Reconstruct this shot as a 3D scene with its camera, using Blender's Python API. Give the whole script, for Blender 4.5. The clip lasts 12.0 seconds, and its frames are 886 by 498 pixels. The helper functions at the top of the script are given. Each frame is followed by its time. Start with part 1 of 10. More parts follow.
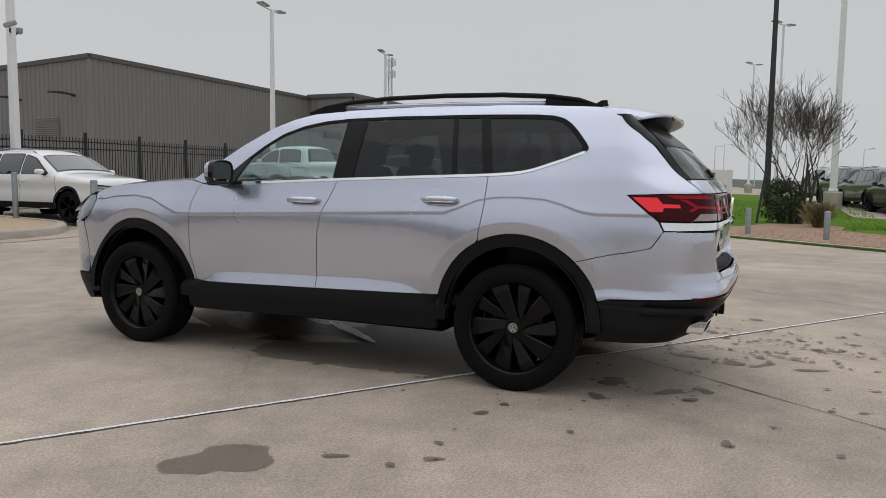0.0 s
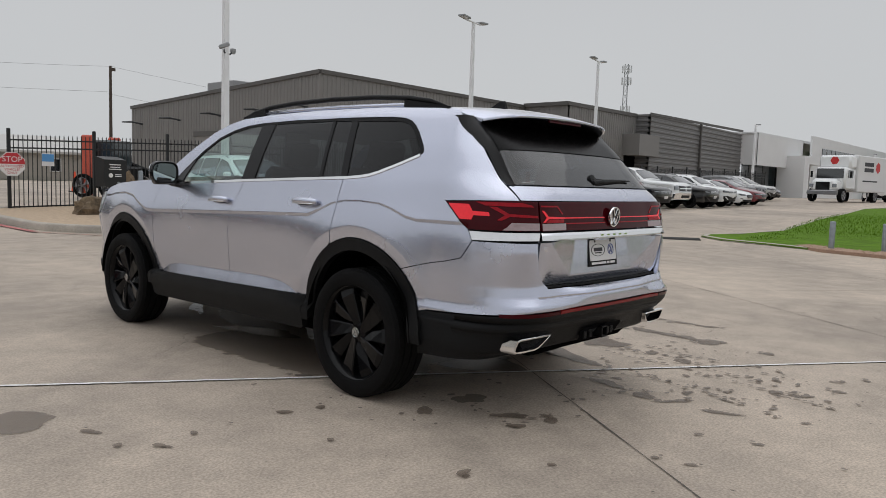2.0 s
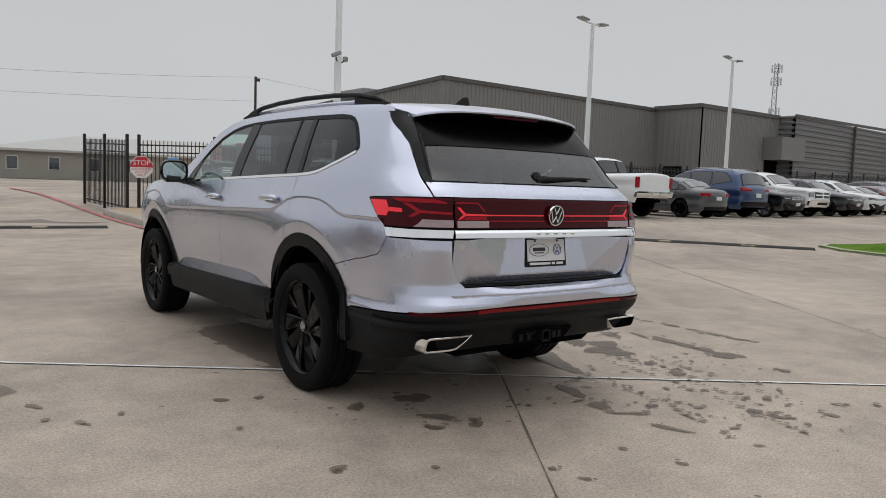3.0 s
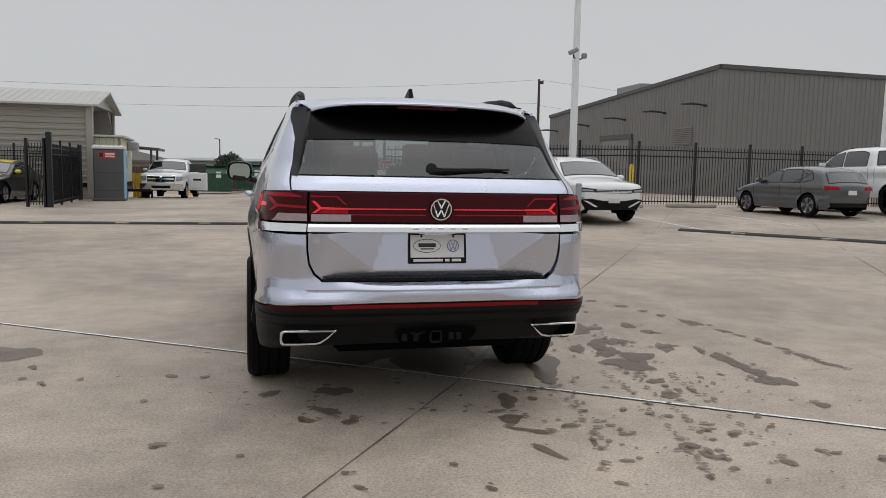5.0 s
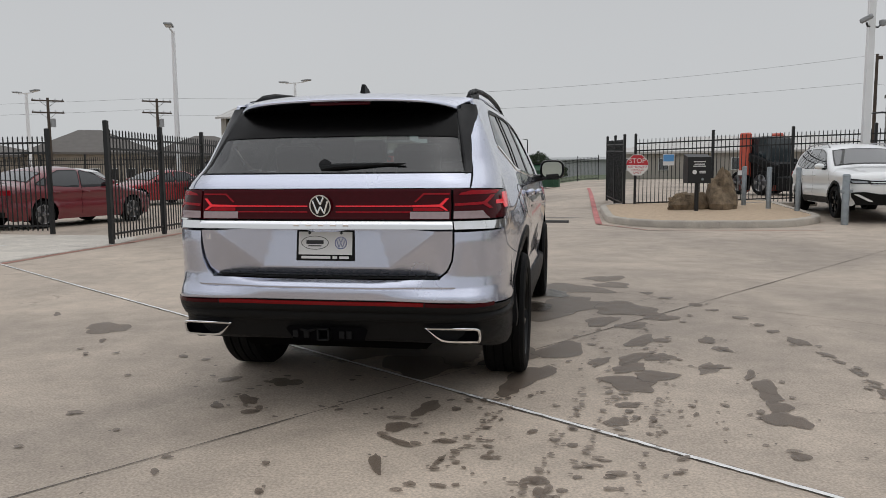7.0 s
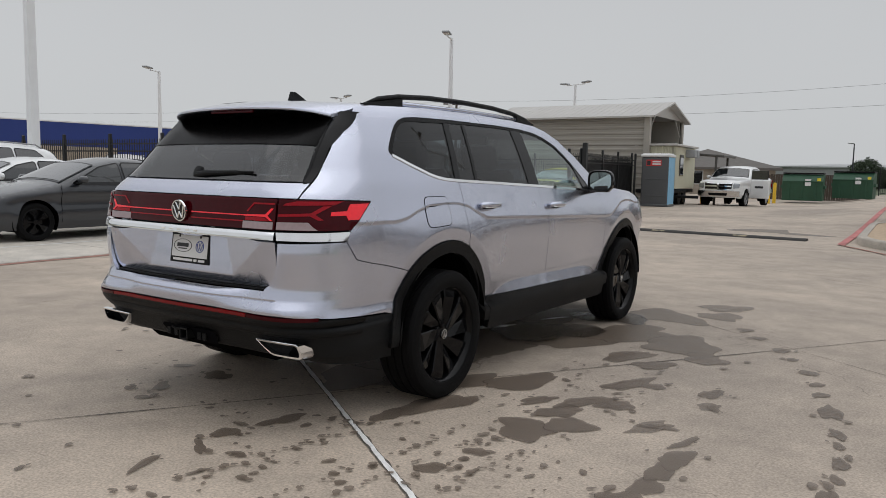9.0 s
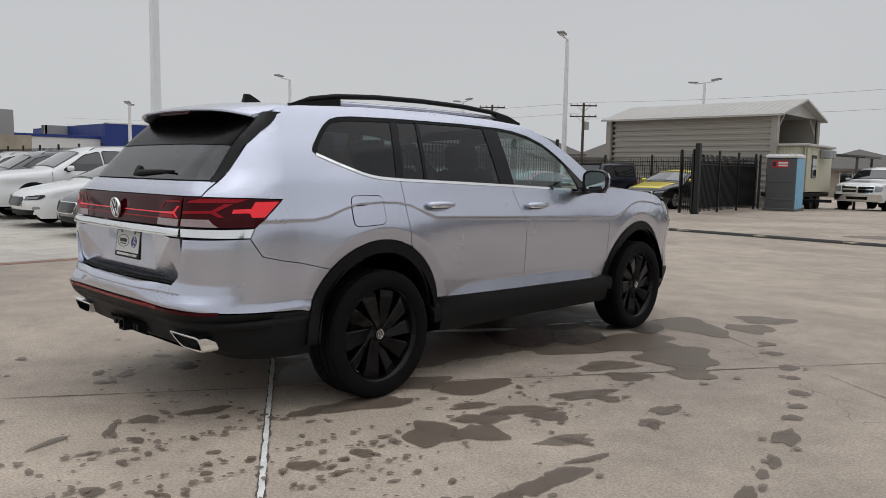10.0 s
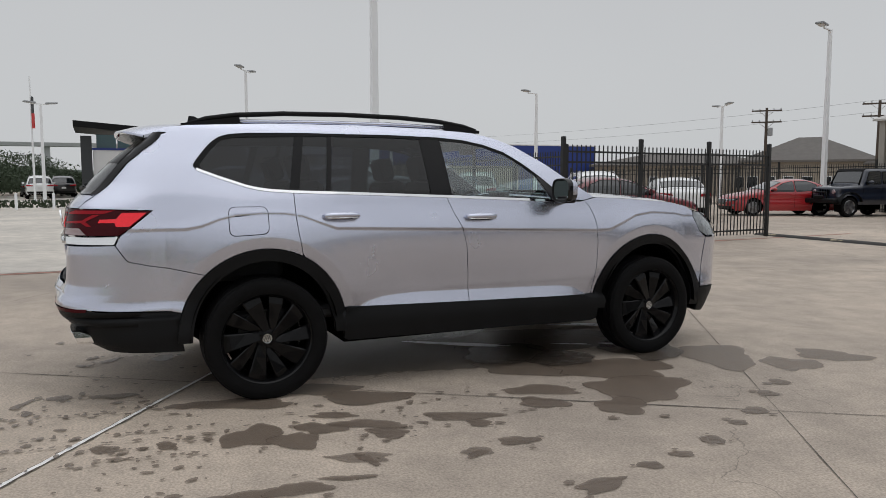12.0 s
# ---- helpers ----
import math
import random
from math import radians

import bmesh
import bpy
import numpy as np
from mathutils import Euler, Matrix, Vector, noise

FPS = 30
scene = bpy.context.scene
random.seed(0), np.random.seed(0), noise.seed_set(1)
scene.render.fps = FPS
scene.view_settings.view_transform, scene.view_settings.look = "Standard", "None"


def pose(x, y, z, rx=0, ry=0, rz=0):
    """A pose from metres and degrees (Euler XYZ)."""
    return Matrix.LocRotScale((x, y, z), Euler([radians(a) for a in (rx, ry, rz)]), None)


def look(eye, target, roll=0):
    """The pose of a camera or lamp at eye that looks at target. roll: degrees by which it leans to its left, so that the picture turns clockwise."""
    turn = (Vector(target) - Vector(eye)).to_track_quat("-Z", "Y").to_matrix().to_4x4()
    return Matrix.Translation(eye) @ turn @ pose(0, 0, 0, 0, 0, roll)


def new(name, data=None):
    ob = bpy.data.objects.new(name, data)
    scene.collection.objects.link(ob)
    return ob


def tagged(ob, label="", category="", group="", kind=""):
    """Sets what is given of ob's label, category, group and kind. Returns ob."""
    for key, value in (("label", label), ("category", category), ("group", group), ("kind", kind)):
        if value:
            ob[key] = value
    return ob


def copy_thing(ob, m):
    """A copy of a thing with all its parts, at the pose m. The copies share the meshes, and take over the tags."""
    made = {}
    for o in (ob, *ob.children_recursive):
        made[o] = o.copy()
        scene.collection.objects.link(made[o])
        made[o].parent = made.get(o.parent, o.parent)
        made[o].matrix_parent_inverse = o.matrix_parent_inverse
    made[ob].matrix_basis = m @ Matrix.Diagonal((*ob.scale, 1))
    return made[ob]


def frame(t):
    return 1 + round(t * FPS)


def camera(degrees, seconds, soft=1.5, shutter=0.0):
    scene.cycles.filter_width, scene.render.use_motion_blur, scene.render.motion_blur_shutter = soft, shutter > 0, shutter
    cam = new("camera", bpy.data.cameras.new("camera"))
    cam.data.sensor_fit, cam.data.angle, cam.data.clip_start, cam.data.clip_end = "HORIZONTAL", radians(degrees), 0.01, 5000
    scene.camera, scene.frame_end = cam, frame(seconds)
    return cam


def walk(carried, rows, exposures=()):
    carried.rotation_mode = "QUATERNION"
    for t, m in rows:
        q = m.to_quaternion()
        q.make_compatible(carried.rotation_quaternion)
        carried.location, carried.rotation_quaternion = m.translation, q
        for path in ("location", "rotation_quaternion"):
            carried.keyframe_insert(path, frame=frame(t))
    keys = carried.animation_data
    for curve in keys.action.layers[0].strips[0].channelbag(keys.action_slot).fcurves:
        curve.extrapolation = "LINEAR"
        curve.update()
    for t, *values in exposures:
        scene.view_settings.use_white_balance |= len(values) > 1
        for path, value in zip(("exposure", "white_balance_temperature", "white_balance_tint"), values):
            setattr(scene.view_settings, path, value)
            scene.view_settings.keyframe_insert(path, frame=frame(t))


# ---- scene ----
cam = camera(61.4, 12.0, soft=0.3)
PATH = [
    (0, (-5.103, -2.893, 1.253), (-3.285, -2.08, 1.067), 0.7),
    (0.5, (-4.798, -3.372, 1.269), (-3.049, -2.419, 1.086), 1.0),
    (1, (-4.483, -3.879, 1.271), (-2.815, -2.792, 1.089), 1.6),
    (1.5, (-4.139, -4.337, 1.271), (-2.562, -3.121, 1.089), 1.8),
    (2, (-3.796, -4.774, 1.271), (-2.323, -3.432, 1.094), 1.8),
    (2.5, (-3.386, -5.17, 1.266), (-2.039, -3.702, 1.094), 2.2),
    (3, (-2.937, -5.497, 1.26), (-1.734, -3.909, 1.085), 2.1),
    (3.2, (-2.741, -5.615, 1.269), (-1.603, -3.98, 1.09), 2.1),
    (4.8, (-1.129, -6.252, 1.276), (-0.562, -4.343, 1.087), 0.9),
    (5, (-0.919, -6.316, 1.282), (-0.431, -4.387, 1.085), 1.1),
    (5.5, (-0.358, -6.413, 1.287), (-0.072, -4.445, 1.077), 1.0),
    (6, (0.189, -6.41, 1.302), (0.271, -4.424, 1.084), 0.9),
    (6.5, (0.762, -6.336, 1.307), (0.626, -4.354, 1.082), 0.9),
    (6.7, (0.961, -6.294, 1.278), (0.74, -4.318, 1.059), 0.2),
    (8.3, (2.63, -5.579, 1.314), (1.765, -3.788, 1.104), 1.1),
    (8.5, (2.831, -5.464, 1.338), (1.9, -3.707, 1.123), 1.2),
    (9, (3.303, -5.132, 1.343), (2.211, -3.469, 1.133), 1.1),
    (9.5, (3.785, -4.768, 1.344), (2.545, -3.213, 1.135), 1.2),
    (10, (4.179, -4.363, 1.342), (2.805, -2.925, 1.133), 1.0),
    (10.5, (4.567, -3.923, 1.34), (3.068, -2.616, 1.133), 0.9),
    (11, (4.91, -3.441, 1.343), (3.295, -2.279, 1.143), 0.7),
    (11.5, (5.224, -2.939, 1.349), (3.506, -1.933, 1.157), 0.4),
    (12, (5.508, -2.421, 1.352), (3.702, -1.581, 1.169), 0.0),
]
walk(cam, [(t, look(eye, target, roll)) for t, eye, target, roll in PATH])
from mathutils.geometry import delaunay_2d_cdt

# ---- light: an overcast noon ----
world = bpy.data.worlds.new("overcast_sky")
scene.world = world
world.use_nodes = True
wn, wl = world.node_tree.nodes, world.node_tree.links
sky = wn.new("ShaderNodeTexSky")
sky.sky_type, sky.sun_disc = "NISHITA", False
sky.sun_elevation, sky.sun_rotation = radians(83), radians(56)
sky.dust_density, sky.air_density = 4.0, 1.0
grey = wn.new("ShaderNodeHueSaturation")
grey.inputs["Saturation"].default_value = 0.12
grey.inputs["Value"].default_value = 0.10
wcoord = wn.new("ShaderNodeTexCoord")
wsep = wn.new("ShaderNodeSeparateXYZ")
wramp = wn.new("ShaderNodeValToRGB")
wramp.color_ramp.elements[0].position, wramp.color_ramp.elements[0].color = 0.0, (0.620, 0.638, 0.652, 1)
wramp.color_ramp.elements[1].position, wramp.color_ramp.elements[1].color = 0.30, (0.550, 0.562, 0.580, 1)
for at, col in ((0.45, (0.66, 0.678, 0.71, 1)), (0.70, (0.80, 0.82, 0.865, 1)), (1.0, (0.88, 0.905, 0.95, 1))):
    wramp.color_ramp.elements.new(at).color = col
wnoise = wn.new("ShaderNodeTexNoise")
wnoise.inputs["Scale"].default_value, wnoise.inputs["Detail"].default_value = 2.2, 4.0
wmap = wn.new("ShaderNodeMapRange")
wmap.inputs["To Min"].default_value, wmap.inputs["To Max"].default_value = 0.95, 1.05
wcloud = wn.new("ShaderNodeMix")
wcloud.data_type, wcloud.blend_type = "RGBA", "MULTIPLY"
wcloud.inputs[0].default_value = 1.0
wmix = wn.new("ShaderNodeMix")
wmix.data_type = "RGBA"
wmix.inputs[0].default_value = 0.85
wl.new(wcoord.outputs["Generated"], wsep.inputs[0])
wl.new(wsep.outputs["Z"], wramp.inputs[0])
wl.new(wcoord.outputs["Generated"], wnoise.inputs["Vector"])
wl.new(wnoise.outputs[0], wmap.inputs[0])
wl.new(wramp.outputs[0], wcloud.inputs[6])
wl.new(wmap.outputs[0], wcloud.inputs[7])
wl.new(sky.outputs[0], grey.inputs["Color"])
wl.new(grey.outputs[0], wmix.inputs[6])
wl.new(wcloud.outputs[2], wmix.inputs[7])
wl.new(wmix.outputs[2], wn["Background"].inputs["Color"])
wn["Background"].inputs["Strength"].default_value = 1.0
sun_data = bpy.data.lights.new("sun", "SUN")
sun_data.energy, sun_data.angle, sun_data.color = 0.5, radians(100), (1.0, 0.985, 0.965)
sun = new("sun", sun_data)
sun.matrix_world = look((6, 4, 60), (0, 0, 0))


# ---- materials ----
def material(name, colour, rough=0.5, metal=0.0, vary=0.08, scale=6.0, bump=0.0, bscale=80.0, coat=0.0, rvary=0.06, spec=0.5, emit=None, estr=0.0):
    """A surface with its colour uneven at two scales, an uneven gloss and a fine relief."""
    m = bpy.data.materials.new(name)
    m.use_nodes = True
    n, l = m.node_tree.nodes, m.node_tree.links
    b = n["Principled BSDF"]
    b.inputs["Metallic"].default_value = metal
    b.inputs["Coat Weight"].default_value = coat
    b.inputs["Coat Roughness"].default_value = 0.03
    b.inputs["Specular IOR Level"].default_value = spec
    tc = n.new("ShaderNodeTexCoord")
    big, fine = n.new("ShaderNodeTexNoise"), n.new("ShaderNodeTexNoise")
    big.inputs["Scale"].default_value, big.inputs["Detail"].default_value = scale, 5.0
    fine.inputs["Scale"].default_value, fine.inputs["Detail"].default_value = bscale, 3.0
    add = n.new("ShaderNodeMath")
    add.operation = "MULTIPLY_ADD"
    add.inputs[1].default_value = 0.35
    hsv, value = n.new("ShaderNodeHueSaturation"), n.new("ShaderNodeMapRange")
    hsv.inputs["Color"].default_value = (*colour, 1)
    value.inputs["From Min"].default_value, value.inputs["From Max"].default_value = 0.35, 0.98
    value.inputs["To Min"].default_value, value.inputs["To Max"].default_value = 1 - vary, 1 + vary
    rough_map = n.new("ShaderNodeMapRange")
    rough_map.inputs["To Min"].default_value, rough_map.inputs["To Max"].default_value = max(0.0, rough - rvary), min(1.0, rough + rvary)
    for tex in (big, fine):
        l.new(tc.outputs["Object"], tex.inputs["Vector"])
    l.new(fine.outputs[0], add.inputs[0])
    l.new(big.outputs[0], add.inputs[2])
    l.new(add.outputs[0], value.inputs[0])
    l.new(value.outputs[0], hsv.inputs["Value"])
    l.new(hsv.outputs[0], b.inputs["Base Color"])
    l.new(big.outputs[0], rough_map.inputs[0])
    l.new(rough_map.outputs[0], b.inputs["Roughness"])
    if bump:
        bn = n.new("ShaderNodeBump")
        bn.inputs["Strength"].default_value, bn.inputs["Distance"].default_value = bump, 0.02
        l.new(fine.outputs[0], bn.inputs["Height"])
        l.new(bn.outputs[0], b.inputs["Normal"])
    if emit:
        b.inputs["Emission Color"].default_value, b.inputs["Emission Strength"].default_value = (*emit, 1), estr
    return m


def car_paint(name, colour, metal=0.0, rough=0.3, flake=0.0):
    m = material(name, colour, rough, metal, 0.02, 3.0, 0.0, 900.0, 1.0, 0.03)
    if flake:
        n, l = m.node_tree.nodes, m.node_tree.links
        tc, fl, bn = n["Texture Coordinate"], n.new("ShaderNodeTexVoronoi"), n.new("ShaderNodeBump")
        fl.inputs["Scale"].default_value = 1400.0
        bn.inputs["Strength"].default_value, bn.inputs["Distance"].default_value = flake, 0.001
        l.new(tc.outputs["Object"], fl.inputs["Vector"])
        l.new(fl.outputs["Distance"], bn.inputs["Height"])
        l.new(bn.outputs[0], n["Principled BSDF"].inputs["Normal"])
    return m


def window_glass(name, tint, gloss=0.0):
    """A thin pane: tinted see-through with the gloss of glass."""
    m = bpy.data.materials.new(name)
    m.use_nodes = True
    n, l = m.node_tree.nodes, m.node_tree.links
    n.remove(n["Principled BSDF"])
    clear, shine, mix, fr, power, add = (n.new("ShaderNode" + k) for k in ("BsdfTransparent", "BsdfGlossy", "MixShader", "LayerWeight", "Math", "Math"))
    clear.inputs["Color"].default_value = (*tint, 1)
    shine.inputs["Roughness"].default_value = 0.015
    fr.inputs["Blend"].default_value = 0.5
    power.operation, power.inputs[1].default_value = "POWER", 4.0
    add.operation, add.inputs[1].default_value, add.inputs[2].default_value = "MULTIPLY_ADD", 0.92 - gloss, 0.05 + gloss
    l.new(fr.outputs["Facing"], power.inputs[0])
    l.new(power.outputs[0], add.inputs[0])
    l.new(add.outputs[0], mix.inputs[0])
    l.new(clear.outputs[0], mix.inputs[1])
    l.new(shine.outputs[0], mix.inputs[2])
    l.new(mix.outputs[0], n["Material Output"].inputs["Surface"])
    return m


def concrete_material(name, colour, dark=0.58):
    """Broom-finished concrete with broad stains, tyre grime, fine grain and pits."""
    m = material(name, colour, 0.72, 0.0, 0.10, 0.55, 0.12, 130.0)
    n, l = m.node_tree.nodes, m.node_tree.links
    b, tc, hsv = n["Principled BSDF"], n["Texture Coordinate"], n["Hue/Saturation/Value"]
    blotch, ramp, mix = n.new("ShaderNodeTexNoise"), n.new("ShaderNodeValToRGB"), n.new("ShaderNodeMix")
    blotch.inputs["Scale"].default_value, blotch.inputs["Detail"].default_value, blotch.inputs["Roughness"].default_value = 0.23, 8.0, 0.62
    blotch.inputs["Distortion"].default_value = 0.6
    ramp.color_ramp.elements[0].position, ramp.color_ramp.elements[0].color = 0.38, (dark, dark * 0.99, dark * 0.97, 1)
    ramp.color_ramp.elements[1].position, ramp.color_ramp.elements[1].color = 0.62, (1.06, 1.04, 1.0, 1)
    mix.data_type, mix.blend_type = "RGBA", "MULTIPLY"
    mix.inputs[0].default_value = 0.75
    pits, pramp, mix2 = n.new("ShaderNodeTexVoronoi"), n.new("ShaderNodeValToRGB"), n.new("ShaderNodeMix")
    pits.inputs["Scale"].default_value = 24.0
    pramp.color_ramp.elements[0].position, pramp.color_ramp.elements[0].color = 0.04, (0.55, 0.54, 0.52, 1)
    pramp.color_ramp.elements[1].position, pramp.color_ramp.elements[1].color = 0.13, (1, 1, 1, 1)
    mix2.data_type, mix2.blend_type = "RGBA", "MULTIPLY"
    mix2.inputs[0].default_value = 0.75
    grain, gmap, mix3 = n.new("ShaderNodeTexNoise"), n.new("ShaderNodeMapRange"), n.new("ShaderNodeMix")
    grain.inputs["Scale"].default_value, grain.inputs["Detail"].default_value = 80.0, 8.0
    gmap.inputs["From Min"].default_value, gmap.inputs["From Max"].default_value = 0.3, 0.7
    gmap.inputs["To Min"].default_value, gmap.inputs["To Max"].default_value = 0.74, 1.26
    mix3.data_type, mix3.blend_type = "RGBA", "MULTIPLY"
    mix3.inputs[0].default_value = 1.0
    patch, pmap, mix4 = n.new("ShaderNodeTexNoise"), n.new("ShaderNodeMapRange"), n.new("ShaderNodeMix")
    patch.inputs["Scale"].default_value, patch.inputs["Detail"].default_value, patch.inputs["Roughness"].default_value = 2.6, 9.0, 0.7
    pmap.inputs["From Min"].default_value, pmap.inputs["From Max"].default_value = 0.3, 0.7
    pmap.inputs["To Min"].default_value, pmap.inputs["To Max"].default_value = 0.80, 1.18
    warp, wadd, crack, cmap, cw, cwmap, cmax, mix5 = (n.new("ShaderNode" + k) for k in ("TexNoise", "Mix", "TexVoronoi", "MapRange", "TexNoise", "MapRange", "Math", "Mix"))
    warp.inputs["Scale"].default_value, warp.inputs["Detail"].default_value = 2.0, 6.0
    wadd.data_type, wadd.blend_type = "RGBA", "ADD"
    wadd.inputs[0].default_value = 0.55
    crack.feature, crack.inputs["Scale"].default_value = "DISTANCE_TO_EDGE", 0.42
    cmap.inputs["From Max"].default_value, cmap.inputs["To Min"].default_value = 0.0022, 0.55
    cw.inputs["Scale"].default_value = 0.5
    cwmap.inputs["From Min"].default_value, cwmap.inputs["From Max"].default_value = 0.5, 0.62
    cwmap.inputs["To Min"].default_value, cwmap.inputs["To Max"].default_value = 1.0, 0.0
    cmax.operation = "MAXIMUM"
    for mx in (mix4, mix5):
        mx.data_type, mx.blend_type = "RGBA", "MULTIPLY"
        mx.inputs[0].default_value = 1.0
    l.new(tc.outputs["Object"], wadd.inputs[6])
    l.new(warp.outputs["Color"], wadd.inputs[7])
    l.new(wadd.outputs[2], crack.inputs["Vector"])
    l.new(crack.outputs["Distance"], cmap.inputs[0])
    l.new(cw.outputs[0], cwmap.inputs[0])
    l.new(cmap.outputs[0], cmax.inputs[0])
    l.new(cwmap.outputs[0], cmax.inputs[1])
    l.new(patch.outputs[0], pmap.inputs[0])
    for tex in (blotch, pits, grain, patch, warp, cw):
        l.new(tc.outputs["Object"], tex.inputs["Vector"])
    l.new(blotch.outputs[0], ramp.inputs[0])
    l.new(hsv.outputs[0], mix.inputs[6])
    l.new(ramp.outputs[0], mix.inputs[7])
    l.new(pits.outputs["Distance"], pramp.inputs[0])
    l.new(mix.outputs[2], mix2.inputs[6])
    l.new(pramp.outputs[0], mix2.inputs[7])
    l.new(grain.outputs[0], gmap.inputs[0])
    l.new(mix2.outputs[2], mix3.inputs[6])
    l.new(gmap.outputs[0], mix3.inputs[7])
    l.new(mix3.outputs[2], mix4.inputs[6])
    l.new(pmap.outputs[0], mix4.inputs[7])
    l.new(mix4.outputs[2], mix5.inputs[6])
    l.new(cmax.outputs[0], mix5.inputs[7])
    l.new(mix5.outputs[2], b.inputs["Base Color"])
    return m


def stain(name, colour, rough, most, scale, ragged, spec):
    """A film of water or soap that thins out raggedly towards its rim."""
    m = material(name, colour, rough, 0.0, 0.2, 9.0, 0.2, 140.0, 0, 0.12, spec)
    n, l = m.node_tree.nodes, m.node_tree.links
    rim, tear, mad, thin = n.new("ShaderNodeAttribute"), n.new("ShaderNodeTexNoise"), n.new("ShaderNodeMath"), n.new("ShaderNodeMapRange")
    rim.attribute_name = "cover"
    tear.inputs["Scale"].default_value, tear.inputs["Detail"].default_value, tear.inputs["Roughness"].default_value = scale, 7.0, 0.62
    mad.operation, mad.inputs[1].default_value = "MULTIPLY_ADD", ragged
    thin.inputs["From Min"].default_value, thin.inputs["From Max"].default_value = 0.42 + ragged * 0.42, 0.58 + ragged * 0.42
    thin.inputs["To Max"].default_value = most
    l.new(n["Texture Coordinate"].outputs["Object"], tear.inputs["Vector"])
    l.new(tear.outputs[0], mad.inputs[0])
    l.new(rim.outputs["Fac"], mad.inputs[2])
    l.new(mad.outputs[0], thin.inputs[0])
    l.new(thin.outputs[0], n["Principled BSDF"].inputs["Alpha"])
    return m


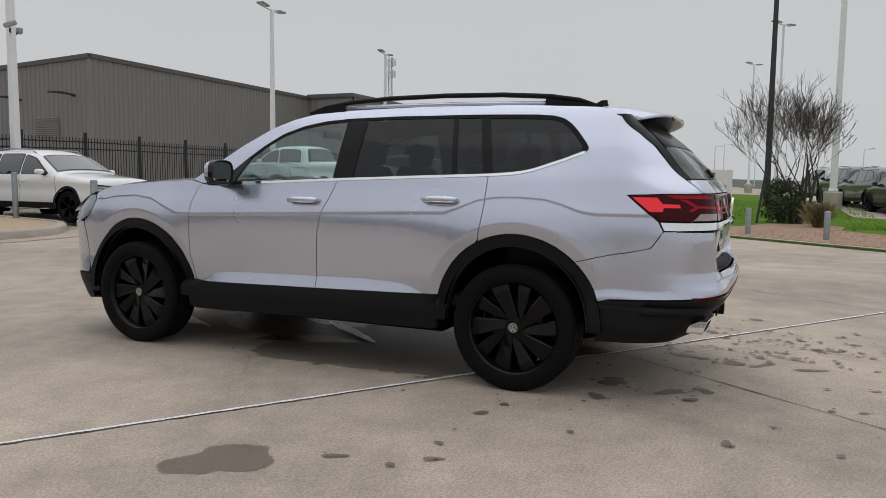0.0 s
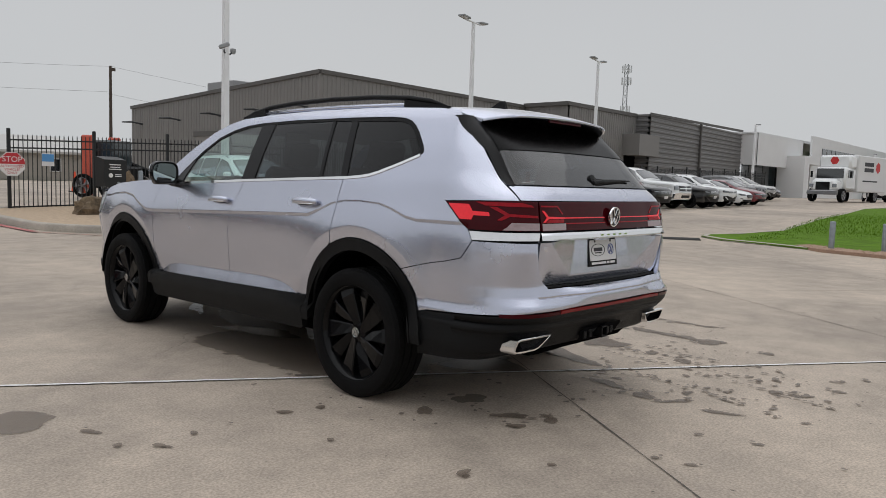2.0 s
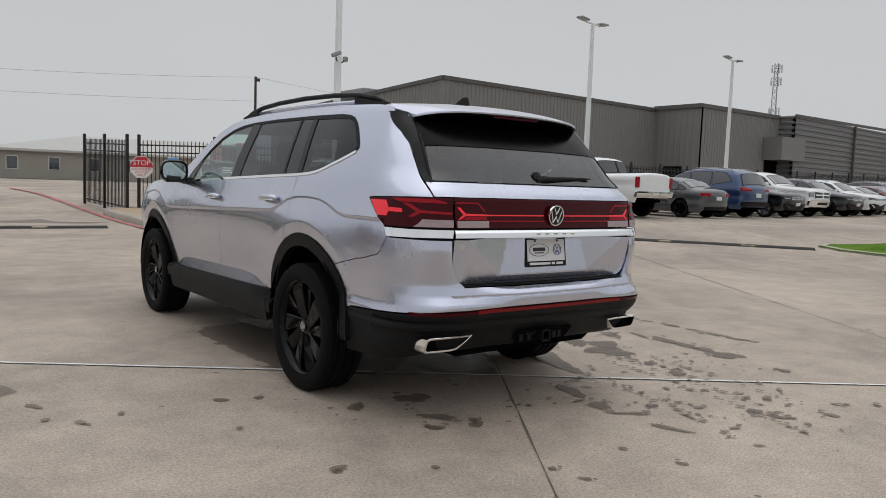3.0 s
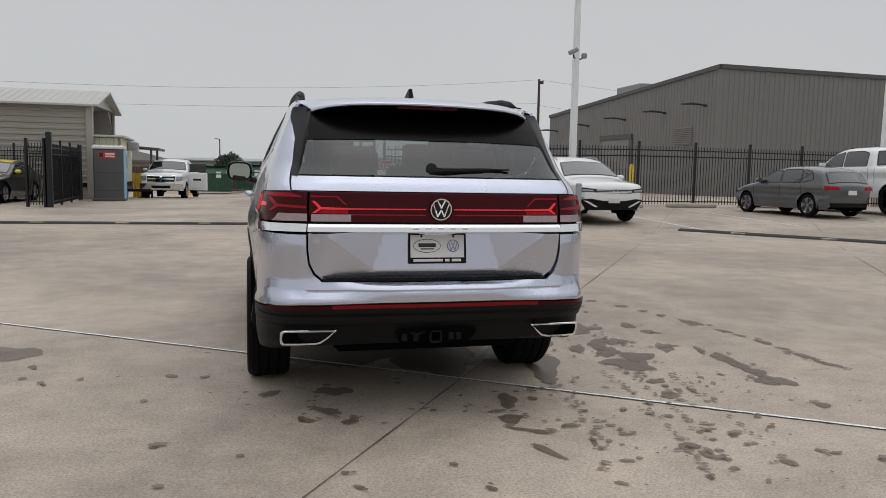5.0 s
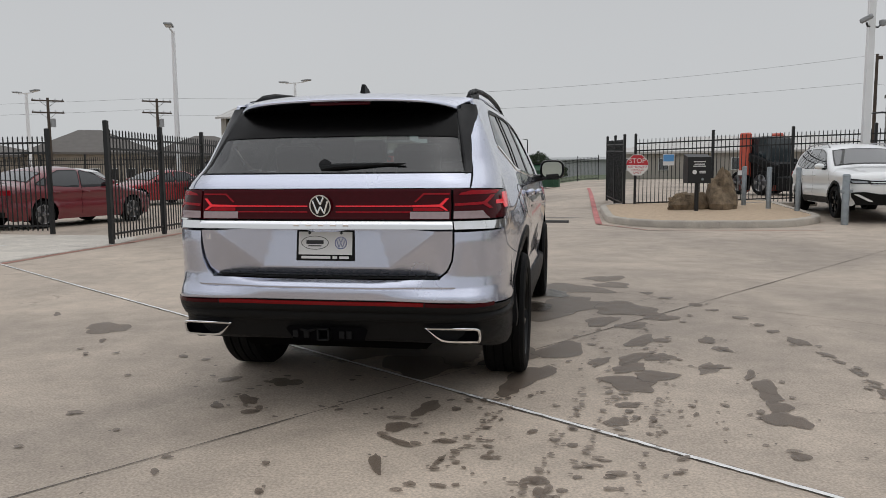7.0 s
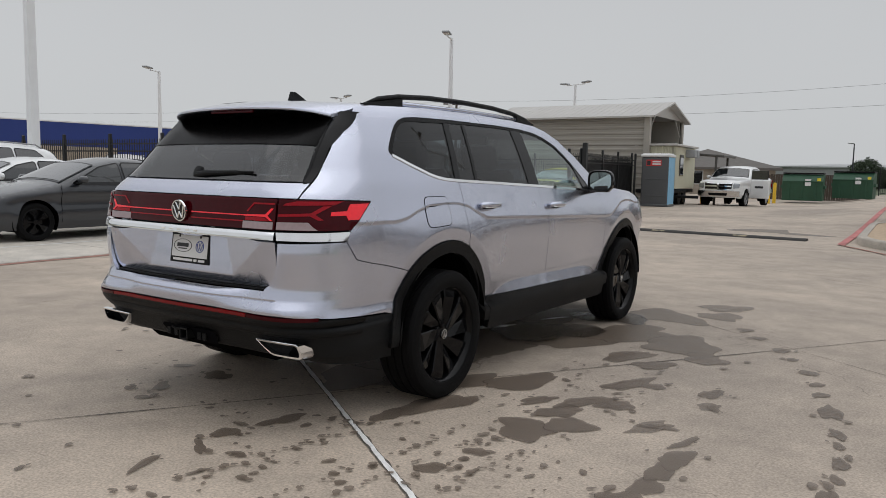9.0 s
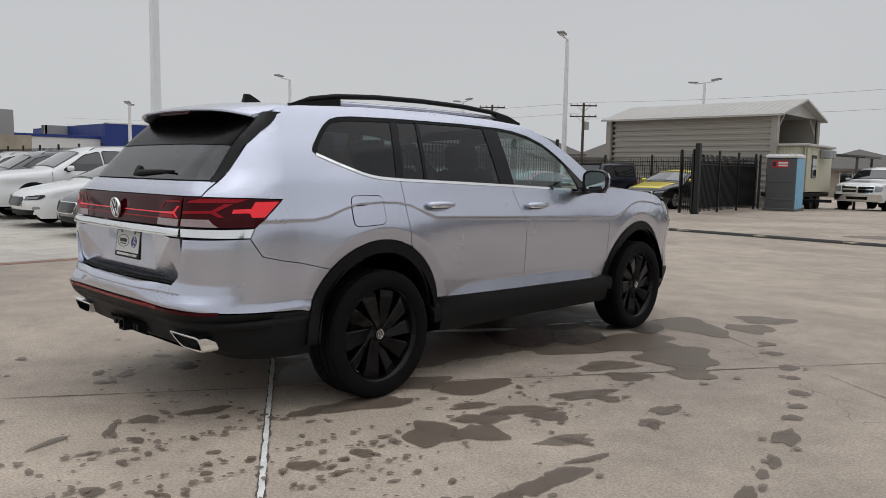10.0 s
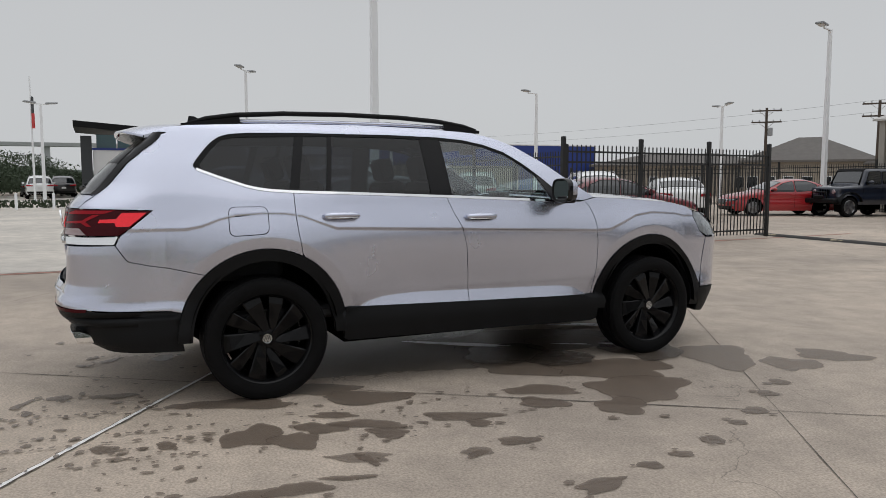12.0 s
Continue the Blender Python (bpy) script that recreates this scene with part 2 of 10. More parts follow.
M = {
    "silver": car_paint("silver_paint", (0.575, 0.60, 0.705), 0.94, 0.265),
    "clad": material("black_plastic", (0.0068, 0.0071, 0.0078), 0.46, 0, 0.2, 5, 0.25, 700, 0, 0.06, 0.16),
    "gloss": material("gloss_black", (0.006, 0.006, 0.007), 0.08, 0, 0.1, 4, 0, 50, 0.0, 0.03, 0.45),
    "seam": material("seam_black", (0.004, 0.004, 0.005), 0.9, spec=0.03),
    "rubber": material("tyre_rubber", (0.0050, 0.0050, 0.0054), 0.66, 0, 0.3, 14, 0.3, 160, 0, 0.06, 0.10),
    "rim": material("black_rim", (0.004, 0.004, 0.0046), 0.10, 0.0, 0.1, 8, 0, 90, 0.0, 0.04, 0.20),
    "rim_grey": material("grey_rim", (0.32, 0.32, 0.33), 0.3, 0.9, 0.1, 8),
    "chrome": material("chrome", (0.90, 0.91, 0.92), 0.07, 1.0, 0.03, 5, 0, 60, 0, 0.02),
    "steel": material("galvanised_steel", (0.30, 0.33, 0.35), 0.45, 0.7, 0.25, 9, 0.2, 60),
    "red_lens": material("red_lens", (0.30, 0.005, 0.012), 0.14, 0, 0.2, 40, 0.15, 220, 0.0, 0.03, 0.2),
    "dark_lens": material("dark_red_lens", (0.048, 0.0015, 0.004), 0.05, 0, 0.15, 30, 0, 50, 0.0, 0.03, 0.16),
    "lit_lens": material("lit_red_lens", (0.60, 0.012, 0.022), 0.12, 0, 0.1, 60, 0, 50, 0.3, 0.04, 0.4, (1.0, 0.02, 0.035), 0.24),
    "strip_red": material("reflector_red", (0.20, 0.006, 0.008), 0.16, 0, 0.2, 40, 0.15, 220, 0.0, 0.03, 0.2),
    "clear_lens": material("clear_lens", (0.36, 0.27, 0.28), 0.12, 0.3, 0.12, 60, 0.1, 160, 0.6),
    "head_lens": material("headlamp_lens", (0.30, 0.32, 0.34), 0.08, 0.6, 0.4, 25, 0.2, 60, 0.8),
    "seat": material("dark_seat_cloth", (0.030, 0.031, 0.034), 0.85, 0, 0.2, 12, 0.2, 200),
    "trim": material("cabin_trim", (0.020, 0.020, 0.022), 0.6, 0, 0.15, 8, 0.1, 300),
    "liner": material("headliner", (0.035, 0.035, 0.035), 0.9),
    # near-black for the spoiler's dark reflection painted on the rear glass
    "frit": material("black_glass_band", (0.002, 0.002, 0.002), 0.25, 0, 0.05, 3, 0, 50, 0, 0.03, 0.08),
    "mirror": material("dim_mirror_glass", (0.48, 0.57, 0.57), 0.04, 1.0, 0.02, 3),
    "disc": material("dark_brake_iron", (0.035, 0.034, 0.033), 0.45, 0.6, 0.2, 9),
    "fin": material("satin_black_fin", (0.004, 0.004, 0.0045), 0.22, 0, 0.1, 5, 0, 50, 0, 0.06, 0.22),
    "under": material("underbody", (0.004, 0.004, 0.004), 0.9, 0, 0.3, 5, 0.2, 40, 0, 0.06, 0.0),
    "plate": material("white_plate", (0.72, 0.72, 0.72), 0.4, 0, 0.02),
    "ink": material("dark_ink", (0.020, 0.020, 0.024), 0.5),
    "blue_ink": material("blue_ink", (0.02, 0.05, 0.28), 0.5),
    "red_ink": material("red_ink", (0.55, 0.03, 0.03), 0.5),
    "glass_clear": window_glass("clear_car_glass", (0.78, 0.93, 0.89), 0.07),
    "glass_tint": window_glass("tinted_car_glass", (0.150, 0.165, 0.185), -0.004),
    "glass_rear": window_glass("rear_car_glass", (0.26, 0.28, 0.285), 0.05),
    "glass_dark": material("dark_window", (0.010, 0.013, 0.015), 0.03, 0, 0.05, 3, 0, 50, 1.0, 0.01, 0.9),
    "white_car": car_paint("white_paint", (0.80, 0.81, 0.81)),
    "grey_car": car_paint("grey_paint", (0.070, 0.074, 0.080), 0.15),
    "slate_car": car_paint("slate_paint", (0.014, 0.017, 0.023), 0.1),
    "black_car": car_paint("black_paint", (0.006, 0.006, 0.007)),
    "blue_car": car_paint("blue_paint", (0.025, 0.060, 0.15), 0.4),
    "navy_car": car_paint("navy_paint", (0.010, 0.015, 0.030)),
    "red_car": car_paint("red_paint", (0.34, 0.013, 0.018)),
    "maroon_car": car_paint("maroon_paint", (0.16, 0.012, 0.020)),
    "yellow_car": car_paint("yellow_paint", (0.75, 0.62, 0.02)),
    "pearl_car": car_paint("pale_silver_paint", (0.50, 0.50, 0.49), 0.4),
    "concrete": concrete_material("concrete", (0.462, 0.392, 0.326)),
    "pale_concrete": concrete_material("pale_concrete", (0.555, 0.52, 0.47), 0.75),
    "kerb": concrete_material("kerb_concrete", (0.45, 0.41, 0.36), 0.7),
    "wet": stain("wet_concrete", (0.165, 0.128, 0.098), 0.38, 0.72, 14.0, 0.24, 0.32),
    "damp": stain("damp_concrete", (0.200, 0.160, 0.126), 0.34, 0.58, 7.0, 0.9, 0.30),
    "foam": stain("dried_foam", (0.86, 0.86, 0.86), 0.3, 0.95, 26.0, 0.7, 0.5),
    "puddle": stain("standing_water", (0.060, 0.049, 0.040), 0.06, 0.62, 6.0, 0.9, 0.5),
    "sealant": material("white_joint_sealant", (0.80, 0.79, 0.77), 0.6, 0, 0.22, 14, 0.3, 60),
    "joint": material("saw_cut_joint", (0.11, 0.095, 0.08), 0.9, 0, 0.4, 6),
    "paint_line": material("worn_white_line", (0.62, 0.61, 0.58), 0.8, 0, 0.2, 12, 0.2, 60),
    "red_line": material("worn_red_line", (0.36, 0.19, 0.15), 0.85, 0, 0.25, 5, 0.2, 60),
    "fire_red": material("worn_fire_lane_red", (0.46, 0.17, 0.16), 0.85, 0, 0.45, 4, 0.2, 60),
    "bump_rubber": material("speed_bump_rubber", (0.025, 0.023, 0.021), 0.8, 0, 0.3, 6, 0.3, 60),
    "bump_pale": material("speed_bump_pale", (0.42, 0.36, 0.24), 0.8, 0, 0.3, 6, 0.3, 60),
    "fence": material("black_fence_paint", (0.010, 0.011, 0.012), 0.45, 0.1, 0.15, 9),
    "mesh_black": material("black_gate_sheet", (0.012, 0.012, 0.013), 0.7, 0, 0.2, 3),
    "pole": material("white_pole_paint", (0.80, 0.81, 0.82), 0.45, 0, 0.04, 3, 0.1, 60),
    "pole_dark": material("dark_pole_paint", (0.03, 0.033, 0.036), 0.5),
    "wood_pole": material("weathered_pole", (0.075, 0.058, 0.045), 0.9, 0, 0.3, 5, 0.4, 40),
    "clad_taupe": material("taupe_metal_cladding", (0.210, 0.201, 0.192), 0.5, 0.1, 0.05, 0.5),
    "clad_trim": material("dark_metal_trim", (0.10, 0.094, 0.088), 0.5, 0.1, 0.08, 0.8),
    "clad_door": material("taupe_door", (0.24, 0.225, 0.21), 0.5, 0.1, 0.05, 0.8),
    "clad_grey": material("grey_ribbed_cladding", (0.175, 0.172, 0.170), 0.45, 0.1, 0.06, 0.5),
    "stucco": material("white_facade_panel", (0.70, 0.70, 0.70), 0.6, 0, 0.04, 0.4),
    "grey_facade": material("grey_facade_panel", (0.30, 0.30, 0.305), 0.55, 0, 0.05, 0.4),
    "brick_tan": material("tan_stone", (0.36, 0.31, 0.25), 0.85, 0, 0.25, 1.3, 0.3, 9),
    "blue_wall": material("blue_wall_panel", (0.012, 0.035, 0.20), 0.45, 0, 0.06, 0.3),
    "shed": material("beige_sheet_metal", (0.36, 0.335, 0.295), 0.5, 0.1, 0.06, 0.8),
    "shed_roof": material("pale_sheet_roof", (0.50, 0.485, 0.46), 0.5, 0.1, 0.08, 0.8),
    "cabin": material("cream_cabin", (0.55, 0.53, 0.40), 0.6, 0, 0.08, 1.5),
    "roof_brown": material("brown_shingles", (0.14, 0.13, 0.12), 0.9, 0, 0.15, 2, 0.4, 12),
    "house_wall": material("house_stone_wall", (0.33, 0.29, 0.24), 0.9, 0, 0.2, 2, 0.3, 9),
    "potty_grey": material("grey_moulded_plastic", (0.085, 0.088, 0.092), 0.5, 0, 0.08, 3),
    "potty_blue": material("pale_blue_plastic", (0.22, 0.46, 0.66), 0.5, 0, 0.05, 3),
    "potty_white": material("white_plastic_roof", (0.72, 0.72, 0.71), 0.5),
    "dumpster": material("green_dumpster_paint", (0.020, 0.075, 0.040), 0.55, 0, 0.2, 4, 0.2, 40),
    "yellow_post": material("yellow_post_paint", (0.72, 0.47, 0.03), 0.55, 0, 0.1, 5),
    "cone": material("orange_cone", (0.75, 0.09, 0.03), 0.6),
    "machine_red": material("red_machine_paint", (0.52, 0.09, 0.055), 0.5, 0, 0.2, 3),
    "rock": material("brown_boulder", (0.17, 0.125, 0.080), 0.95, 0, 0.7, 7, 1.0, 26),
    "gravel": material("pink_gravel", (0.37, 0.245, 0.175), 0.95, 0, 0.35, 26, 0.6, 60),
    "decomposed": material("tan_decomposed_granite", (0.46, 0.35, 0.245), 0.95, 0, 0.2, 10, 0.5, 60),
    "grass": material("lawn_green", (0.100, 0.190, 0.016), 0.9, 0, 0.35, 3, 0.6, 60, 0, 0.06, 0.1),
    "blade": material("grass_blade", (0.120, 0.225, 0.020), 0.8, 0, 0.35, 5, 0, 80, 0, 0.06, 0.1),
    "field": material("far_field", (0.085, 0.105, 0.055), 0.95, 0, 0.3, 0.05),
    "dry_grass": material("dry_tuft", (0.22, 0.18, 0.09), 0.9, 0, 0.3, 5),
    "bark": material("grey_brown_bark", (0.070, 0.055, 0.048), 0.9, 0, 0.3, 12, 0.4, 60),
    "leaf": material("dark_leaf", (0.035, 0.060, 0.024), 0.75, 0, 0.4, 4),
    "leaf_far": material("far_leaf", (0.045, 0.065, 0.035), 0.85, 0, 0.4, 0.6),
    "sign_white": material("white_sign_board", (0.80, 0.80, 0.78), 0.5, 0, 0.03, 2),
    "stop_red": material("stop_red", (0.52, 0.03, 0.04), 0.45),
    "sign_blue": material("sign_blue", (0.10, 0.30, 0.60), 0.45),
    "lamp_head": material("grey_lamp_head", (0.30, 0.31, 0.32), 0.5),
    "lamp_glass": material("lamp_lens", (0.62, 0.63, 0.63), 0.3),
    "shop_glass": material("dark_shop_glass", (0.03, 0.04, 0.045), 0.06, 0, 0.1, 1, 0, 50, 0.4),
    "teal_glass": material("teal_shop_glass", (0.06, 0.15, 0.17), 0.06, 0, 0.1, 1, 0, 50, 0.4),
    # distance haze painted into the base colour as a pale grey-green
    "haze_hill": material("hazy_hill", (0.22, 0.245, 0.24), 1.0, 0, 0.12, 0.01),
    "bridge": material("far_bridge", (0.38, 0.39, 0.39), 0.9, 0, 0.05, 0.05),
}


# ---- building helpers ----
class Shape:
    """Vertices and faces gathered from simple solids for one mesh."""

    def __init__(self):
        self.v, self.f = [], []

    def add(self, verts, faces, m=None):
        k = len(self.v)
        self.v += [tuple(m @ Vector(p)) if m else tuple(p) for p in verts]
        self.f += [tuple(i + k for i in face) for face in faces]
        return self

    def box(self, c, s, b=0.0, m=None):
        h = [d / 2 for d in s]
        b = min(b, *(d * 0.49 for d in h)) if b else 0
        if not b:
            v = [(c[0] + i * h[0], c[1] + j * h[1], c[2] + k * h[2]) for i in (-1, 1) for j in (-1, 1) for k in (-1, 1)]
            return self.add(v, [(0, 1, 3, 2), (4, 6, 7, 5), (0, 4, 5, 1), (2, 3, 7, 6), (0, 2, 6, 4), (1, 5, 7, 3)], m)
        v, at, f = [], {}, []
        for i in (-1, 1):
            for j in (-1, 1):
                for k in (-1, 1):
                    for a in range(3):
                        at[i, j, k, a] = len(v)
                        v.append(tuple(c[n] + (i, j, k)[n] * (h[n] if n == a else h[n] - b) for n in range(3)))
        for a in range(3):
            p, q = (a + 1) % 3, (a + 2) % 3
            for s1 in (-1, 1):
                def key(sp, sq, axis, sa=s1, a=a, p=p, q=q):
                    t = [0, 0, 0]
                    t[a], t[p], t[q] = sa, sp, sq
                    return at[t[0], t[1], t[2], axis]
                loop = [key(-1, -1, a), key(1, -1, a), key(1, 1, a), key(-1, 1, a)]
                f.append(tuple(loop if s1 > 0 else loop[::-1]))
                for s2 in (-1, 1):
                    e = [key(s2, -1, a), key(s2, 1, a), key(s2, 1, p), key(s2, -1, p)]
                    f.append(tuple(e if s1 * s2 > 0 else e[::-1]))
        for i in (-1, 1):
            for j in (-1, 1):
                for k in (-1, 1):
                    t = (at[i, j, k, 0], at[i, j, k, 1], at[i, j, k, 2])
                    f.append(t if i * j * k > 0 else t[::-1])
        return self.add(v, f, m)

    def tube(self, pts, r, seg=8, cap=True, m=None):
        """A round bar along points; r is one radius or one for each point."""
        pts = [Vector(p) for p in pts]
        rs = r if isinstance(r, (list, tuple)) else [r] * len(pts)
        v, f = [], []
        side = None
        for n, p in enumerate(pts):
            d = (pts[min(n + 1, len(pts) - 1)] - pts[max(n - 1, 0)]).normalized()
            if side is None:
                side = d.orthogonal().normalized()
            side = (side - d * side.dot(d)).normalized()
            up = d.cross(side)
            for k in range(seg):
                a = 2 * math.pi * k / seg
                v.append(p + (side * math.cos(a) + up * math.sin(a)) * rs[n])
        for n in range(len(pts) - 1):
            for k in range(seg):
                a, b = n * seg + k, n * seg + (k + 1) % seg
                f.append((a, b, b + seg, a + seg))
        if cap:
            f.append(tuple(range(seg))[::-1])
            f.append(tuple(range(len(v) - seg, len(v))))
        return self.add(v, f, m)

    def lathe(self, prof, seg=32, m=None, closed=True):
        """Turned about the z axis from (radius, z) points; closed joins the last ring to the first."""
        v = [(r * math.cos(2 * math.pi * k / seg), r * math.sin(2 * math.pi * k / seg), z) for r, z in prof for k in range(seg)]
        f = []
        rings = len(prof)
        for n in range(rings if closed else rings - 1):
            for k in range(seg):
                a, b = n * seg + k, n * seg + (k + 1) % seg
                c, d = ((n + 1) % rings) * seg + (k + 1) % seg, ((n + 1) % rings) * seg + k
                f.append((a, b, c, d))
        return self.add(v, f, m)

    def prism(self, poly, z0, z1, m=None):
        """A flat outline (x, y), drawn anticlockwise, raised from z0 to z1."""
        n = len(poly)
        v = [(x, y, z0) for x, y in poly] + [(x, y, z1) for x, y in poly]
        f = [tuple(range(n))[::-1], tuple(range(n, 2 * n))] + [(k, (k + 1) % n, n + (k + 1) % n, n + k) for k in range(n)]
        return self.add(v, f, m)

    def grid(self, fn, us, vs):
        """A sheet of points fn(u, v)."""
        v = [fn(a, b) for a in us for b in vs]
        k = len(vs)
        return self.add(v, [(i * k + j, (i + 1) * k + j, (i + 1) * k + j + 1, i * k + j + 1) for i in range(len(us) - 1) for j in range(k - 1)])


def put(name, shape, mat, parent=None, label="", smooth=False, fix=True):
    """Links a Shape as one mesh object, under a thing where one is given."""
    me = bpy.data.meshes.new(name)
    me.from_pydata(shape.v, [], shape.f)
    if fix:
        bm = bmesh.new()
        bm.from_mesh(me)
        bmesh.ops.recalc_face_normals(bm, faces=bm.faces)
        bm.to_mesh(me)
        bm.free()
    me.materials.append(M[mat] if isinstance(mat, str) else mat)
    if smooth:
        me.polygons.foreach_set("use_smooth", [True] * len(me.polygons))
        if smooth != "all":
            me.set_sharp_from_angle(angle=radians(smooth if smooth is not True else 40))
    ob = new(name, me)
    ob.parent = parent
    return tagged(ob, label)


def thing(name, label, category, m=None, group="", kind=""):
    ob = new(name)
    if m:
        ob.matrix_basis = m
    return tagged(ob, label, category, group, kind)


def text(name, words, size, mat, parent, m, label="", align="LEFT"):
    c = bpy.data.curves.new(name, "FONT")
    c.body, c.size, c.extrude, c.align_x = words, size, 0.0015, align
    c.materials.append(M[mat])
    ob = new(name, c)
    ob.parent, ob.matrix_basis = parent, m
    return tagged(ob, label)


def smoothstep(t):
    t = min(1.0, max(0.0, t))
    return t * t * (3 - 2 * t)


def ground_z(x, y):
    """The lot is level round the car and rises gently towards the buildings."""
    return 0.35 * smoothstep((x + y - 14) / 16) * smoothstep((x + 3) / 6) + 0.45 * smoothstep((x - 26) / 35) * smoothstep((y + 3) / 11) - 0.25 * smoothstep((y - 27) / 14) * smoothstep((3 - x) / 6)


def interp(x, xs, ys):
    return float(np.interp(x, xs, ys))


def on_ground(x, y, turn=0.0, lift=0.0):
    return pose(x, y, ground_z(x, y) + lift, 0, 0, turn)


def rounded(poly, r, n=4):
    """An outline with its corners rounded."""
    out = []
    k = len(poly)
    for i in range(k):
        p, a, b = Vector(poly[i]), Vector(poly[i - 1]), Vector(poly[(i + 1) % k])
        q = min(r, (a - p).length * 0.45, (b - p).length * 0.45)
        s, e = p + (a - p).normalized() * q, p + (b - p).normalized() * q
        for j in range(n + 1):
            t = j / n
            out.append(tuple(s * (1 - t) ** 2 + p * 2 * t * (1 - t) + e * t * t))
    return out


# ---- the silver SUV: its skin is one surface, cut into panels ----
def knots(z, xs, ys):
    """Straight lines between knots that may differ from point to point."""
    out = np.full(np.shape(z), 1.0) * ys[0]
    for a, b, p, q in zip(xs[:-1], xs[1:], ys[:-1], ys[1:]):
        t = np.clip((z - a) / (b - a), 0, 1)
        out = out + t * (q - p)
    return out


def sstep(t):
    t = np.clip(t, 0, 1)
    return t * t * (3 - 2 * t)


REAR_AXLE, FRONT_AXLE = -1.49, 1.49


def crease(y):
    return np.interp(y, [-2.6, -1.95, -1.86, -1.76, -1.66, -1.5, -1.36, -1.25, -1.14, -1.04, 0.96, 1.08, 1.2, 1.33, 1.5, 1.75, 2.0],
                     [1.075, 1.073, 1.088, 1.125, 1.151, 1.160, 1.156, 1.137, 1.093, 1.058, 0.989, 0.993, 1.04, 1.095, 1.115, 1.10, 1.05])


def crease_depth(y):
    return np.interp(y, [-2.6, -1.95, -1.76, -1.5, -1.2, -1.0, 0.96, 1.2, 1.5, 2.0], [0.9, 0.85, 0.60, 0.42, 0.55, 1.0, 1.0, 0.7, 0.55, 0.3])


def moulding(y):
    """The upper edge of the bright moulding along the sill."""
    return np.interp(y, [-0.97, -0.90, -0.82, -0.72, -0.60, -0.45, 0.55, 0.66, 0.78, 0.88, 0.95], [0.475, 0.530, 0.570, 0.594, 0.602, 0.606, 0.586, 0.582, 0.565, 0.520, 0.475])


def flare(y, z, axle):
    return np.hypot((y - axle) / 0.96, z - 0.39)


FLARE_EDGE = 0.618


HEIGHTS = np.arange(0.0, 2.0, 0.001)
SIDE = np.interp(HEIGHTS, [0.22, 0.30, 0.45, 0.50, 0.62, 0.70, 0.80, 0.90, 0.98, 1.05, 1.26, 1.45, 1.64, 1.70, 1.78], [0.90, 0.925, 0.952, 0.942, 0.910, 0.919, 0.932, 0.943, 0.946, 0.940, 0.893, 0.822, 0.738, 0.705, 0.60])
TAP = np.exp(-np.linspace(-2.5, 2.5, 141) ** 2 / 2)
SIDE = np.where((HEIGHTS > 0.3) & (HEIGHTS < 1.72), np.convolve(SIDE, TAP / TAP.sum(), "same"), SIDE)


def flank_raw(y, z):
    c, d, zt = crease(y), crease_depth(y), moulding(y)
    x = np.interp(z, HEIGHTS, SIDE)
    body = np.interp(z, [0.40, 0.62, 0.70], [0.888, 0.910, 0.919])
    mid = sstep((y + 1.25) / 0.06) * sstep((1.25 - y) / 0.06)
    low = body + 0.34 * np.maximum(0.0, zt - z)
    x = x + (low - x) * mid * (z > 0.488) * sstep((0.66 - z) / 0.05)
    x = x + 0.0095 * d * np.interp(z - c, [-0.014, -0.002, 0.0, 0.04, 0.15], [0.0, 1.0, 1.0, 0.60, 0.0])
    x = x + np.interp(z, [0.50, 0.60, 0.648], [0.0, 0.014, 0.0]) * sstep((-1.88 - y) / 0.12)
    for axle in (REAR_AXLE, FRONT_AXLE):
        rho = flare(y, z, axle)
        x = x + 0.022 * np.interp(rho, [0.50, 0.545, FLARE_EDGE - 0.004, FLARE_EDGE + 0.004, 0.69, 0.78, 0.88, 1.0], [0.45, 0.55, 1.0, 1.0, 0.66, 0.34, 0.12, 0.0]) * sstep((z - 0.45) / 0.25)
    x = x * (1 - (0.022 + 0.022 * sstep((z - 0.6) / 0.4)) * sstep((-1.55 - y) / 0.6))
    return x * (1 - 0.05 * sstep((y - 1.25) / 0.75))


def flank(y, z):
    """Half the car's width at a place along it and a height."""
    return sum(flank_raw(y, z + d) for d in (-0.002, 0.0, 0.002)) / 3


def feature_lines():
    """Lines along which the skin bends sharply, as places along it and heights."""
    ys = np.arange(-2.3, 2.02, 0.012)
    out = [[(y, float(crease(y)) + d) for y in ys] for d in (-0.022, -0.015, -0.010, -0.005, 0.0, 0.006, 0.04)]
    ys = np.arange(-0.95, 0.94, 0.012)
    out += [[(y, float(moulding(y)) + d) for y in ys] for d in (-0.005, 0.001, 0.006)]
    for axle in (REAR_AXLE, FRONT_AXLE):
        for d in (-0.007, 0.0, 0.007):
            out.append([(axle + 0.96 * (FLARE_EDGE + d) * math.cos(a), 0.39 + (FLARE_EDGE + d) * math.sin(a)) for a in np.arange(0.1, 3.04, 0.02)])
    return [np.array(line) for line in out]


def stern(z):
    """The tail's outline along the middle."""
    return np.interp(z, [0.25, 0.37, 0.40, 0.50, 0.53, 0.565, 0.60, 0.64, 0.690, 0.702, 0.742, 0.75, 0.80, 0.98, 1.03, 1.18, 1.22, 1.27, 1.36, 1.46, 1.55, 1.62, 1.70],
                     [-2.42, -2.47, -2.53, -2.585, -2.60, -2.640, -2.652, -2.662, -2.666, -2.660, -2.634, -2.553, -2.562, -2.595, -2.595, -2.575, -2.553, -2.505, -2.426, -2.327, -2.222, -2.125, -2.03])


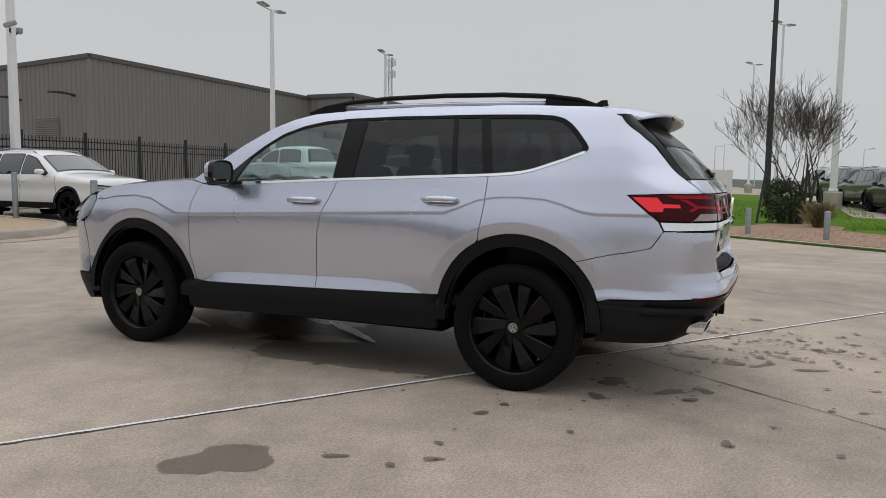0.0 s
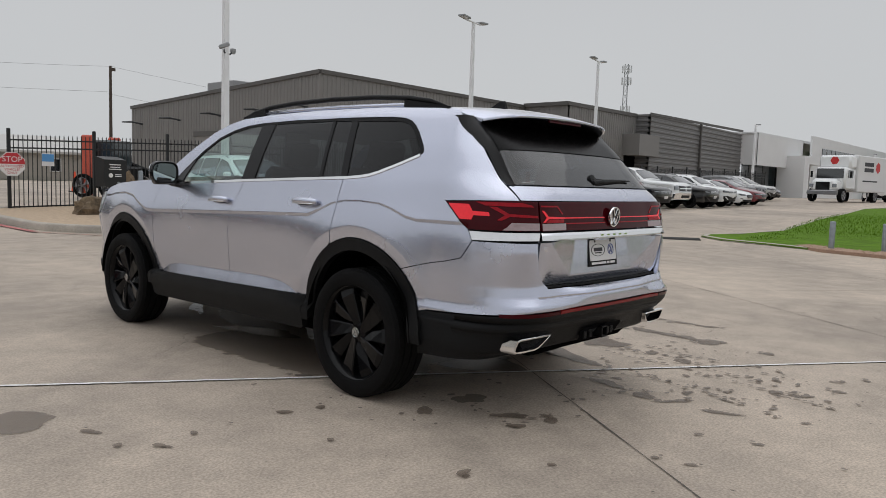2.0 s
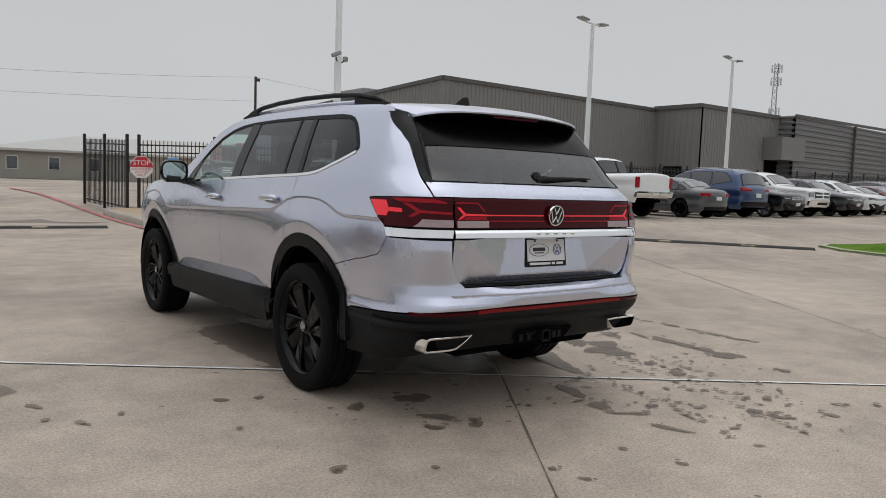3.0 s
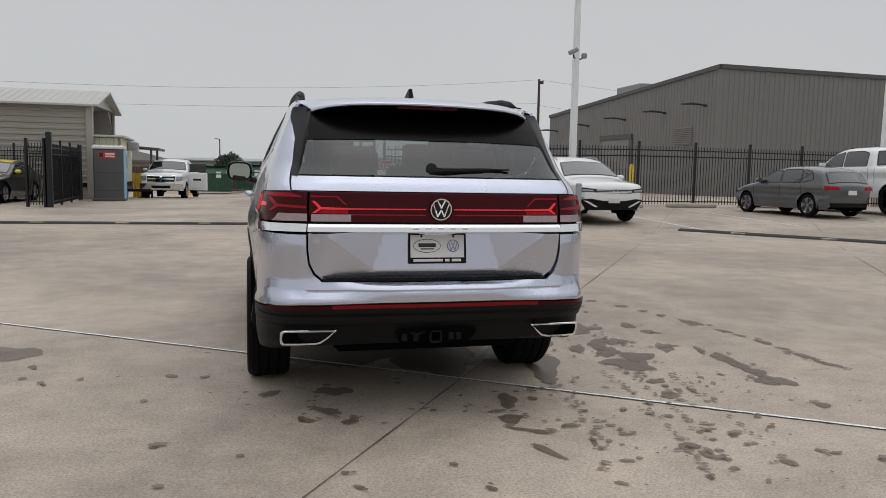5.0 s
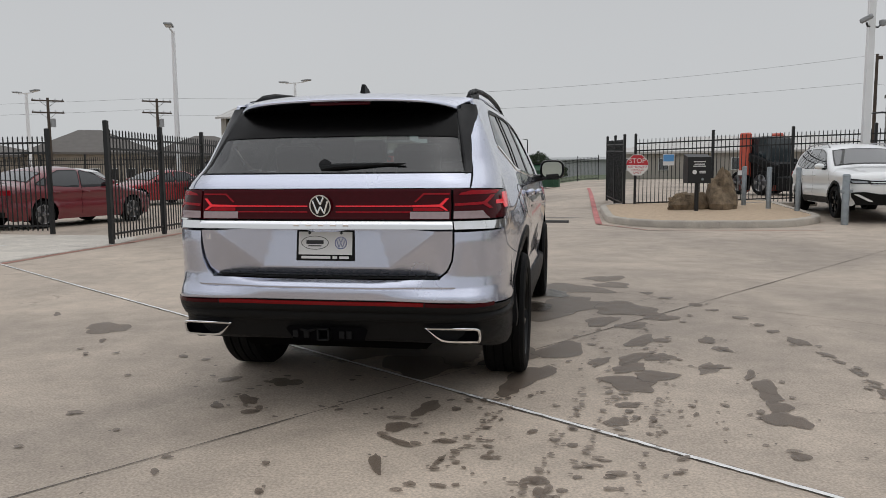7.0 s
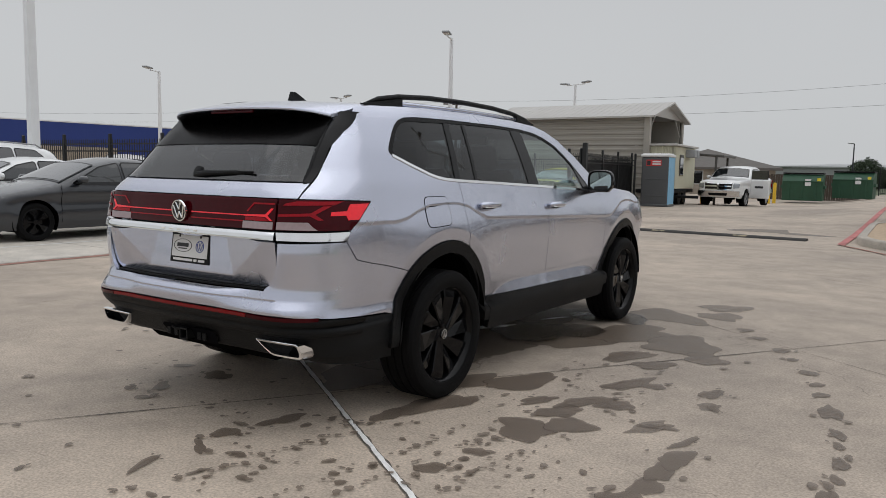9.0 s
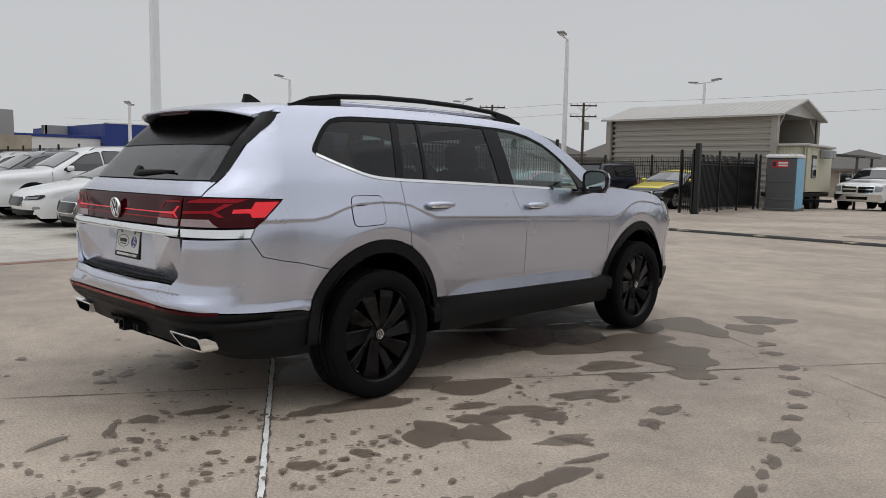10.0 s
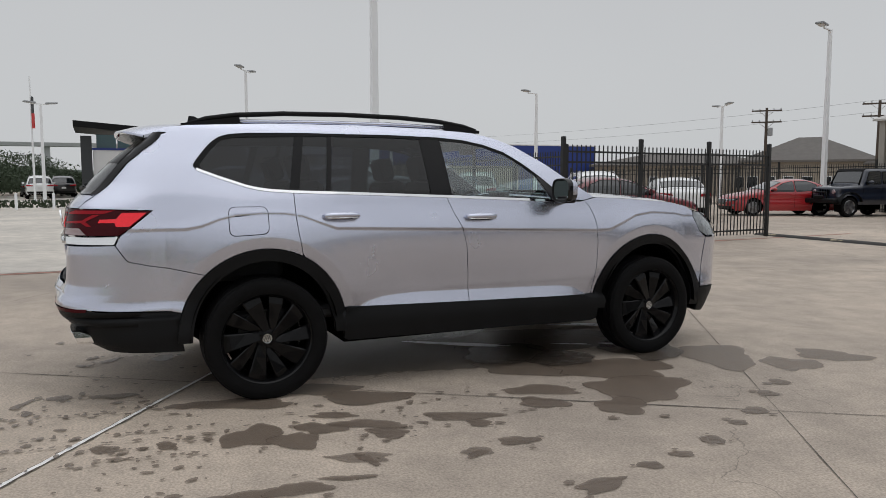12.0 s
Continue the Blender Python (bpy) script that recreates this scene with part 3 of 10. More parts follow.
def shoulder(z):
    """The tail's outline at the corners, where the bumper's ledge has run out."""
    return np.interp(z, [0.25, 0.37, 0.40, 0.50, 0.53, 0.565, 0.60, 0.64, 0.70, 0.76, 0.84, 0.92, 0.98, 1.03, 1.18, 1.22, 1.27, 1.36, 1.46, 1.55, 1.62, 1.70],
                     [-2.42, -2.47, -2.53, -2.585, -2.60, -2.640, -2.652, -2.662, -2.626, -2.606, -2.606, -2.604, -2.598, -2.595, -2.575, -2.553, -2.505, -2.426, -2.327, -2.222, -2.125, -2.03])


def corner_lean(z):
    """How far the bumper's corner leans out over its lower band."""
    return np.interp(z, [0.64, 0.69, 0.74, 0.84, 0.92, 0.98, 1.03], [0.0, 0.016, 0.016, 0.002, -0.010, -0.010, 0.0])


def bow(z):
    return np.interp(z, [0.2, 0.3, 0.45, 0.6, 0.9, 1.0, 1.1, 1.2], [2.2, 2.3, 2.38, 2.42, 2.40, 2.33, 2.22, 2.07])


CORNER = np.linspace(0, math.pi / 2, 160)


def corner_table(e):
    c, s = np.cos(CORNER).clip(0) ** e, np.sin(CORNER).clip(0) ** e
    run = np.r_[0, np.cumsum(np.hypot(np.diff(c), np.diff(s)))]
    return run / run[-1], c, s


REAR_ARC, UPPER_ARC, FRONT_ARC = corner_table(0.62), corner_table(0.92), corner_table(0.75)
S1, LC, XR = -2.05, 0.66, 0.45
S0 = S1 - LC - XR
F1, LF, XF = 1.85, 0.75, 0.45


def skin(s, z):
    """A point of the car's skin (right half, x > 0; past the tail's middle the left half) from the way round it and the height."""
    s, z = np.asarray(s, float), np.asarray(z, float)
    left = s < S0
    s = np.where(left, 2 * S0 - s, s)
    side = np.clip(s, S1, F1)
    w = flank(side, z)
    x, y = w.copy(), side.copy()
    t = np.clip((S1 - s) / LC, 0, 1)
    run, c, r = REAR_ARC
    across_x = np.where(s < S1 - LC, s - S0, XR + (w - XR) * np.interp(t, run, c))
    tail = stern(z)
    tail = tail + (shoulder(z) - tail) * np.where(z > 0.745, 1.0, sstep((across_x - 0.25) / 0.33)) + corner_lean(z) * sstep((across_x - 0.66) / 0.08)
    run2, c2, r2 = UPPER_ARC
    up = sstep((z - 1.19) / 0.16)
    across, back = np.interp(t, run, c) * (1 - up) + np.interp(t, run2, c2) * up, np.interp(t, run, r) * (1 - up) + np.interp(t, run2, r2) * up
    x = np.where(s < S1, XR + (w - XR) * across, x)
    y = np.where(s < S1, S1 + (tail - S1) * back, y)
    over = s < S1 - LC
    x = np.where(over, s - S0, x)
    y = np.where(over, tail - 0.012 * (1 - (x / XR) ** 2), y)
    t = np.clip((s - F1) / LF, 0, 1)
    run, c, r = FRONT_ARC
    nose = bow(z)
    x = np.where(s > F1, XF + (w - XF) * np.interp(t, run, c), x)
    y = np.where(s > F1, F1 + (nose - F1) * np.interp(t, run, r), y)
    over = s > F1 + LF
    x = np.where(over, np.maximum(F1 + LF + XF - s, 0), x)
    return np.stack([np.where(left, -x, x), y, z + 0 * x], -1)


def normals(s, z, fn):
    d = 0.004
    a, b = fn(s + d, z) - fn(s - d, z), fn(s, z + d) - fn(s, z - d)
    n = np.cross(a, b)
    n /= np.linalg.norm(n, axis=-1, keepdims=True) + 1e-12
    out = fn(s, z) - np.array([0, -0.2, 0.7])
    out[..., 2] *= 0.2
    flip = (n * out).sum(-1) < 0
    n[flip] *= -1
    return n


def tail_s(x, z):
    """The way round at which the tail is x from the middle."""
    ss = np.linspace(S0, S1, 400)
    xs = skin(ss, np.full(400, z))[:, 0]
    s = float(np.interp(abs(x), xs, ss))
    return s if x >= 0 else 2 * S0 - s


def tail(points):
    return [(tail_s(x, z), z) for x, z in points]


def sampled(poly, step):
    out = []
    for (a, b), (c, d) in zip(poly, poly[1:] + poly[:1]):
        n = max(1, int(math.hypot(c - a, d - b) / step))
        out += [(a + (c - a) * k / n, b + (d - b) * k / n) for k in range(n)]
    return out


def inside(pts, poly):
    p = np.array(poly)
    q = np.roll(p, -1, 0)
    x, y = pts[:, :1], pts[:, 1:]
    cross = ((p[:, 1] > y) != (q[:, 1] > y)) & (x < (q[:, 0] - p[:, 0]) * (y - p[:, 1]) / (q[:, 1] - p[:, 1] + 1e-12) + p[:, 0])
    return cross.sum(1) % 2 == 1


def clear_of(pts, poly):
    p = np.array(poly)
    d = np.roll(p, -1, 0) - p
    w = pts[:, None] - p[None]
    t = np.clip((w * d).sum(-1) / ((d * d).sum(-1) + 1e-12), 0, 1)
    return np.linalg.norm(w - t[..., None] * d, axis=-1).min(1)


def shrunk(poly, by):
    """An outline moved inwards."""
    p = np.array(poly)
    area = 0.5 * (p[:, 0] * np.roll(p[:, 1], -1) - np.roll(p[:, 0], -1) * p[:, 1]).sum()
    if area < 0:
        p = p[::-1]
    e = np.roll(p, -1, 0) - p
    e /= np.linalg.norm(e, axis=1, keepdims=True) + 1e-12
    n = np.stack([-e[:, 1], e[:, 0]], 1)
    m = n + np.roll(n, 1, 0)
    m /= np.maximum((m * m).sum(1, keepdims=True) / 2, 0.35)
    return [tuple(q) for q in p + m * by]


def panel(name, poly, mat, parent, label="", off=0.0, depth=0.018, gap=0.0022, step=0.03, mirror=False, fn=skin, features=False):
    """A piece of the skin within an outline, lifted by off, with its edges turned in."""
    poly = [q for n, q in enumerate(poly) if math.dist(q, poly[n - 1]) > 1e-4]
    poly = shrunk(sampled(poly, step), gap)
    poly = [q for n, q in enumerate(poly) if math.dist(q, poly[n - 1]) > 1e-4]
    p = np.array(poly)
    lo, hi = p.min(0), p.max(0)
    gx, gy = np.meshgrid(np.arange(lo[0] + step / 2, hi[0], step), np.arange(lo[1] + step / 2, hi[1], step))
    g = np.stack([gx.ravel(), gy.ravel()], 1)
    if len(g):
        g = g[inside(g, poly)]
    if len(g):
        g = g[clear_of(g, poly) > step * 0.35]
    n = len(poly)
    extra, edges = [], [(k, (k + 1) % n) for k in range(n)]
    if features:
        for line in (feature_lines() if features is True else features):
            ok = inside(line, poly)
            ok[ok] = clear_of(line[ok], poly) > 0.004
            last = None
            for k, q in enumerate(line):
                if ok[k]:
                    if last is not None:
                        edges.append((n + len(extra) - 1, n + len(extra)))
                    last = k
                    extra.append(tuple(q))
                else:
                    last = None
        if len(g) and extra:
            e = np.array(extra)
            near = np.array([np.min(np.hypot(e[:, 0] - q[0], e[:, 1] - q[1])) for q in g])
            g = g[near > 0.010]
    pts = [Vector(q) for q in poly] + [Vector(q) for q in extra] + [Vector(q) for q in g]
    vs, _, fs, *_ = delaunay_2d_cdt(pts, edges, [], 1, 1e-6)
    v = np.array([tuple(q) for q in vs])
    lift = (lambda s, z: off(s, z)) if callable(off) else (lambda s, z: off + 0 * s)

    def place(s, z):
        return fn(s, z) + normals(s, z, fn) * lift(s, z)[..., None]

    nor = normals(v[:, 0], v[:, 1], place if callable(off) else fn)
    top = place(v[:, 0], v[:, 1])
    faces = [tuple(f) for f in fs]
    if faces:
        a, b, c = (top[faces[0][k]] for k in range(3))
        if np.cross(b - a, c - a) @ nor[faces[0][0]] < 0:
            faces = [f[::-1] for f in faces]
    rim_n = normals(p[:, 0], p[:, 1], fn)
    p = np.array(poly)
    ring = place(p[:, 0], p[:, 1])
    tangent = np.roll(ring, -1, 0) - np.roll(ring, 1, 0)
    side_n = np.cross(tangent, rim_n)
    side_n /= np.linalg.norm(side_n, axis=1, keepdims=True) + 1e-12
    k = len(top)
    verts = np.concatenate([top, ring, ring - rim_n * depth])
    allnor = np.concatenate([nor, side_n, side_n])
    for i in range(n):
        j = (i + 1) % n
        faces.append((k + i, k + n + i, k + n + j, k + j))
    if mirror:
        verts, allnor = verts * (-1, 1, 1), allnor * (-1, 1, 1)
        faces = [f[::-1] for f in faces]
    me = bpy.data.meshes.new(name)
    me.from_pydata(verts.tolist(), [], faces)
    me.materials.append(M[mat])
    me.polygons.foreach_set("use_smooth", [True] * len(me.polygons))
    me.normals_split_custom_set_from_vertices(allnor.tolist())
    ob = new(name, me)
    ob.parent = parent
    return tagged(ob, label)


def arch(axle, a, b, t0, t1, n=26, z0=0.39):
    return [(axle + a * math.cos(radians(t0 + (t1 - t0) * k / n)), z0 + b * math.sin(radians(t0 + (t1 - t0) * k / n))) for k in range(n + 1)]


def sill(y):
    return 0.495 + (0.95 - y) * 0.0215


def exhaust_shapes(side):
    """A hollow slanted trim that stands square to the tail, proud of the rounded corner, and its dark mouth."""
    outer = [(0.522, 0.489), (0.53, 0.492), (0.66, 0.494), (0.785, 0.494), (0.799, 0.486), (0.803, 0.45), (0.800, 0.424), (0.790, 0.413), (0.72, 0.411), (0.63, 0.411), (0.60, 0.417), (0.57, 0.440)]
    inner = [(0.672 + (x - 0.672) * 0.915, 0.4525 + (z - 0.4525) * 0.74) for x, z in outer]

    def at(p, back):
        return (side * p[0], float(np.interp(p[1], [0.40, 0.50], [-2.553, -2.590])) + 0.35 * max(0.0, p[0] - 0.62) ** 2 + back, p[1])

    n, trim, mouth = len(outer), Shape(), Shape()
    rings = [[at(p, 0.03 + 0.14 * (0.494 - p[1]) / 0.083) for p in outer], [at(p, 0.003) for p in outer], [at(((p[0] * 3 + q[0]) / 4, (p[1] * 3 + q[1]) / 4), 0.0) for p, q in zip(outer, inner)], [at(q, 0.002) for q in inner], [at(q, 0.05) for q in inner]]
    trim.add([v for r in rings for v in r], [(r * n + k, r * n + (k + 1) % n, r * n + n + (k + 1) % n, r * n + n + k) for r in range(4) for k in range(n)])
    mouth.add([at(q, 0.045) for q in inner], [tuple(range(n))])
    return trim, mouth


suv = thing("suv", "silver three-row SUV with black wheels, parked on wet concrete", "car")

BELT = [(0.80, 1.198), (0.60, 1.206), (0.2, 1.224), (-0.24, 1.243), (-0.8, 1.264), (-1.3, 1.281), (-1.44, 1.290), (-1.52, 1.301), (-1.59, 1.318), (-1.74, 1.370), (-1.866, 1.419)]
A_PILLAR = [(0.97, 1.228), (0.80, 1.335), (0.58, 1.478), (0.36, 1.598), (0.2, 1.655), (0.04, 1.69), (-0.3, 1.712)]
WINDOW_TOP = [(0.66, 1.265), (0.53, 1.372), (0.40, 1.468), (0.26, 1.552), (0.10, 1.605), (-0.06, 1.634), (-0.24, 1.648), (-0.6, 1.656), (-1.2, 1.654), (-1.55, 1.646), (-1.66, 1.636), (-1.72, 1.618), (-1.765, 1.588), (-1.805, 1.548), (-1.862, 1.478), (-1.880, 1.450), (-1.881, 1.434)]
DOOR_FRONT = [(0.955, 0.497), (0.975, 0.70), (0.978, 0.90), (0.955, 1.07), (0.92, 1.16), (0.875, 1.205)]
DOOR_MID = [(-0.250, 1.243), (-0.205, 1.13), (-0.145, 1.02), (-0.115, 0.90), (-0.095, 0.70), (-0.088, 0.517)]
DOOR_BACK = [(-1.300, 1.281), (-1.296, 1.13), (-1.285, 1.02), (-1.263, 0.90)]


def belt_between(a, b, rise=0.0):
    ys = [p[0] for p in BELT][::-1]
    zs = [p[1] for p in BELT][::-1]
    inner = [p for p in BELT if min(a, b) < p[0] < max(a, b)]
    pts = [(a, interp(a, ys, zs))] + (inner if a > b else inner[::-1]) + [(b, interp(b, ys, zs))]
    return [(y, z + rise) for y, z in pts]


for mirror in (False, True):
    lower = [(-0.098 - k * 0.0 - t * 0.87, sill(-0.098 - t * 0.87)) for k, t in ((0, 1), (0, 0.75), (0, 0.5), (0, 0.25), (0, 0))]
    door = panel("front_door", DOOR_FRONT + belt_between(0.86, -0.25) + DOOR_MID[1:] + [(0.2, sill(0.2)), (0.6, sill(0.6))], "silver", suv, mirror=mirror, features=True, step=0.022)
    rear_arch = [p for p in arch(REAR_AXLE, 0.525, 0.548, 64.4, 15.4)]
    door2 = panel("rear_door", DOOR_MID[::-1] + belt_between(-0.25, -1.30)[1:] + DOOR_BACK[1:] + rear_arch[1:] + [(-0.75, sill(-0.75)), (-0.4, sill(-0.4))], "silver", suv, mirror=mirror, features=True, step=0.022)
    quarter = (DOOR_BACK[::-1] + belt_between(-1.30, -1.866)[1:] + WINDOW_TOP[::-1][0:] + [(0.72, 1.215), (0.875, 1.205)] + A_PILLAR + [(-0.8, 1.722), (-1.4, 1.715), (-1.9, 1.69), (-2.04, 1.672)]
               + tail([(0.672, 1.62), (0.712, 1.45), (0.738, 1.30), (0.745, 1.19)]) + [(-2.62, 1.192)][:0] + tail([(0.80, 1.189), (0.86, 1.185)]) + [(-2.105, 1.178), (-2.23, 1.035), (-2.245, 0.982), (-2.20, 0.888), (-2.12, 0.860), (-2.0, 0.83)]
               + arch(REAR_AXLE, 0.525, 0.548, 133.0, 64.4))
    panel("rear_quarter_panel", quarter, "silver", suv, mirror=mirror, features=True, step=0.022)
    fender = (DOOR_FRONT[::-1][:-1] + [(0.955, 0.497)] + arch(FRONT_AXLE, 0.525, 0.548, 168.0, 12.0) + [(2.03, 0.60), (2.04, 0.90), (1.99, 0.945), (1.955, 1.06), (1.97, 1.115), (1.9, 1.145), (1.7, 1.183), (1.3, 1.212), (0.99, 1.228)])
    panel("front_fender", fender, "silver", suv, mirror=mirror, features=True, step=0.022)
    panel("wheel_arch_trim", arch(REAR_AXLE, 0.524, 0.547, 0, 180) + arch(REAR_AXLE, 0.435, 0.472, 180, 0), "clad", suv, "matt black wheel-arch cladding", off=0.010, depth=0.05, mirror=mirror)
    panel("wheel_arch_trim", arch(FRONT_AXLE, 0.524, 0.547, -5, 180) + arch(FRONT_AXLE, 0.435, 0.472, 180, -5), "clad", suv, "matt black wheel-arch cladding", off=0.010, depth=0.05, mirror=mirror)
    rocker = [(0.99, sill(0.95) - 0.001), (0.95, sill(0.95)), (-0.088, sill(-0.088)), (-0.97, sill(-0.97)), (-0.99, 0.50), (-1.0, 0.34), (-0.97, 0.325), (-0.07, 0.318), (0.93, 0.302), (0.985, 0.32)]
    panel("rocker_cladding", rocker, "clad", suv, "matt black sill cladding", off=0.012, depth=0.04, step=0.03, mirror=mirror)
    panel("belt_trim", belt_between(0.78, -1.866, 0.008) + belt_between(-1.866, 0.78, -0.008), "chrome", suv, "bright chrome window trim", off=0.005, gap=0.0, depth=0.012, mirror=mirror)
    # side glass and the black posts between
    top = WINDOW_TOP
    tops = ([p[0] for p in top][::-1], [p[1] for p in top][::-1])

    def head(y, drop=0.012):
        return interp(y, *tops) - drop

    panel("front_window", [(0.60, 1.222), (0.50, 1.375), (0.40, head(0.40)), (0.26, head(0.26)), (0.10, head(0.10)), (-0.06, head(-0.06)), (-0.232, head(-0.232)), (-0.205, 1.253)], "glass_clear", suv, "clear front side window", off=-0.008, gap=0, depth=0.004, step=0.05, mirror=mirror).visible_shadow = False
    panel("rear_window", [(-0.358, 1.262), (-0.385, head(-0.385)), (-0.7, head(-0.7)), (-1.005, head(-1.005)), (-1.055, 1.286)], "glass_tint", suv, "dark tinted rear door window", off=-0.008, gap=0, depth=0.004, step=0.05, mirror=mirror).visible_shadow = False
    panel("fixed_window", [(-1.085, 1.286), (-1.035, head(-1.035)), (-1.19, head(-1.19)), (-1.262, 1.292)], "glass_tint", suv, "dark tinted fixed window", off=-0.008, gap=0, depth=0.004, step=0.05, mirror=mirror).visible_shadow = False
    panel("quarter_window", belt_between(-1.32, -1.82, 0.016) + [(-1.842, 1.432), (-1.846, 1.452), (-1.79, 1.525), (-1.745, 1.574), (-1.70, 1.604), (-1.64, head(-1.64, 0.018)), (-1.55, head(-1.55, 0.02)), (-1.25, head(-1.25, 0.018))], "glass_tint", suv, "dark tinted rear quarter window", off=-0.008, gap=0, depth=0.004, step=0.05, mirror=mirror).visible_shadow = False
    for post in ([(-0.205, 1.25), (-0.358, 1.258), (-0.385, head(-0.385, 0.008)), (-0.232, head(-0.232, 0.008))],
                 [(-1.055, 1.284), (-1.085, 1.285), (-1.035, head(-1.035, 0.008)), (-1.005, head(-1.005, 0.008))],
                 [(-1.262, 1.290), (-1.32, 1.292), (-1.25, head(-1.25, 0.006)), (-1.19, head(-1.19, 0.006))]):
        panel("window_post", post, "fin", suv, "black window post", off=-0.004, gap=0, mirror=mirror)
    panel("mirror_sail", [(0.78, 1.212), (0.66, 1.262), (0.53, 1.370), (0.47, 1.418), (0.50, 1.375), (0.60, 1.222)], "gloss", suv, off=-0.004, gap=0, mirror=mirror)
    panel("window_seal", [(y, interp(y, *tops)) for y in (0.53, 0.40, 0.26, 0.10, -0.06, -0.24, -0.6, -1.2)] + WINDOW_TOP[9:] + [(-1.866, 1.424), (-1.835, 1.418), (-1.842, 1.432), (-1.846, 1.452), (-1.79, 1.525), (-1.745, 1.574), (-1.70, 1.604), (-1.64, head(-1.64, 0.020)), (-1.55, head(-1.55, 0.022)), (-1.25, head(-1.25, 0.020)), (-1.0, head(-1.0, 0.014)), (-0.6, head(-0.6, 0.014)), (-0.24, head(-0.24, 0.014)), (-0.06, head(-0.06, 0.014)), (0.10, head(0.10, 0.014)), (0.26, head(0.26, 0.014)), (0.40, head(0.40, 0.014)), (0.47, 1.40)],
          "clad", suv, off=-0.003, gap=0, depth=0.01, step=0.03, mirror=mirror)
    # tail lamp on the quarter, with its bright and clear fields
    lamp = panel("tail_lamp", tail([(0.662, 1.186), (0.75, 1.187), (0.84, 1.184)]) + [(-2.108, 1.174), (-2.232, 1.036)] + tail([(0.84, 1.036), (0.662, 1.037)]), "dark_lens", suv, "dark red tail lamp", off=0.010, depth=0.03, mirror=mirror)
    glow = panel("light_field", [(-2.128, 1.164), (-2.225, 1.164), (-2.245, 1.130), (-2.31, 1.127), (-2.315, 1.108), (-2.25, 1.108), (-2.245, 1.086), (-2.195, 1.086)], "lit_lens", lamp, "glowing red light field", off=0.0125, gap=0, depth=0.003, step=0.02, mirror=mirror)
    for bar in ([(0.845, 1.155), (0.828, 1.155), (0.800, 1.122), (0.672, 1.116), (0.672, 1.104), (0.800, 1.108), (0.828, 1.088), (0.842, 1.088), (0.815, 1.115)],):
        panel("light_guide", tail(bar), "red_lens", lamp, "red light guide", off=0.0125, gap=0, depth=0.003, step=0.02, mirror=mirror)
    panel("red_field", tail([(0.86, 1.178), (0.745, 1.178), (0.70, 1.168), (0.69, 1.158), (0.85, 1.160)]), "red_lens", lamp, off=0.012, gap=0, depth=0.003, step=0.02, mirror=mirror)
    panel("clear_field", tail([(0.668, 1.078), (0.80, 1.078), (0.83, 1.040), (0.668, 1.042)]), "clear_lens", lamp, "clear reversing lens", off=0.0125, gap=0, depth=0.003, step=0.02, mirror=mirror)
    panel("lamp_chrome", tail([(0.665, 1.031), (0.84, 1.030)]) + [(-2.234, 1.032), (-2.247, 0.984)] + tail([(0.84, 0.985), (0.672, 0.987)]), "chrome", suv, "chrome strip under the tail lamp", off=0.012, depth=0.03, mirror=mirror)
    # door handles
    sx = -1 if mirror else 1
    for hy, parent in ((-0.005, door), (-1.005, door2)):
        hz = 1.106 if hy > -0.5 else 1.13
        hx = float(flank(np.array(hy), np.array(hz)))
        cup = Shape()
        ring = [(0.135 * math.copysign(abs(math.cos(a)) ** 0.7, math.cos(a)), 0.027 * math.sin(a)) for a in [2 * math.pi * k / 28 for k in range(28)]]
        cup.v = [(sx * (float(flank(np.array(hy + u), np.array(hz - 0.006 + w))) + 0.0025), hy + u, hz - 0.006 + w) for u, w in ring]
        cup.f = [tuple(range(28)) if sx < 0 else tuple(range(28))[::-1]]
        put("handle_cup", cup, "silver", parent)
        # black box painting the shadow that the handle leaves in its cup
        gap = Shape().box((sx * (hx + 0.004), hy, hz - 0.020), (0.014, 0.15, 0.012), 0.004)
        put("handle_gap", gap, "seam", parent)
        g = Shape()
        pts = [(sx * (hx + d), hy + 0.115 * t, hz + 0.003 * math.cos(t * 1.5)) for t, d in ((-1, 0.012), (-0.9, 0.024), (-0.5, 0.034), (0, 0.037), (0.5, 0.034), (0.9, 0.024), (1, 0.012))]
        g.tube(pts, [0.012, 0.018, 0.020, 0.020, 0.020, 0.018, 0.012], 10)
        for i, q in enumerate(g.v):
            g.v[i] = (q[0], q[1], hz + (q[2] - hz) * 1.05)
        put("door_handle", g, "silver", parent, smooth="all")
        c = Shape()
        c.tube([(sx * (hx + 0.041), hy - 0.10, hz - 0.013), (sx * (hx + 0.050), hy, hz - 0.0135), (sx * (hx + 0.041), hy + 0.10, hz - 0.013)], 0.0045, 6)
        put("handle_strip", c, "chrome", parent, smooth="all")
    # door mirror
    prof = [(0.0, 0.000), (0.55, 0.02), (0.85, 0.06), (1.0, 0.14), (0.99, 0.19), (0.95, 0.205)]
    rows = []
    for rr, d in prof:
        rows.append([(sx * (1.050 + 0.108 * rr * math.copysign(abs(math.cos(a)) ** 0.6, math.cos(a))), 0.690 - d * 0.60, 1.282 + 0.086 * rr * math.copysign(abs(math.sin(a)) ** 0.65, math.sin(a))) for a in [2 * math.pi * k / 28 for k in range(28)]])
    shells = {True: Shape(), False: Shape()}
    for i in range(len(rows) - 1):
        for k in range(28):
            quad = [rows[i][k], rows[i][(k + 1) % 28], rows[i + 1][(k + 1) % 28], rows[i + 1][k]]
            shells[i < 3 and sum(q[2] for q in quad) / 4 > 1.262].add(quad, [(0, 1, 2, 3)])
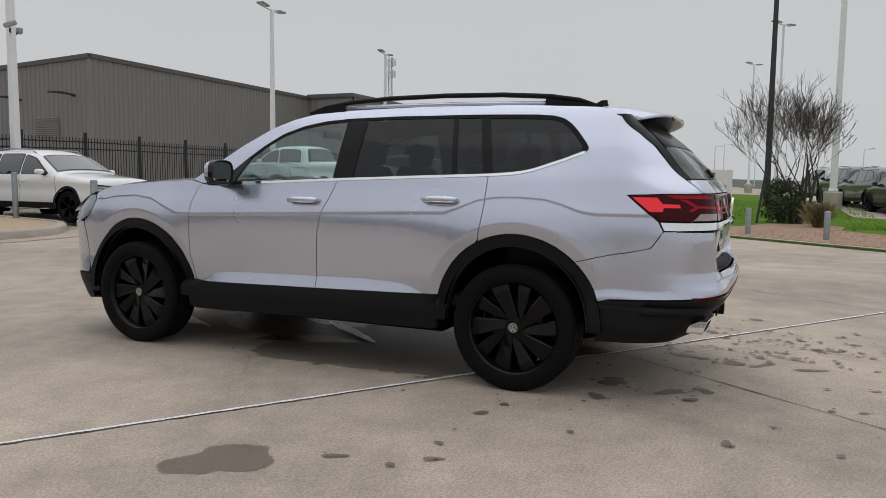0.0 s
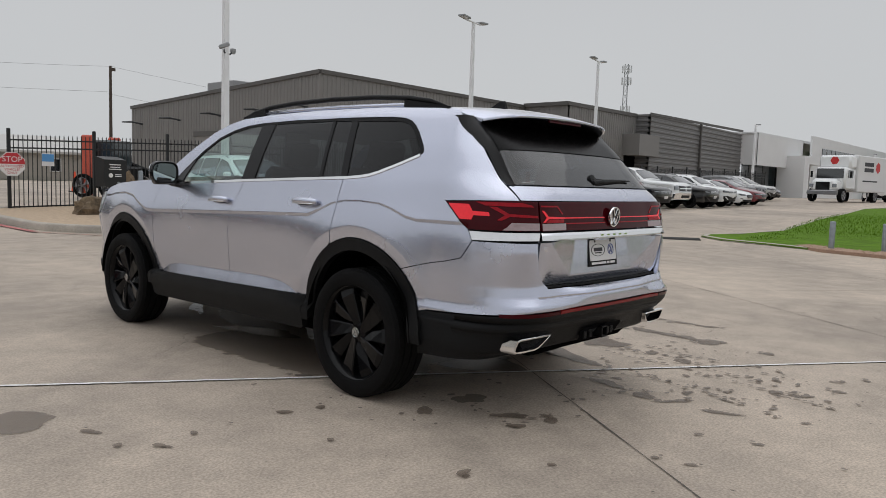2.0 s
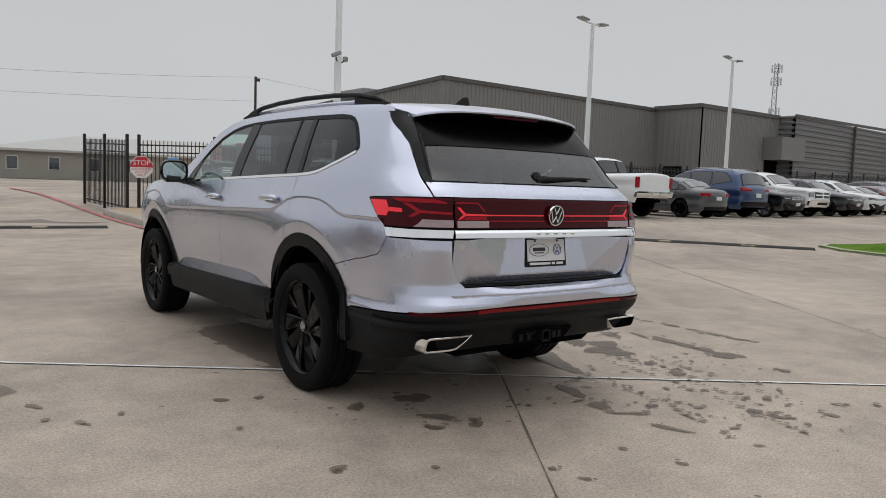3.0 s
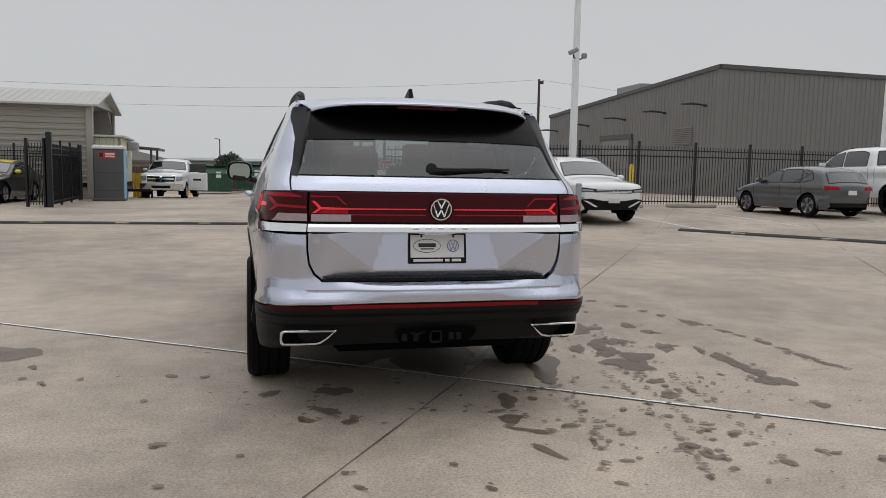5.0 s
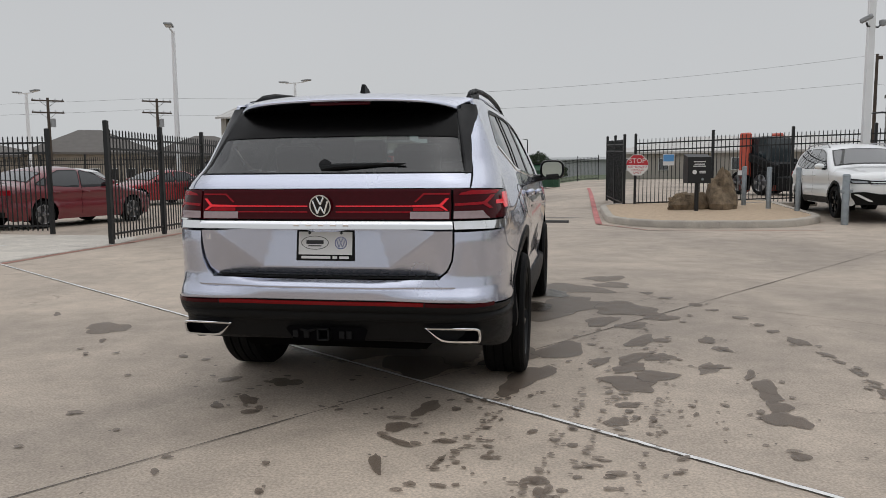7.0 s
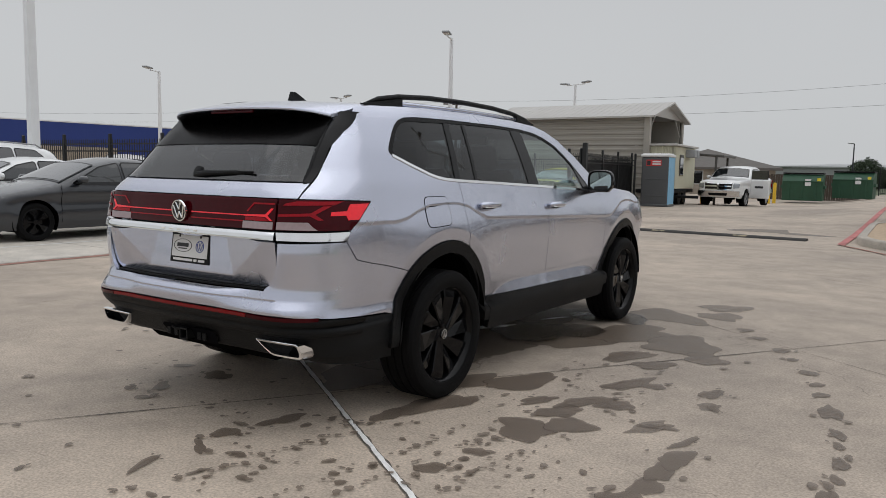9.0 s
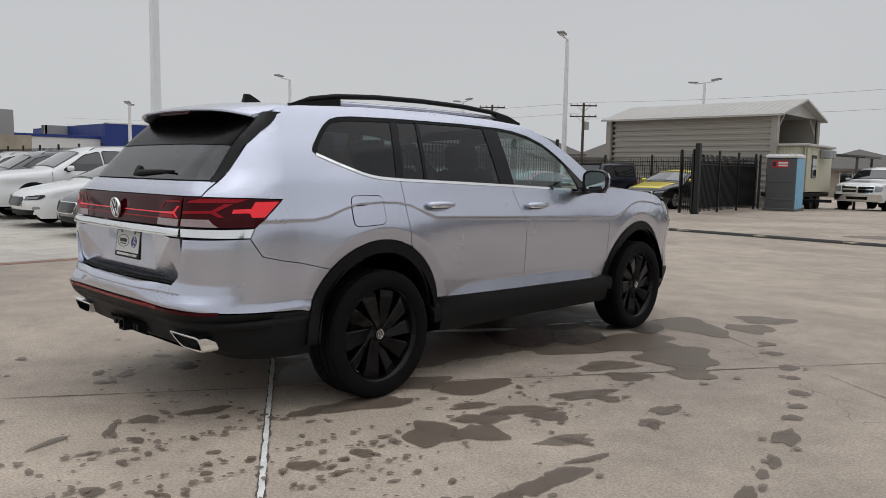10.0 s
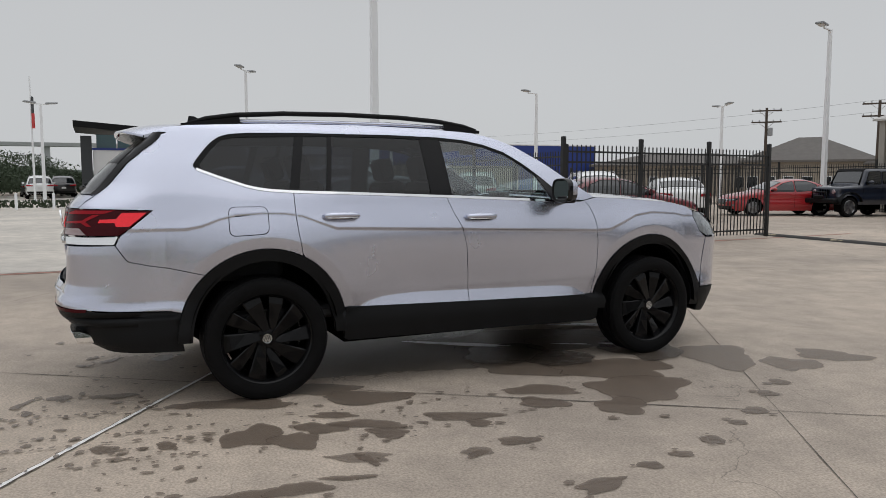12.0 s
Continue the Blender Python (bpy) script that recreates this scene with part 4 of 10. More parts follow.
    cap = put("door_mirror", shells[True], "silver", suv, "silver door mirror with a black lower shell", smooth="all", fix=False)
    put("mirror_shell", shells[False], "gloss", cap, "gloss black mirror shell", smooth="all", fix=False)
    g = Shape()
    ring = rows[-1]
    g.v = list(ring) + [(sx * 1.050 + (p[0] - sx * 1.050) * 0.86, p[1] + 0.018, 1.282 + (p[2] - 1.282) * 0.84) for p in ring]
    g.f = [(k, (k + 1) % 28, 28 + (k + 1) % 28, 28 + k) for k in range(28)]
    put("mirror_rim", g, "clad", cap, smooth="all", fix=False)
    g.v, g.f = [(p[0], p[1] - 0.002 + 0.09 * (abs(p[0]) - 1.05) - 0.03 * (p[2] - 1.282), p[2]) for p in g.v[28:]], [tuple(range(28))]
    put("mirror_glass", g, "mirror", cap, "mirror glass", fix=False)
    g = Shape()
    g.box((sx * 1.030, 0.625, 1.222), (0.17, 0.09, 0.06), 0.028)
    g.tube([(sx * 0.90, 0.66, 1.205), (sx * 0.96, 0.65, 1.21), (sx * 1.02, 0.60, 1.235)], [0.035, 0.03, 0.03], 10)
    put("mirror_arm", g, "gloss", cap, smooth=True)
    # roof rail
    g = Shape()
    rail = [(0.10, 1.713, 0), (0.0, 1.738, 0), (-0.2, 1.766, 0), (-0.5, 1.783, 0), (-0.9, 1.788, 0), (-1.3, 1.781, 0), (-1.6, 1.762, 0), (-1.78, 1.735, 0), (-1.90, 1.698, 0)]
    g.tube([(sx * (0.655 - 0.01 * abs(y + 0.9)), y, z) for y, z, _ in rail], [0.010, 0.015, 0.016, 0.016, 0.016, 0.016, 0.016, 0.015, 0.008], 10)
    put("roof_rail", g, "clad", suv, "black roof rail", smooth="all")
    for y0, y1 in ((0.12, -0.16), (-1.58, -1.93)):
        g = Shape()
        ym = y0 - 0.28 if y0 > 0 else y1 + 0.3
        g.add([(sx * (0.655 + dx), y, z) for dx in (-0.014, 0.014) for y, z in ((y0, 1.69), (y1, 1.69), (y1, 1.755 if y0 > 0 else 1.700), (y0, 1.708 if y0 > 0 else 1.752))], [(0, 1, 2, 3), (7, 6, 5, 4), (0, 4, 5, 1), (1, 5, 6, 2), (2, 6, 7, 3), (3, 7, 4, 0)])
        put("rail_foot", g, "clad", suv)
    g = Shape()
    g.tube([(sx * 0.655, y, z) for y, z in ((-0.15, 1.725), (-0.5, 1.733), (-1.0, 1.733), (-1.6, 1.722))], 0.014, 8)
    put("rail_base", g, "silver", suv, smooth="all")
    # exhaust trim, hollow and slanted
    trim, mouth = exhaust_shapes(sx)
    ring = put("exhaust_trim", trim, "chrome", suv, "chrome exhaust trim", smooth=False)
    put("exhaust_mouth", mouth, "seam", ring, smooth=False)
    # fuel flap outline on the right flank only
    if not mirror:
        flap = rounded([(-1.47, 1.19), (-1.70, 1.19), (-1.70, 1.02), (-1.47, 1.03)], 0.04)
        panel("fuel_flap", flap, "silver", suv, off=0.0025, gap=0.0, depth=0.012, step=0.02, features=True)
        rim_i = shrunk(flap, -0.004)
        panel("fuel_flap_seam", [tuple(p) for p in rim_i], "seam", suv, off=0.0012, gap=0, depth=0.003, step=0.02)

both = lambda half: half + [(2 * S0 - s, z) for s, z in half[::-1]]

def tail_lines(levels, reach=0.98):
    """Level lines round the tail along which the skin bends."""
    return [np.array([(S0 - reach + 2 * reach * k / 130, z) for k in range(131)]) for z in levels]


# rear bumper: painted upper part and black lower part
gate_edge = [(0.672, 0.978), (0.672, 0.90), (0.664, 0.83), (0.64, 0.778), (0.605, 0.750)]
panel("rear_bumper", both(tail([(0.0, 0.742), (0.3, 0.742), (0.60, 0.742)]) + tail(gate_edge[::-1]) + [(-2.245, 0.982), (-2.20, 0.888), (-2.12, 0.860), (-2.0, 0.83)] + arch(REAR_AXLE, 0.525, 0.548, 133.0, 160.5, 8) + [(-2.05, 0.590), (-2.30, 0.610)] + tail([(0.70, 0.630), (0.3, 0.638), (0.0, 0.638)])), "silver", suv, "painted upper rear bumper", depth=0.03, off=lambda s, z: -0.007 * (np.abs(z - 0.6975) < 0.0032) * (np.abs(s - S0) < 0.64), features=tail_lines((0.690, 0.6945, 0.6970, 0.6985, 0.701, 0.706)), step=0.025)
panel("bumper_cladding", both(tail([(0.0, 0.634), (0.3, 0.634), (0.70, 0.626)]) + [(-2.30, 0.606), (-2.05, 0.586), (-1.985, 0.582), (-1.99, 0.45), (-1.97, 0.335), (-2.2, 0.345)] + tail([(0.84, 0.355), (0.70, 0.375), (0.3, 0.385), (0.0, 0.385)])), "clad", suv, "matt black lower rear bumper", depth=0.05, off=lambda s, z: -0.012 * (np.abs(z - 0.565) < 0.004) - 0.012 * sstep((0.522 - z) / 0.012), features=tail_lines((0.558, 0.5625, 0.5675, 0.572, 0.523, 0.516, 0.509)))
for a, b, mt in ((-0.55, 0.53, "strip_red"), (-0.86, -0.556, "dark_lens"), (0.536, 0.86, "dark_lens")):
    pts = [(a + (b - a) * k / 12, 0) for k in range(13)]
    edge = lambda x, d: (x, 0.622 - 0.010 * smoothstep((abs(x) - 0.4) / 0.45) + d)
    panel("reflector_strip", tail([edge(x, 0.010) for x, _ in pts]) + tail([edge(x, -0.010) for x, _ in pts[::-1]]), mt, suv, "red reflector strip across the bumper", off=0.004, gap=0.001, depth=0.01, step=0.03)
def ledge(x):
    return float(skin(np.array(tail_s(x, 0.742)), np.array(0.742))[1]) + 0.014


step_pad = Shape()
step_pad.grid(lambda u, v: (u, ledge(u) + v * 0.075, 0.743 + 0.007 * (v > 0.01) + 0.003 * v), [-0.59 + 1.18 * k / 30 for k in range(31)], [0.0, 0.02, 0.5, 1.0])
put("bumper_step", step_pad, "clad", suv, "ribbed black bumper step pad", smooth=False)
for k in range(24):
    x = -0.552 + k * 0.048
    put("step_rib", Shape().box((x, ledge(x) + 0.034, 0.754), (0.040, 0.045, 0.006), 0.002), "clad", suv)
# tailgate
FOLD = [(0.600, 0.990), (0.345, 0.797), (0.31, 0.792), (-0.31, 0.792), (-0.345, 0.797), (-0.600, 0.990)]


def gate_off(s, z):
    """The gate's lower rim leans out towards its top; inside the fold round the plate it leans back."""
    xyz = gate_skin(s, z)
    into = np.minimum(z - 0.792, (0.6 + (z - 0.990) * 0.255 / 0.193 - np.abs(xyz[..., 0])) * 0.60)
    return 0.010 - 0.36 * np.clip(into, 0, 0.19)


def gate_skin(s, z):
    """The tail under the chrome strip, drawn in towards the bumper's ledge."""
    p = skin(s, np.full(np.shape(z), 0.985))
    p[..., 1] += 0.25 * (0.985 - z) * (1 - 0.50 * sstep((np.abs(p[..., 0]) - 0.50) / 0.15))
    p[..., 2] = z
    return p


fold_lines = []
for d in (-0.005, 0.0, 0.006):
    pts = [(x - math.copysign(d, x) if abs(x) > 0.32 else x, z + (d if abs(x) < 0.36 else 0)) for x, z in FOLD]
    fold_lines.append(np.array(tail([(a[0] + (b[0] - a[0]) * k / 20, a[1] + (b[1] - a[1]) * k / 20) for a, b in zip(pts, pts[1:]) for k in range(20)])))
gate = panel("tailgate", tail([(-0.666, 0.984), (-0.3, 0.984), (0.3, 0.984), (0.666, 0.984), (0.666, 0.90), (0.658, 0.832), (0.634, 0.782), (0.60, 0.752), (0.3, 0.748), (-0.3, 0.748), (-0.60, 0.752), (-0.634, 0.782), (-0.658, 0.832), (-0.666, 0.90)]), "silver", suv, "silver tailgate", off=gate_off, features=fold_lines, step=0.02, fn=gate_skin)
panel("gate_band", tail([(-0.7385, 1.268), (0.7385, 1.268), (0.7425, 1.192), (-0.7425, 1.192)]), "silver", gate, off=0.0)
bar = panel("light_bar", tail([(-0.656, 1.187), (0.656, 1.187), (0.656, 1.036), (-0.656, 1.036)]), "dark_lens", gate, "dark red full-width light bar", off=0.010, depth=0.03)
for sgn in (1, -1):
    tt = lambda pts: tail([(sgn * x, z) for x, z in pts])
    panel("light_guide", tt([(0.648, 1.168), (0.52, 1.168), (0.475, 1.125), (0.483, 1.122), (0.525, 1.160), (0.648, 1.160)]), "red_lens", bar, off=0.0125, gap=0, depth=0.003, step=0.02)
    panel("light_guide", tt([(0.645, 1.142), (0.630, 1.142), (0.600, 1.112), (0.462, 1.108), (0.462, 1.100), (0.600, 1.100), (0.630, 1.082), (0.643, 1.082), (0.614, 1.106)]), "lit_lens", bar, "glowing red light guide", off=0.0128, gap=0, depth=0.003, step=0.02)
    panel("red_field", tt([(0.595, 1.097), (0.470, 1.097), (0.470, 1.080), (0.625, 1.080)]), "red_lens", bar, off=0.0122, gap=0, depth=0.003, step=0.02)
    panel("clear_field", tt([(0.648, 1.076), (0.455, 1.076), (0.455, 1.041), (0.648, 1.041)]), "clear_lens", bar, "clear reversing lens", off=0.0125, gap=0, depth=0.003, step=0.02)
    for z in (1.107, 1.078):
        panel("light_line", tt([(0.46, z), (0.075, z), (0.075, z - 0.006), (0.46, z - 0.006)]), "lit_lens" if z > 1.1 else "red_lens", bar, off=0.0122, gap=0, depth=0.003, step=0.02)
panel("gate_chrome", tail([(-0.664, 1.031), (0.664, 1.031), (0.668, 0.988), (-0.668, 0.988)]), "chrome", gate, "chrome strip across the tailgate", off=lambda s, z: 0.010 + 0.014 * np.clip((1.031 - z) / 0.02, 0, 1), depth=0.03, step=0.012)
for k in range(5):
    put("name_bar", Shape().box((-0.13 + k * 0.065, -2.630, 1.010), (0.030, 0.006, 0.011), 0.002), "chrome", gate)
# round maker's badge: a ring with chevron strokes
badge_m = Matrix.Translation((0, -2.622, 1.108)) @ pose(0, 0, 0, 90 + 6, 0, 0)
g = Shape()
g.lathe([(0.0, 0.004), (0.054, 0.004), (0.056, 0.0), (0.0, 0.0)], 40, badge_m)
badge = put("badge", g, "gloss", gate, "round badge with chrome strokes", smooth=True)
g = Shape()
g.lathe([(0.049, 0.004), (0.050, 0.010), (0.056, 0.010), (0.057, 0.0)], 40, badge_m)
put("badge_ring", g, "chrome", badge, smooth=True)
for a, b in (((-0.019, 0.044), (0.0, 0.006)), ((0.019, 0.044), (0.0, 0.006)), ((-0.040, 0.026), (-0.018, -0.038)), ((0.040, 0.026), (0.018, -0.038)), ((-0.018, -0.038), (0.0, -0.004)), ((0.018, -0.038), (0.0, -0.004))):
    put("badge_stroke", Shape().tube([badge_m @ Vector((a[0], a[1], 0.006)), badge_m @ Vector((b[0], b[1], 0.006))], 0.0045, 6), "chrome", badge, smooth=True)
text("trim_badge", "SE", 0.036, "chrome", gate, pose(-0.640, -2.592, 0.934, 100, 0, -8), "chrome SE badge")
# dealer plate: frame, board and plain bars
plate_m = Matrix.Translation((0, -2.552, 0.902)) @ pose(0, 0, 0, 90 - 8, 0, 0)
g = Shape()
g.box((0, 0, 0.006), (0.312, 0.160, 0.012), 0.004, plate_m)
plate = put("number_plate_frame", g, "clad", gate, "black plate frame holding a white dealer plate")
g = Shape()
g.box((0, 0.010, 0.0125), (0.286, 0.118, 0.004), 0.001, plate_m)
put("plate_board", g, "plate", plate)
for x0, x1 in ((-0.128, 0.028), (0.040, 0.064), (0.076, 0.126)):
    put("frame_bar", Shape().box(((x0 + x1) / 2, -0.063, 0.0128), (x1 - x0, 0.013, 0.002), 0, plate_m), "plate", plate)
g = Shape()
oval = [(0.072 * math.cos(a) - 0.055, 0.034 * math.sin(a) + 0.012, 0.0155) for a in [2 * math.pi * k / 36 for k in range(37)]]
g.tube(oval, 0.0016, 4, False, plate_m)
g.box((-0.055, 0.015, 0.0155), (0.092, 0.020, 0.001), 0, plate_m)
g.box((-0.055, -0.004, 0.0155), (0.07, 0.006, 0.001), 0, plate_m)
for x in (-0.085, 0.085):
    g.lathe([(0, 0.0165), (0.007, 0.0165), (0.007, 0.013), (0, 0.013)], 12, plate_m @ Matrix.Translation((x, 0.062, 0)))
put("plate_oval", g, "ink", plate)
g = Shape()
g.tube([(0.030 * math.cos(a) + 0.083, 0.030 * math.sin(a) + 0.012, 0.0155) for a in [2 * math.pi * k / 28 for k in range(29)]], 0.0022, 4, False, plate_m)
for a, b in (((-0.012, 0.024), (0, 0.002)), ((0.012, 0.024), (0, 0.002)), ((-0.022, 0.014), (-0.010, -0.022)), ((0.022, 0.014), (0.010, -0.022)), ((-0.010, -0.022), (0, -0.002)), ((0.010, -0.022), (0, -0.002))):
    g.tube([plate_m @ Vector((0.083 + a[0], 0.012 + a[1], 0.0155)), plate_m @ Vector((0.083 + b[0], 0.012 + b[1], 0.0155))], 0.002, 4)
put("plate_roundel", g, "blue_ink", plate)
# rear glass, side fins, spoiler, wiper, aerial
panel("rear_glass", tail([(-0.705, 1.272), (0.705, 1.272), (0.61, 1.625), (0.3, 1.64), (-0.3, 1.64), (-0.61, 1.625)]), "glass_rear", gate, "tinted tailgate glass", off=0.002, gap=0, depth=0.004, step=0.05).visible_shadow = False
# opaque band paints the spoiler underside's dark reflection into the upper glass
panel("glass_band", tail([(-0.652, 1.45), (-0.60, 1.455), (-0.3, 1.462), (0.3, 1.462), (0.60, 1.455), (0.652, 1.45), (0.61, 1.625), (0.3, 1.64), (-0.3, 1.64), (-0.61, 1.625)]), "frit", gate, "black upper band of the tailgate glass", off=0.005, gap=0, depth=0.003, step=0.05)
def tip(x):
    return -2.285 + 0.060 * (abs(x) / 0.62) ** 2.2 + 0.085 * (abs(x) / 0.62) ** 9, 1.668 - 0.020 * (abs(x) / 0.62) ** 2 - 0.022 * (abs(x) / 0.62) ** 8


def roof_z(x, y):
    edge = interp(y, [-2.05, -1.9, -1.4, -0.8, -0.3, 0.04, 0.2], [1.670, 1.690, 1.715, 1.722, 1.712, 1.690, 1.655])
    rise = interp(y, [-2.05, -1.6, -0.8, 0.05], [0.040, 0.042, 0.046, 0.045])
    half = float(flank(np.array(max(y, -2.04)), np.array(edge)))
    return edge + rise * (1 - min(1.0, abs(x) / half) ** 2.2), half


g = Shape()
us = [-1 + 2 * k / 36 for k in range(37)]
g.grid(lambda u, v: (u * roof_z(0, v)[1], v, roof_z(u * roof_z(0, v)[1], v)[0]), us, [0.04 - k * 0.05 for k in range(41)])
put("roof", g, "silver", suv, smooth="all")
g = Shape()
g.grid(lambda u, v: (u * roof_z(0, v)[1] * 0.94, v, roof_z(u * roof_z(0, v)[1], v)[0] - 0.085), us[::3], [0.02 - k * 0.2 for k in range(11)])
put("headliner", g, "liner", suv, smooth="all")


def spoiler_pt(u, v):
    x = u * (0.685 - 0.065 * v)
    ty, tz = tip(x)
    y0 = -1.955
    z0 = roof_z(x, -1.955)[0] + 0.003
    y = y0 + (ty - y0) * v
    return (x, y, z0 + (tz - z0) * v + 0.014 * math.sin(v * 3.0) * (1 - 0.4 * u * u))


g = Shape()
g.grid(spoiler_pt, us, [k / 12 for k in range(13)])
g.grid(lambda u, v: tuple(np.array(spoiler_pt(u, 1.0)) + [(0, 0, 0), (0, -0.006, -0.006), (0, -0.005, -0.014), (0, 0.010, -0.020)][int(v)]), us, [0, 1, 2, 3])
for sgn in (0, 36):
    g.grid(lambda u, v: tuple(np.array(spoiler_pt(-1 if sgn == 0 else 1, v)) - [0, 0, u * 0.018]), [0, 1], [k / 12 for k in range(13)])
spoiler = put("roof_spoiler", g, "silver", gate, "silver roof spoiler over the rear glass", smooth=50)
g = Shape()
g.grid(lambda u, v: tuple(np.array(spoiler_pt(u, 1.0)) * (1 - v) * [1, 1, 1] + np.array([u * 0.60, -2.135, 1.612]) * v - [0, -0.010 * (1 - v), 0.020 * (1 - v)]), us, [k / 6 for k in range(7)])
put("spoiler_underside", g, "fin", spoiler, "gloss black spoiler underside", smooth="all")
for sgn in (1, -1):
    g = Shape()
    for k in range(13):
        t = k / 12
        z = 1.270 + 0.362 * t
        outer = Vector(skin(np.array(tail_s(0.7385 - 0.062 * t - 0.006 * t * t, z)), np.array(z)).tolist())
        inner = Vector(skin(np.array(tail_s(0.703 - 0.105 * t, z)), np.array(z)).tolist())
        end = Vector(spoiler_pt(1, 1.0)) + Vector((-0.008, 0.010, -0.017))
        edge = (outer.lerp(inner, 0.6) + Vector((0, -0.014, 0))).lerp(end, t ** 5)
        g.v += [(sgn * p.x, p.y, p.z) for p in (outer + Vector((0.003, -0.003, 0)), outer.lerp(edge, 0.5) + Vector((0.012 * t, 0, 0)), edge, edge + Vector((-0.012, 0.006, 0)), inner + Vector((0, -0.004, 0)))]
    g.f = [(k * 5 + i, k * 5 + i + 1, k * 5 + 6 + i, k * 5 + 5 + i) for k in range(12) for i in range(4)]
    put("glass_fin", g, "fin", gate, "black fin beside the rear glass", smooth=45)


def corner_s(y, z):
    """The way round at which the rear corner lies at y."""
    ss = np.linspace(S1 - LC, S1 + 0.25, 300)
    return float(np.interp(y, skin(ss, np.full(300, z))[:, 1], ss))


FIN = [(corner_s(y, z), z) for y, z in ((-2.020, 1.640), (-2.076, 1.593), (-2.155, 1.530), (-2.233, 1.464), (-2.310, 1.385), (-2.386, 1.310), (-2.415, 1.285))]
for mirror in (False, True):
    panel("pillar_fin", FIN + tail([(0.728, 1.290), (0.705, 1.36), (0.685, 1.45), (0.665, 1.53), (0.645, 1.60), (0.635, 1.64)]), "fin", gate, "black fin on the corner pillar", off=0.005, gap=0, depth=0.008, step=0.03, mirror=mirror)
g = Shape()
g.box((0, -2.268, 1.642), (0.34, 0.012, 0.014), 0.003)
put("high_brake_lamp", g, "dark_lens", spoiler, "dark red high brake lamp")
g = Shape()
g.tube([(-0.03, -2.49, 1.292), (0.05, -2.500, 1.303), (0.26, -2.485, 1.312), (0.40, -2.47, 1.308)], [0.020, 0.015, 0.011, 0.005], 8)
g.box((0.18, -2.485, 1.316), (0.46, 0.010, 0.008), 0.003)
g.lathe([(0, 0.03), (0.03, 0.026), (0.034, 0), (0, 0)], 14, Matrix.Translation((-0.02, -2.468, 1.305)) @ pose(0, 0, 0, 65, 0, 0))
put("rear_wiper", g, "clad", gate, "black rear wiper", smooth=True)
g = Shape()
for k in range(9):
    t = k / 8
    g.v += [(s * (0.022 - 0.012 * t) * (1 - 0.2 * t), y, z) for s, y, z in ((-1, -1.66 - 0.115 * t, 1.722 + 0.075 * t ** 0.8), (1, -1.66 - 0.115 * t, 1.722 + 0.075 * t ** 0.8), (1, -1.83 + 0.02 * t, 1.715 + 0.083 * t), (-1, -1.83 + 0.02 * t, 1.715 + 0.083 * t))]
g.f = [(k * 4 + i, k * 4 + (i + 1) % 4, k * 4 + 4 + (i + 1) % 4, k * 4 + 4 + i) for k in range(8) for i in range(4)] + [(32, 33, 34, 35)]
g.box((0, -1.75, 1.722), (0.075, 0.20, 0.012), 0.005)
put("roof_aerial", g, "clad", suv, "black shark-fin aerial", smooth=True)
# bonnet, windscreen, nose
edge_y, edge_z = [0.97, 1.3, 1.7, 1.9, 2.0, 2.1, 2.2, 2.3], [1.228, 1.212, 1.183, 1.145, 1.112, 1.07, 1.02, 0.96]


def bonnet(u, v):
    z = interp(v, edge_y, edge_z)
    x = float(skin(np.array(min(v, 2.0)), np.array(z))[0]) if v < 2.0 else float(skin(np.array(2.0), np.array(1.11))[0]) * (1 - 0.55 * (v - 2.0) ** 1.5)
    return (u * (x - 0.004), v + 0.12 * (1 - u * u) * smoothstep((v - 1.6) / 0.7) - 0.02 * (1 - u * u) * 0, z + 0.042 * (1 - abs(u) ** 3) - 0.006 * (abs(u) > 0.55) * (abs(u) < 0.7))


g = Shape()
g.grid(bonnet, us, [0.97 + 1.33 * k / 24 for k in range(25)])
put("bonnet", g, "silver", suv, smooth="all")
ap = A_PILLAR[:6]


def screen(u, v):
    y = interp(v, [k / 5 for k in range(6)], [p[0] for p in ap])
    z = interp(v, [k / 5 for k in range(6)], [p[1] for p in ap])
    x = float(flank(np.array(y), np.array(z))) - 0.01
    return (u * x, y + 0.17 * (1 - abs(u) ** 2.2) * (1 - 0.3 * v), z + 0.045 * v * (1 - abs(u) ** 2.2))


g = Shape()
g.grid(screen, us, [k / 12 for k in range(13)])
put("windscreen", g, "glass_clear", suv, "clear windscreen", smooth="all").visible_shadow = False
g = Shape()
g.grid(lambda u, v: (screen(u, v)[0] * 0.985, screen(u, v)[1] - 0.03, screen(u, v)[2] - 0.02), us[::2], [0.62 + 0.05 * k for k in range(9)])
put("windscreen_header", g, "trim", suv, smooth="all", fix=False)
for mirror in (False, True):
    panel("headlamp", [(1.99, 0.945), (1.957, 1.06), (1.985, 1.105), (2.2, 1.085), (2.55, 1.02), (2.6, 0.93), (2.3, 0.90), (2.06, 0.905)], "head_lens", suv, "clear headlamp", off=0.002, mirror=mirror)
    panel("front_bumper_side", [(2.03, 0.60), (2.045, 0.895), (2.3, 0.89), (2.6, 0.92), (3.04, 0.92), (3.04, 0.50), (2.4, 0.48), (2.025, 0.49)], "silver", suv, mirror=mirror)
    panel("front_lower_cladding", [(2.01, 0.485), (2.4, 0.475), (3.04, 0.495), (3.04, 0.26), (2.4, 0.24), (2.03, 0.29)], "clad", suv, "matt black lower front bumper", off=0.004, mirror=mirror)
    panel("front_grille", [(2.62, 0.93), (2.57, 1.02), (3.04, 1.04), (3.04, 0.93)], "gloss", suv, mirror=mirror)
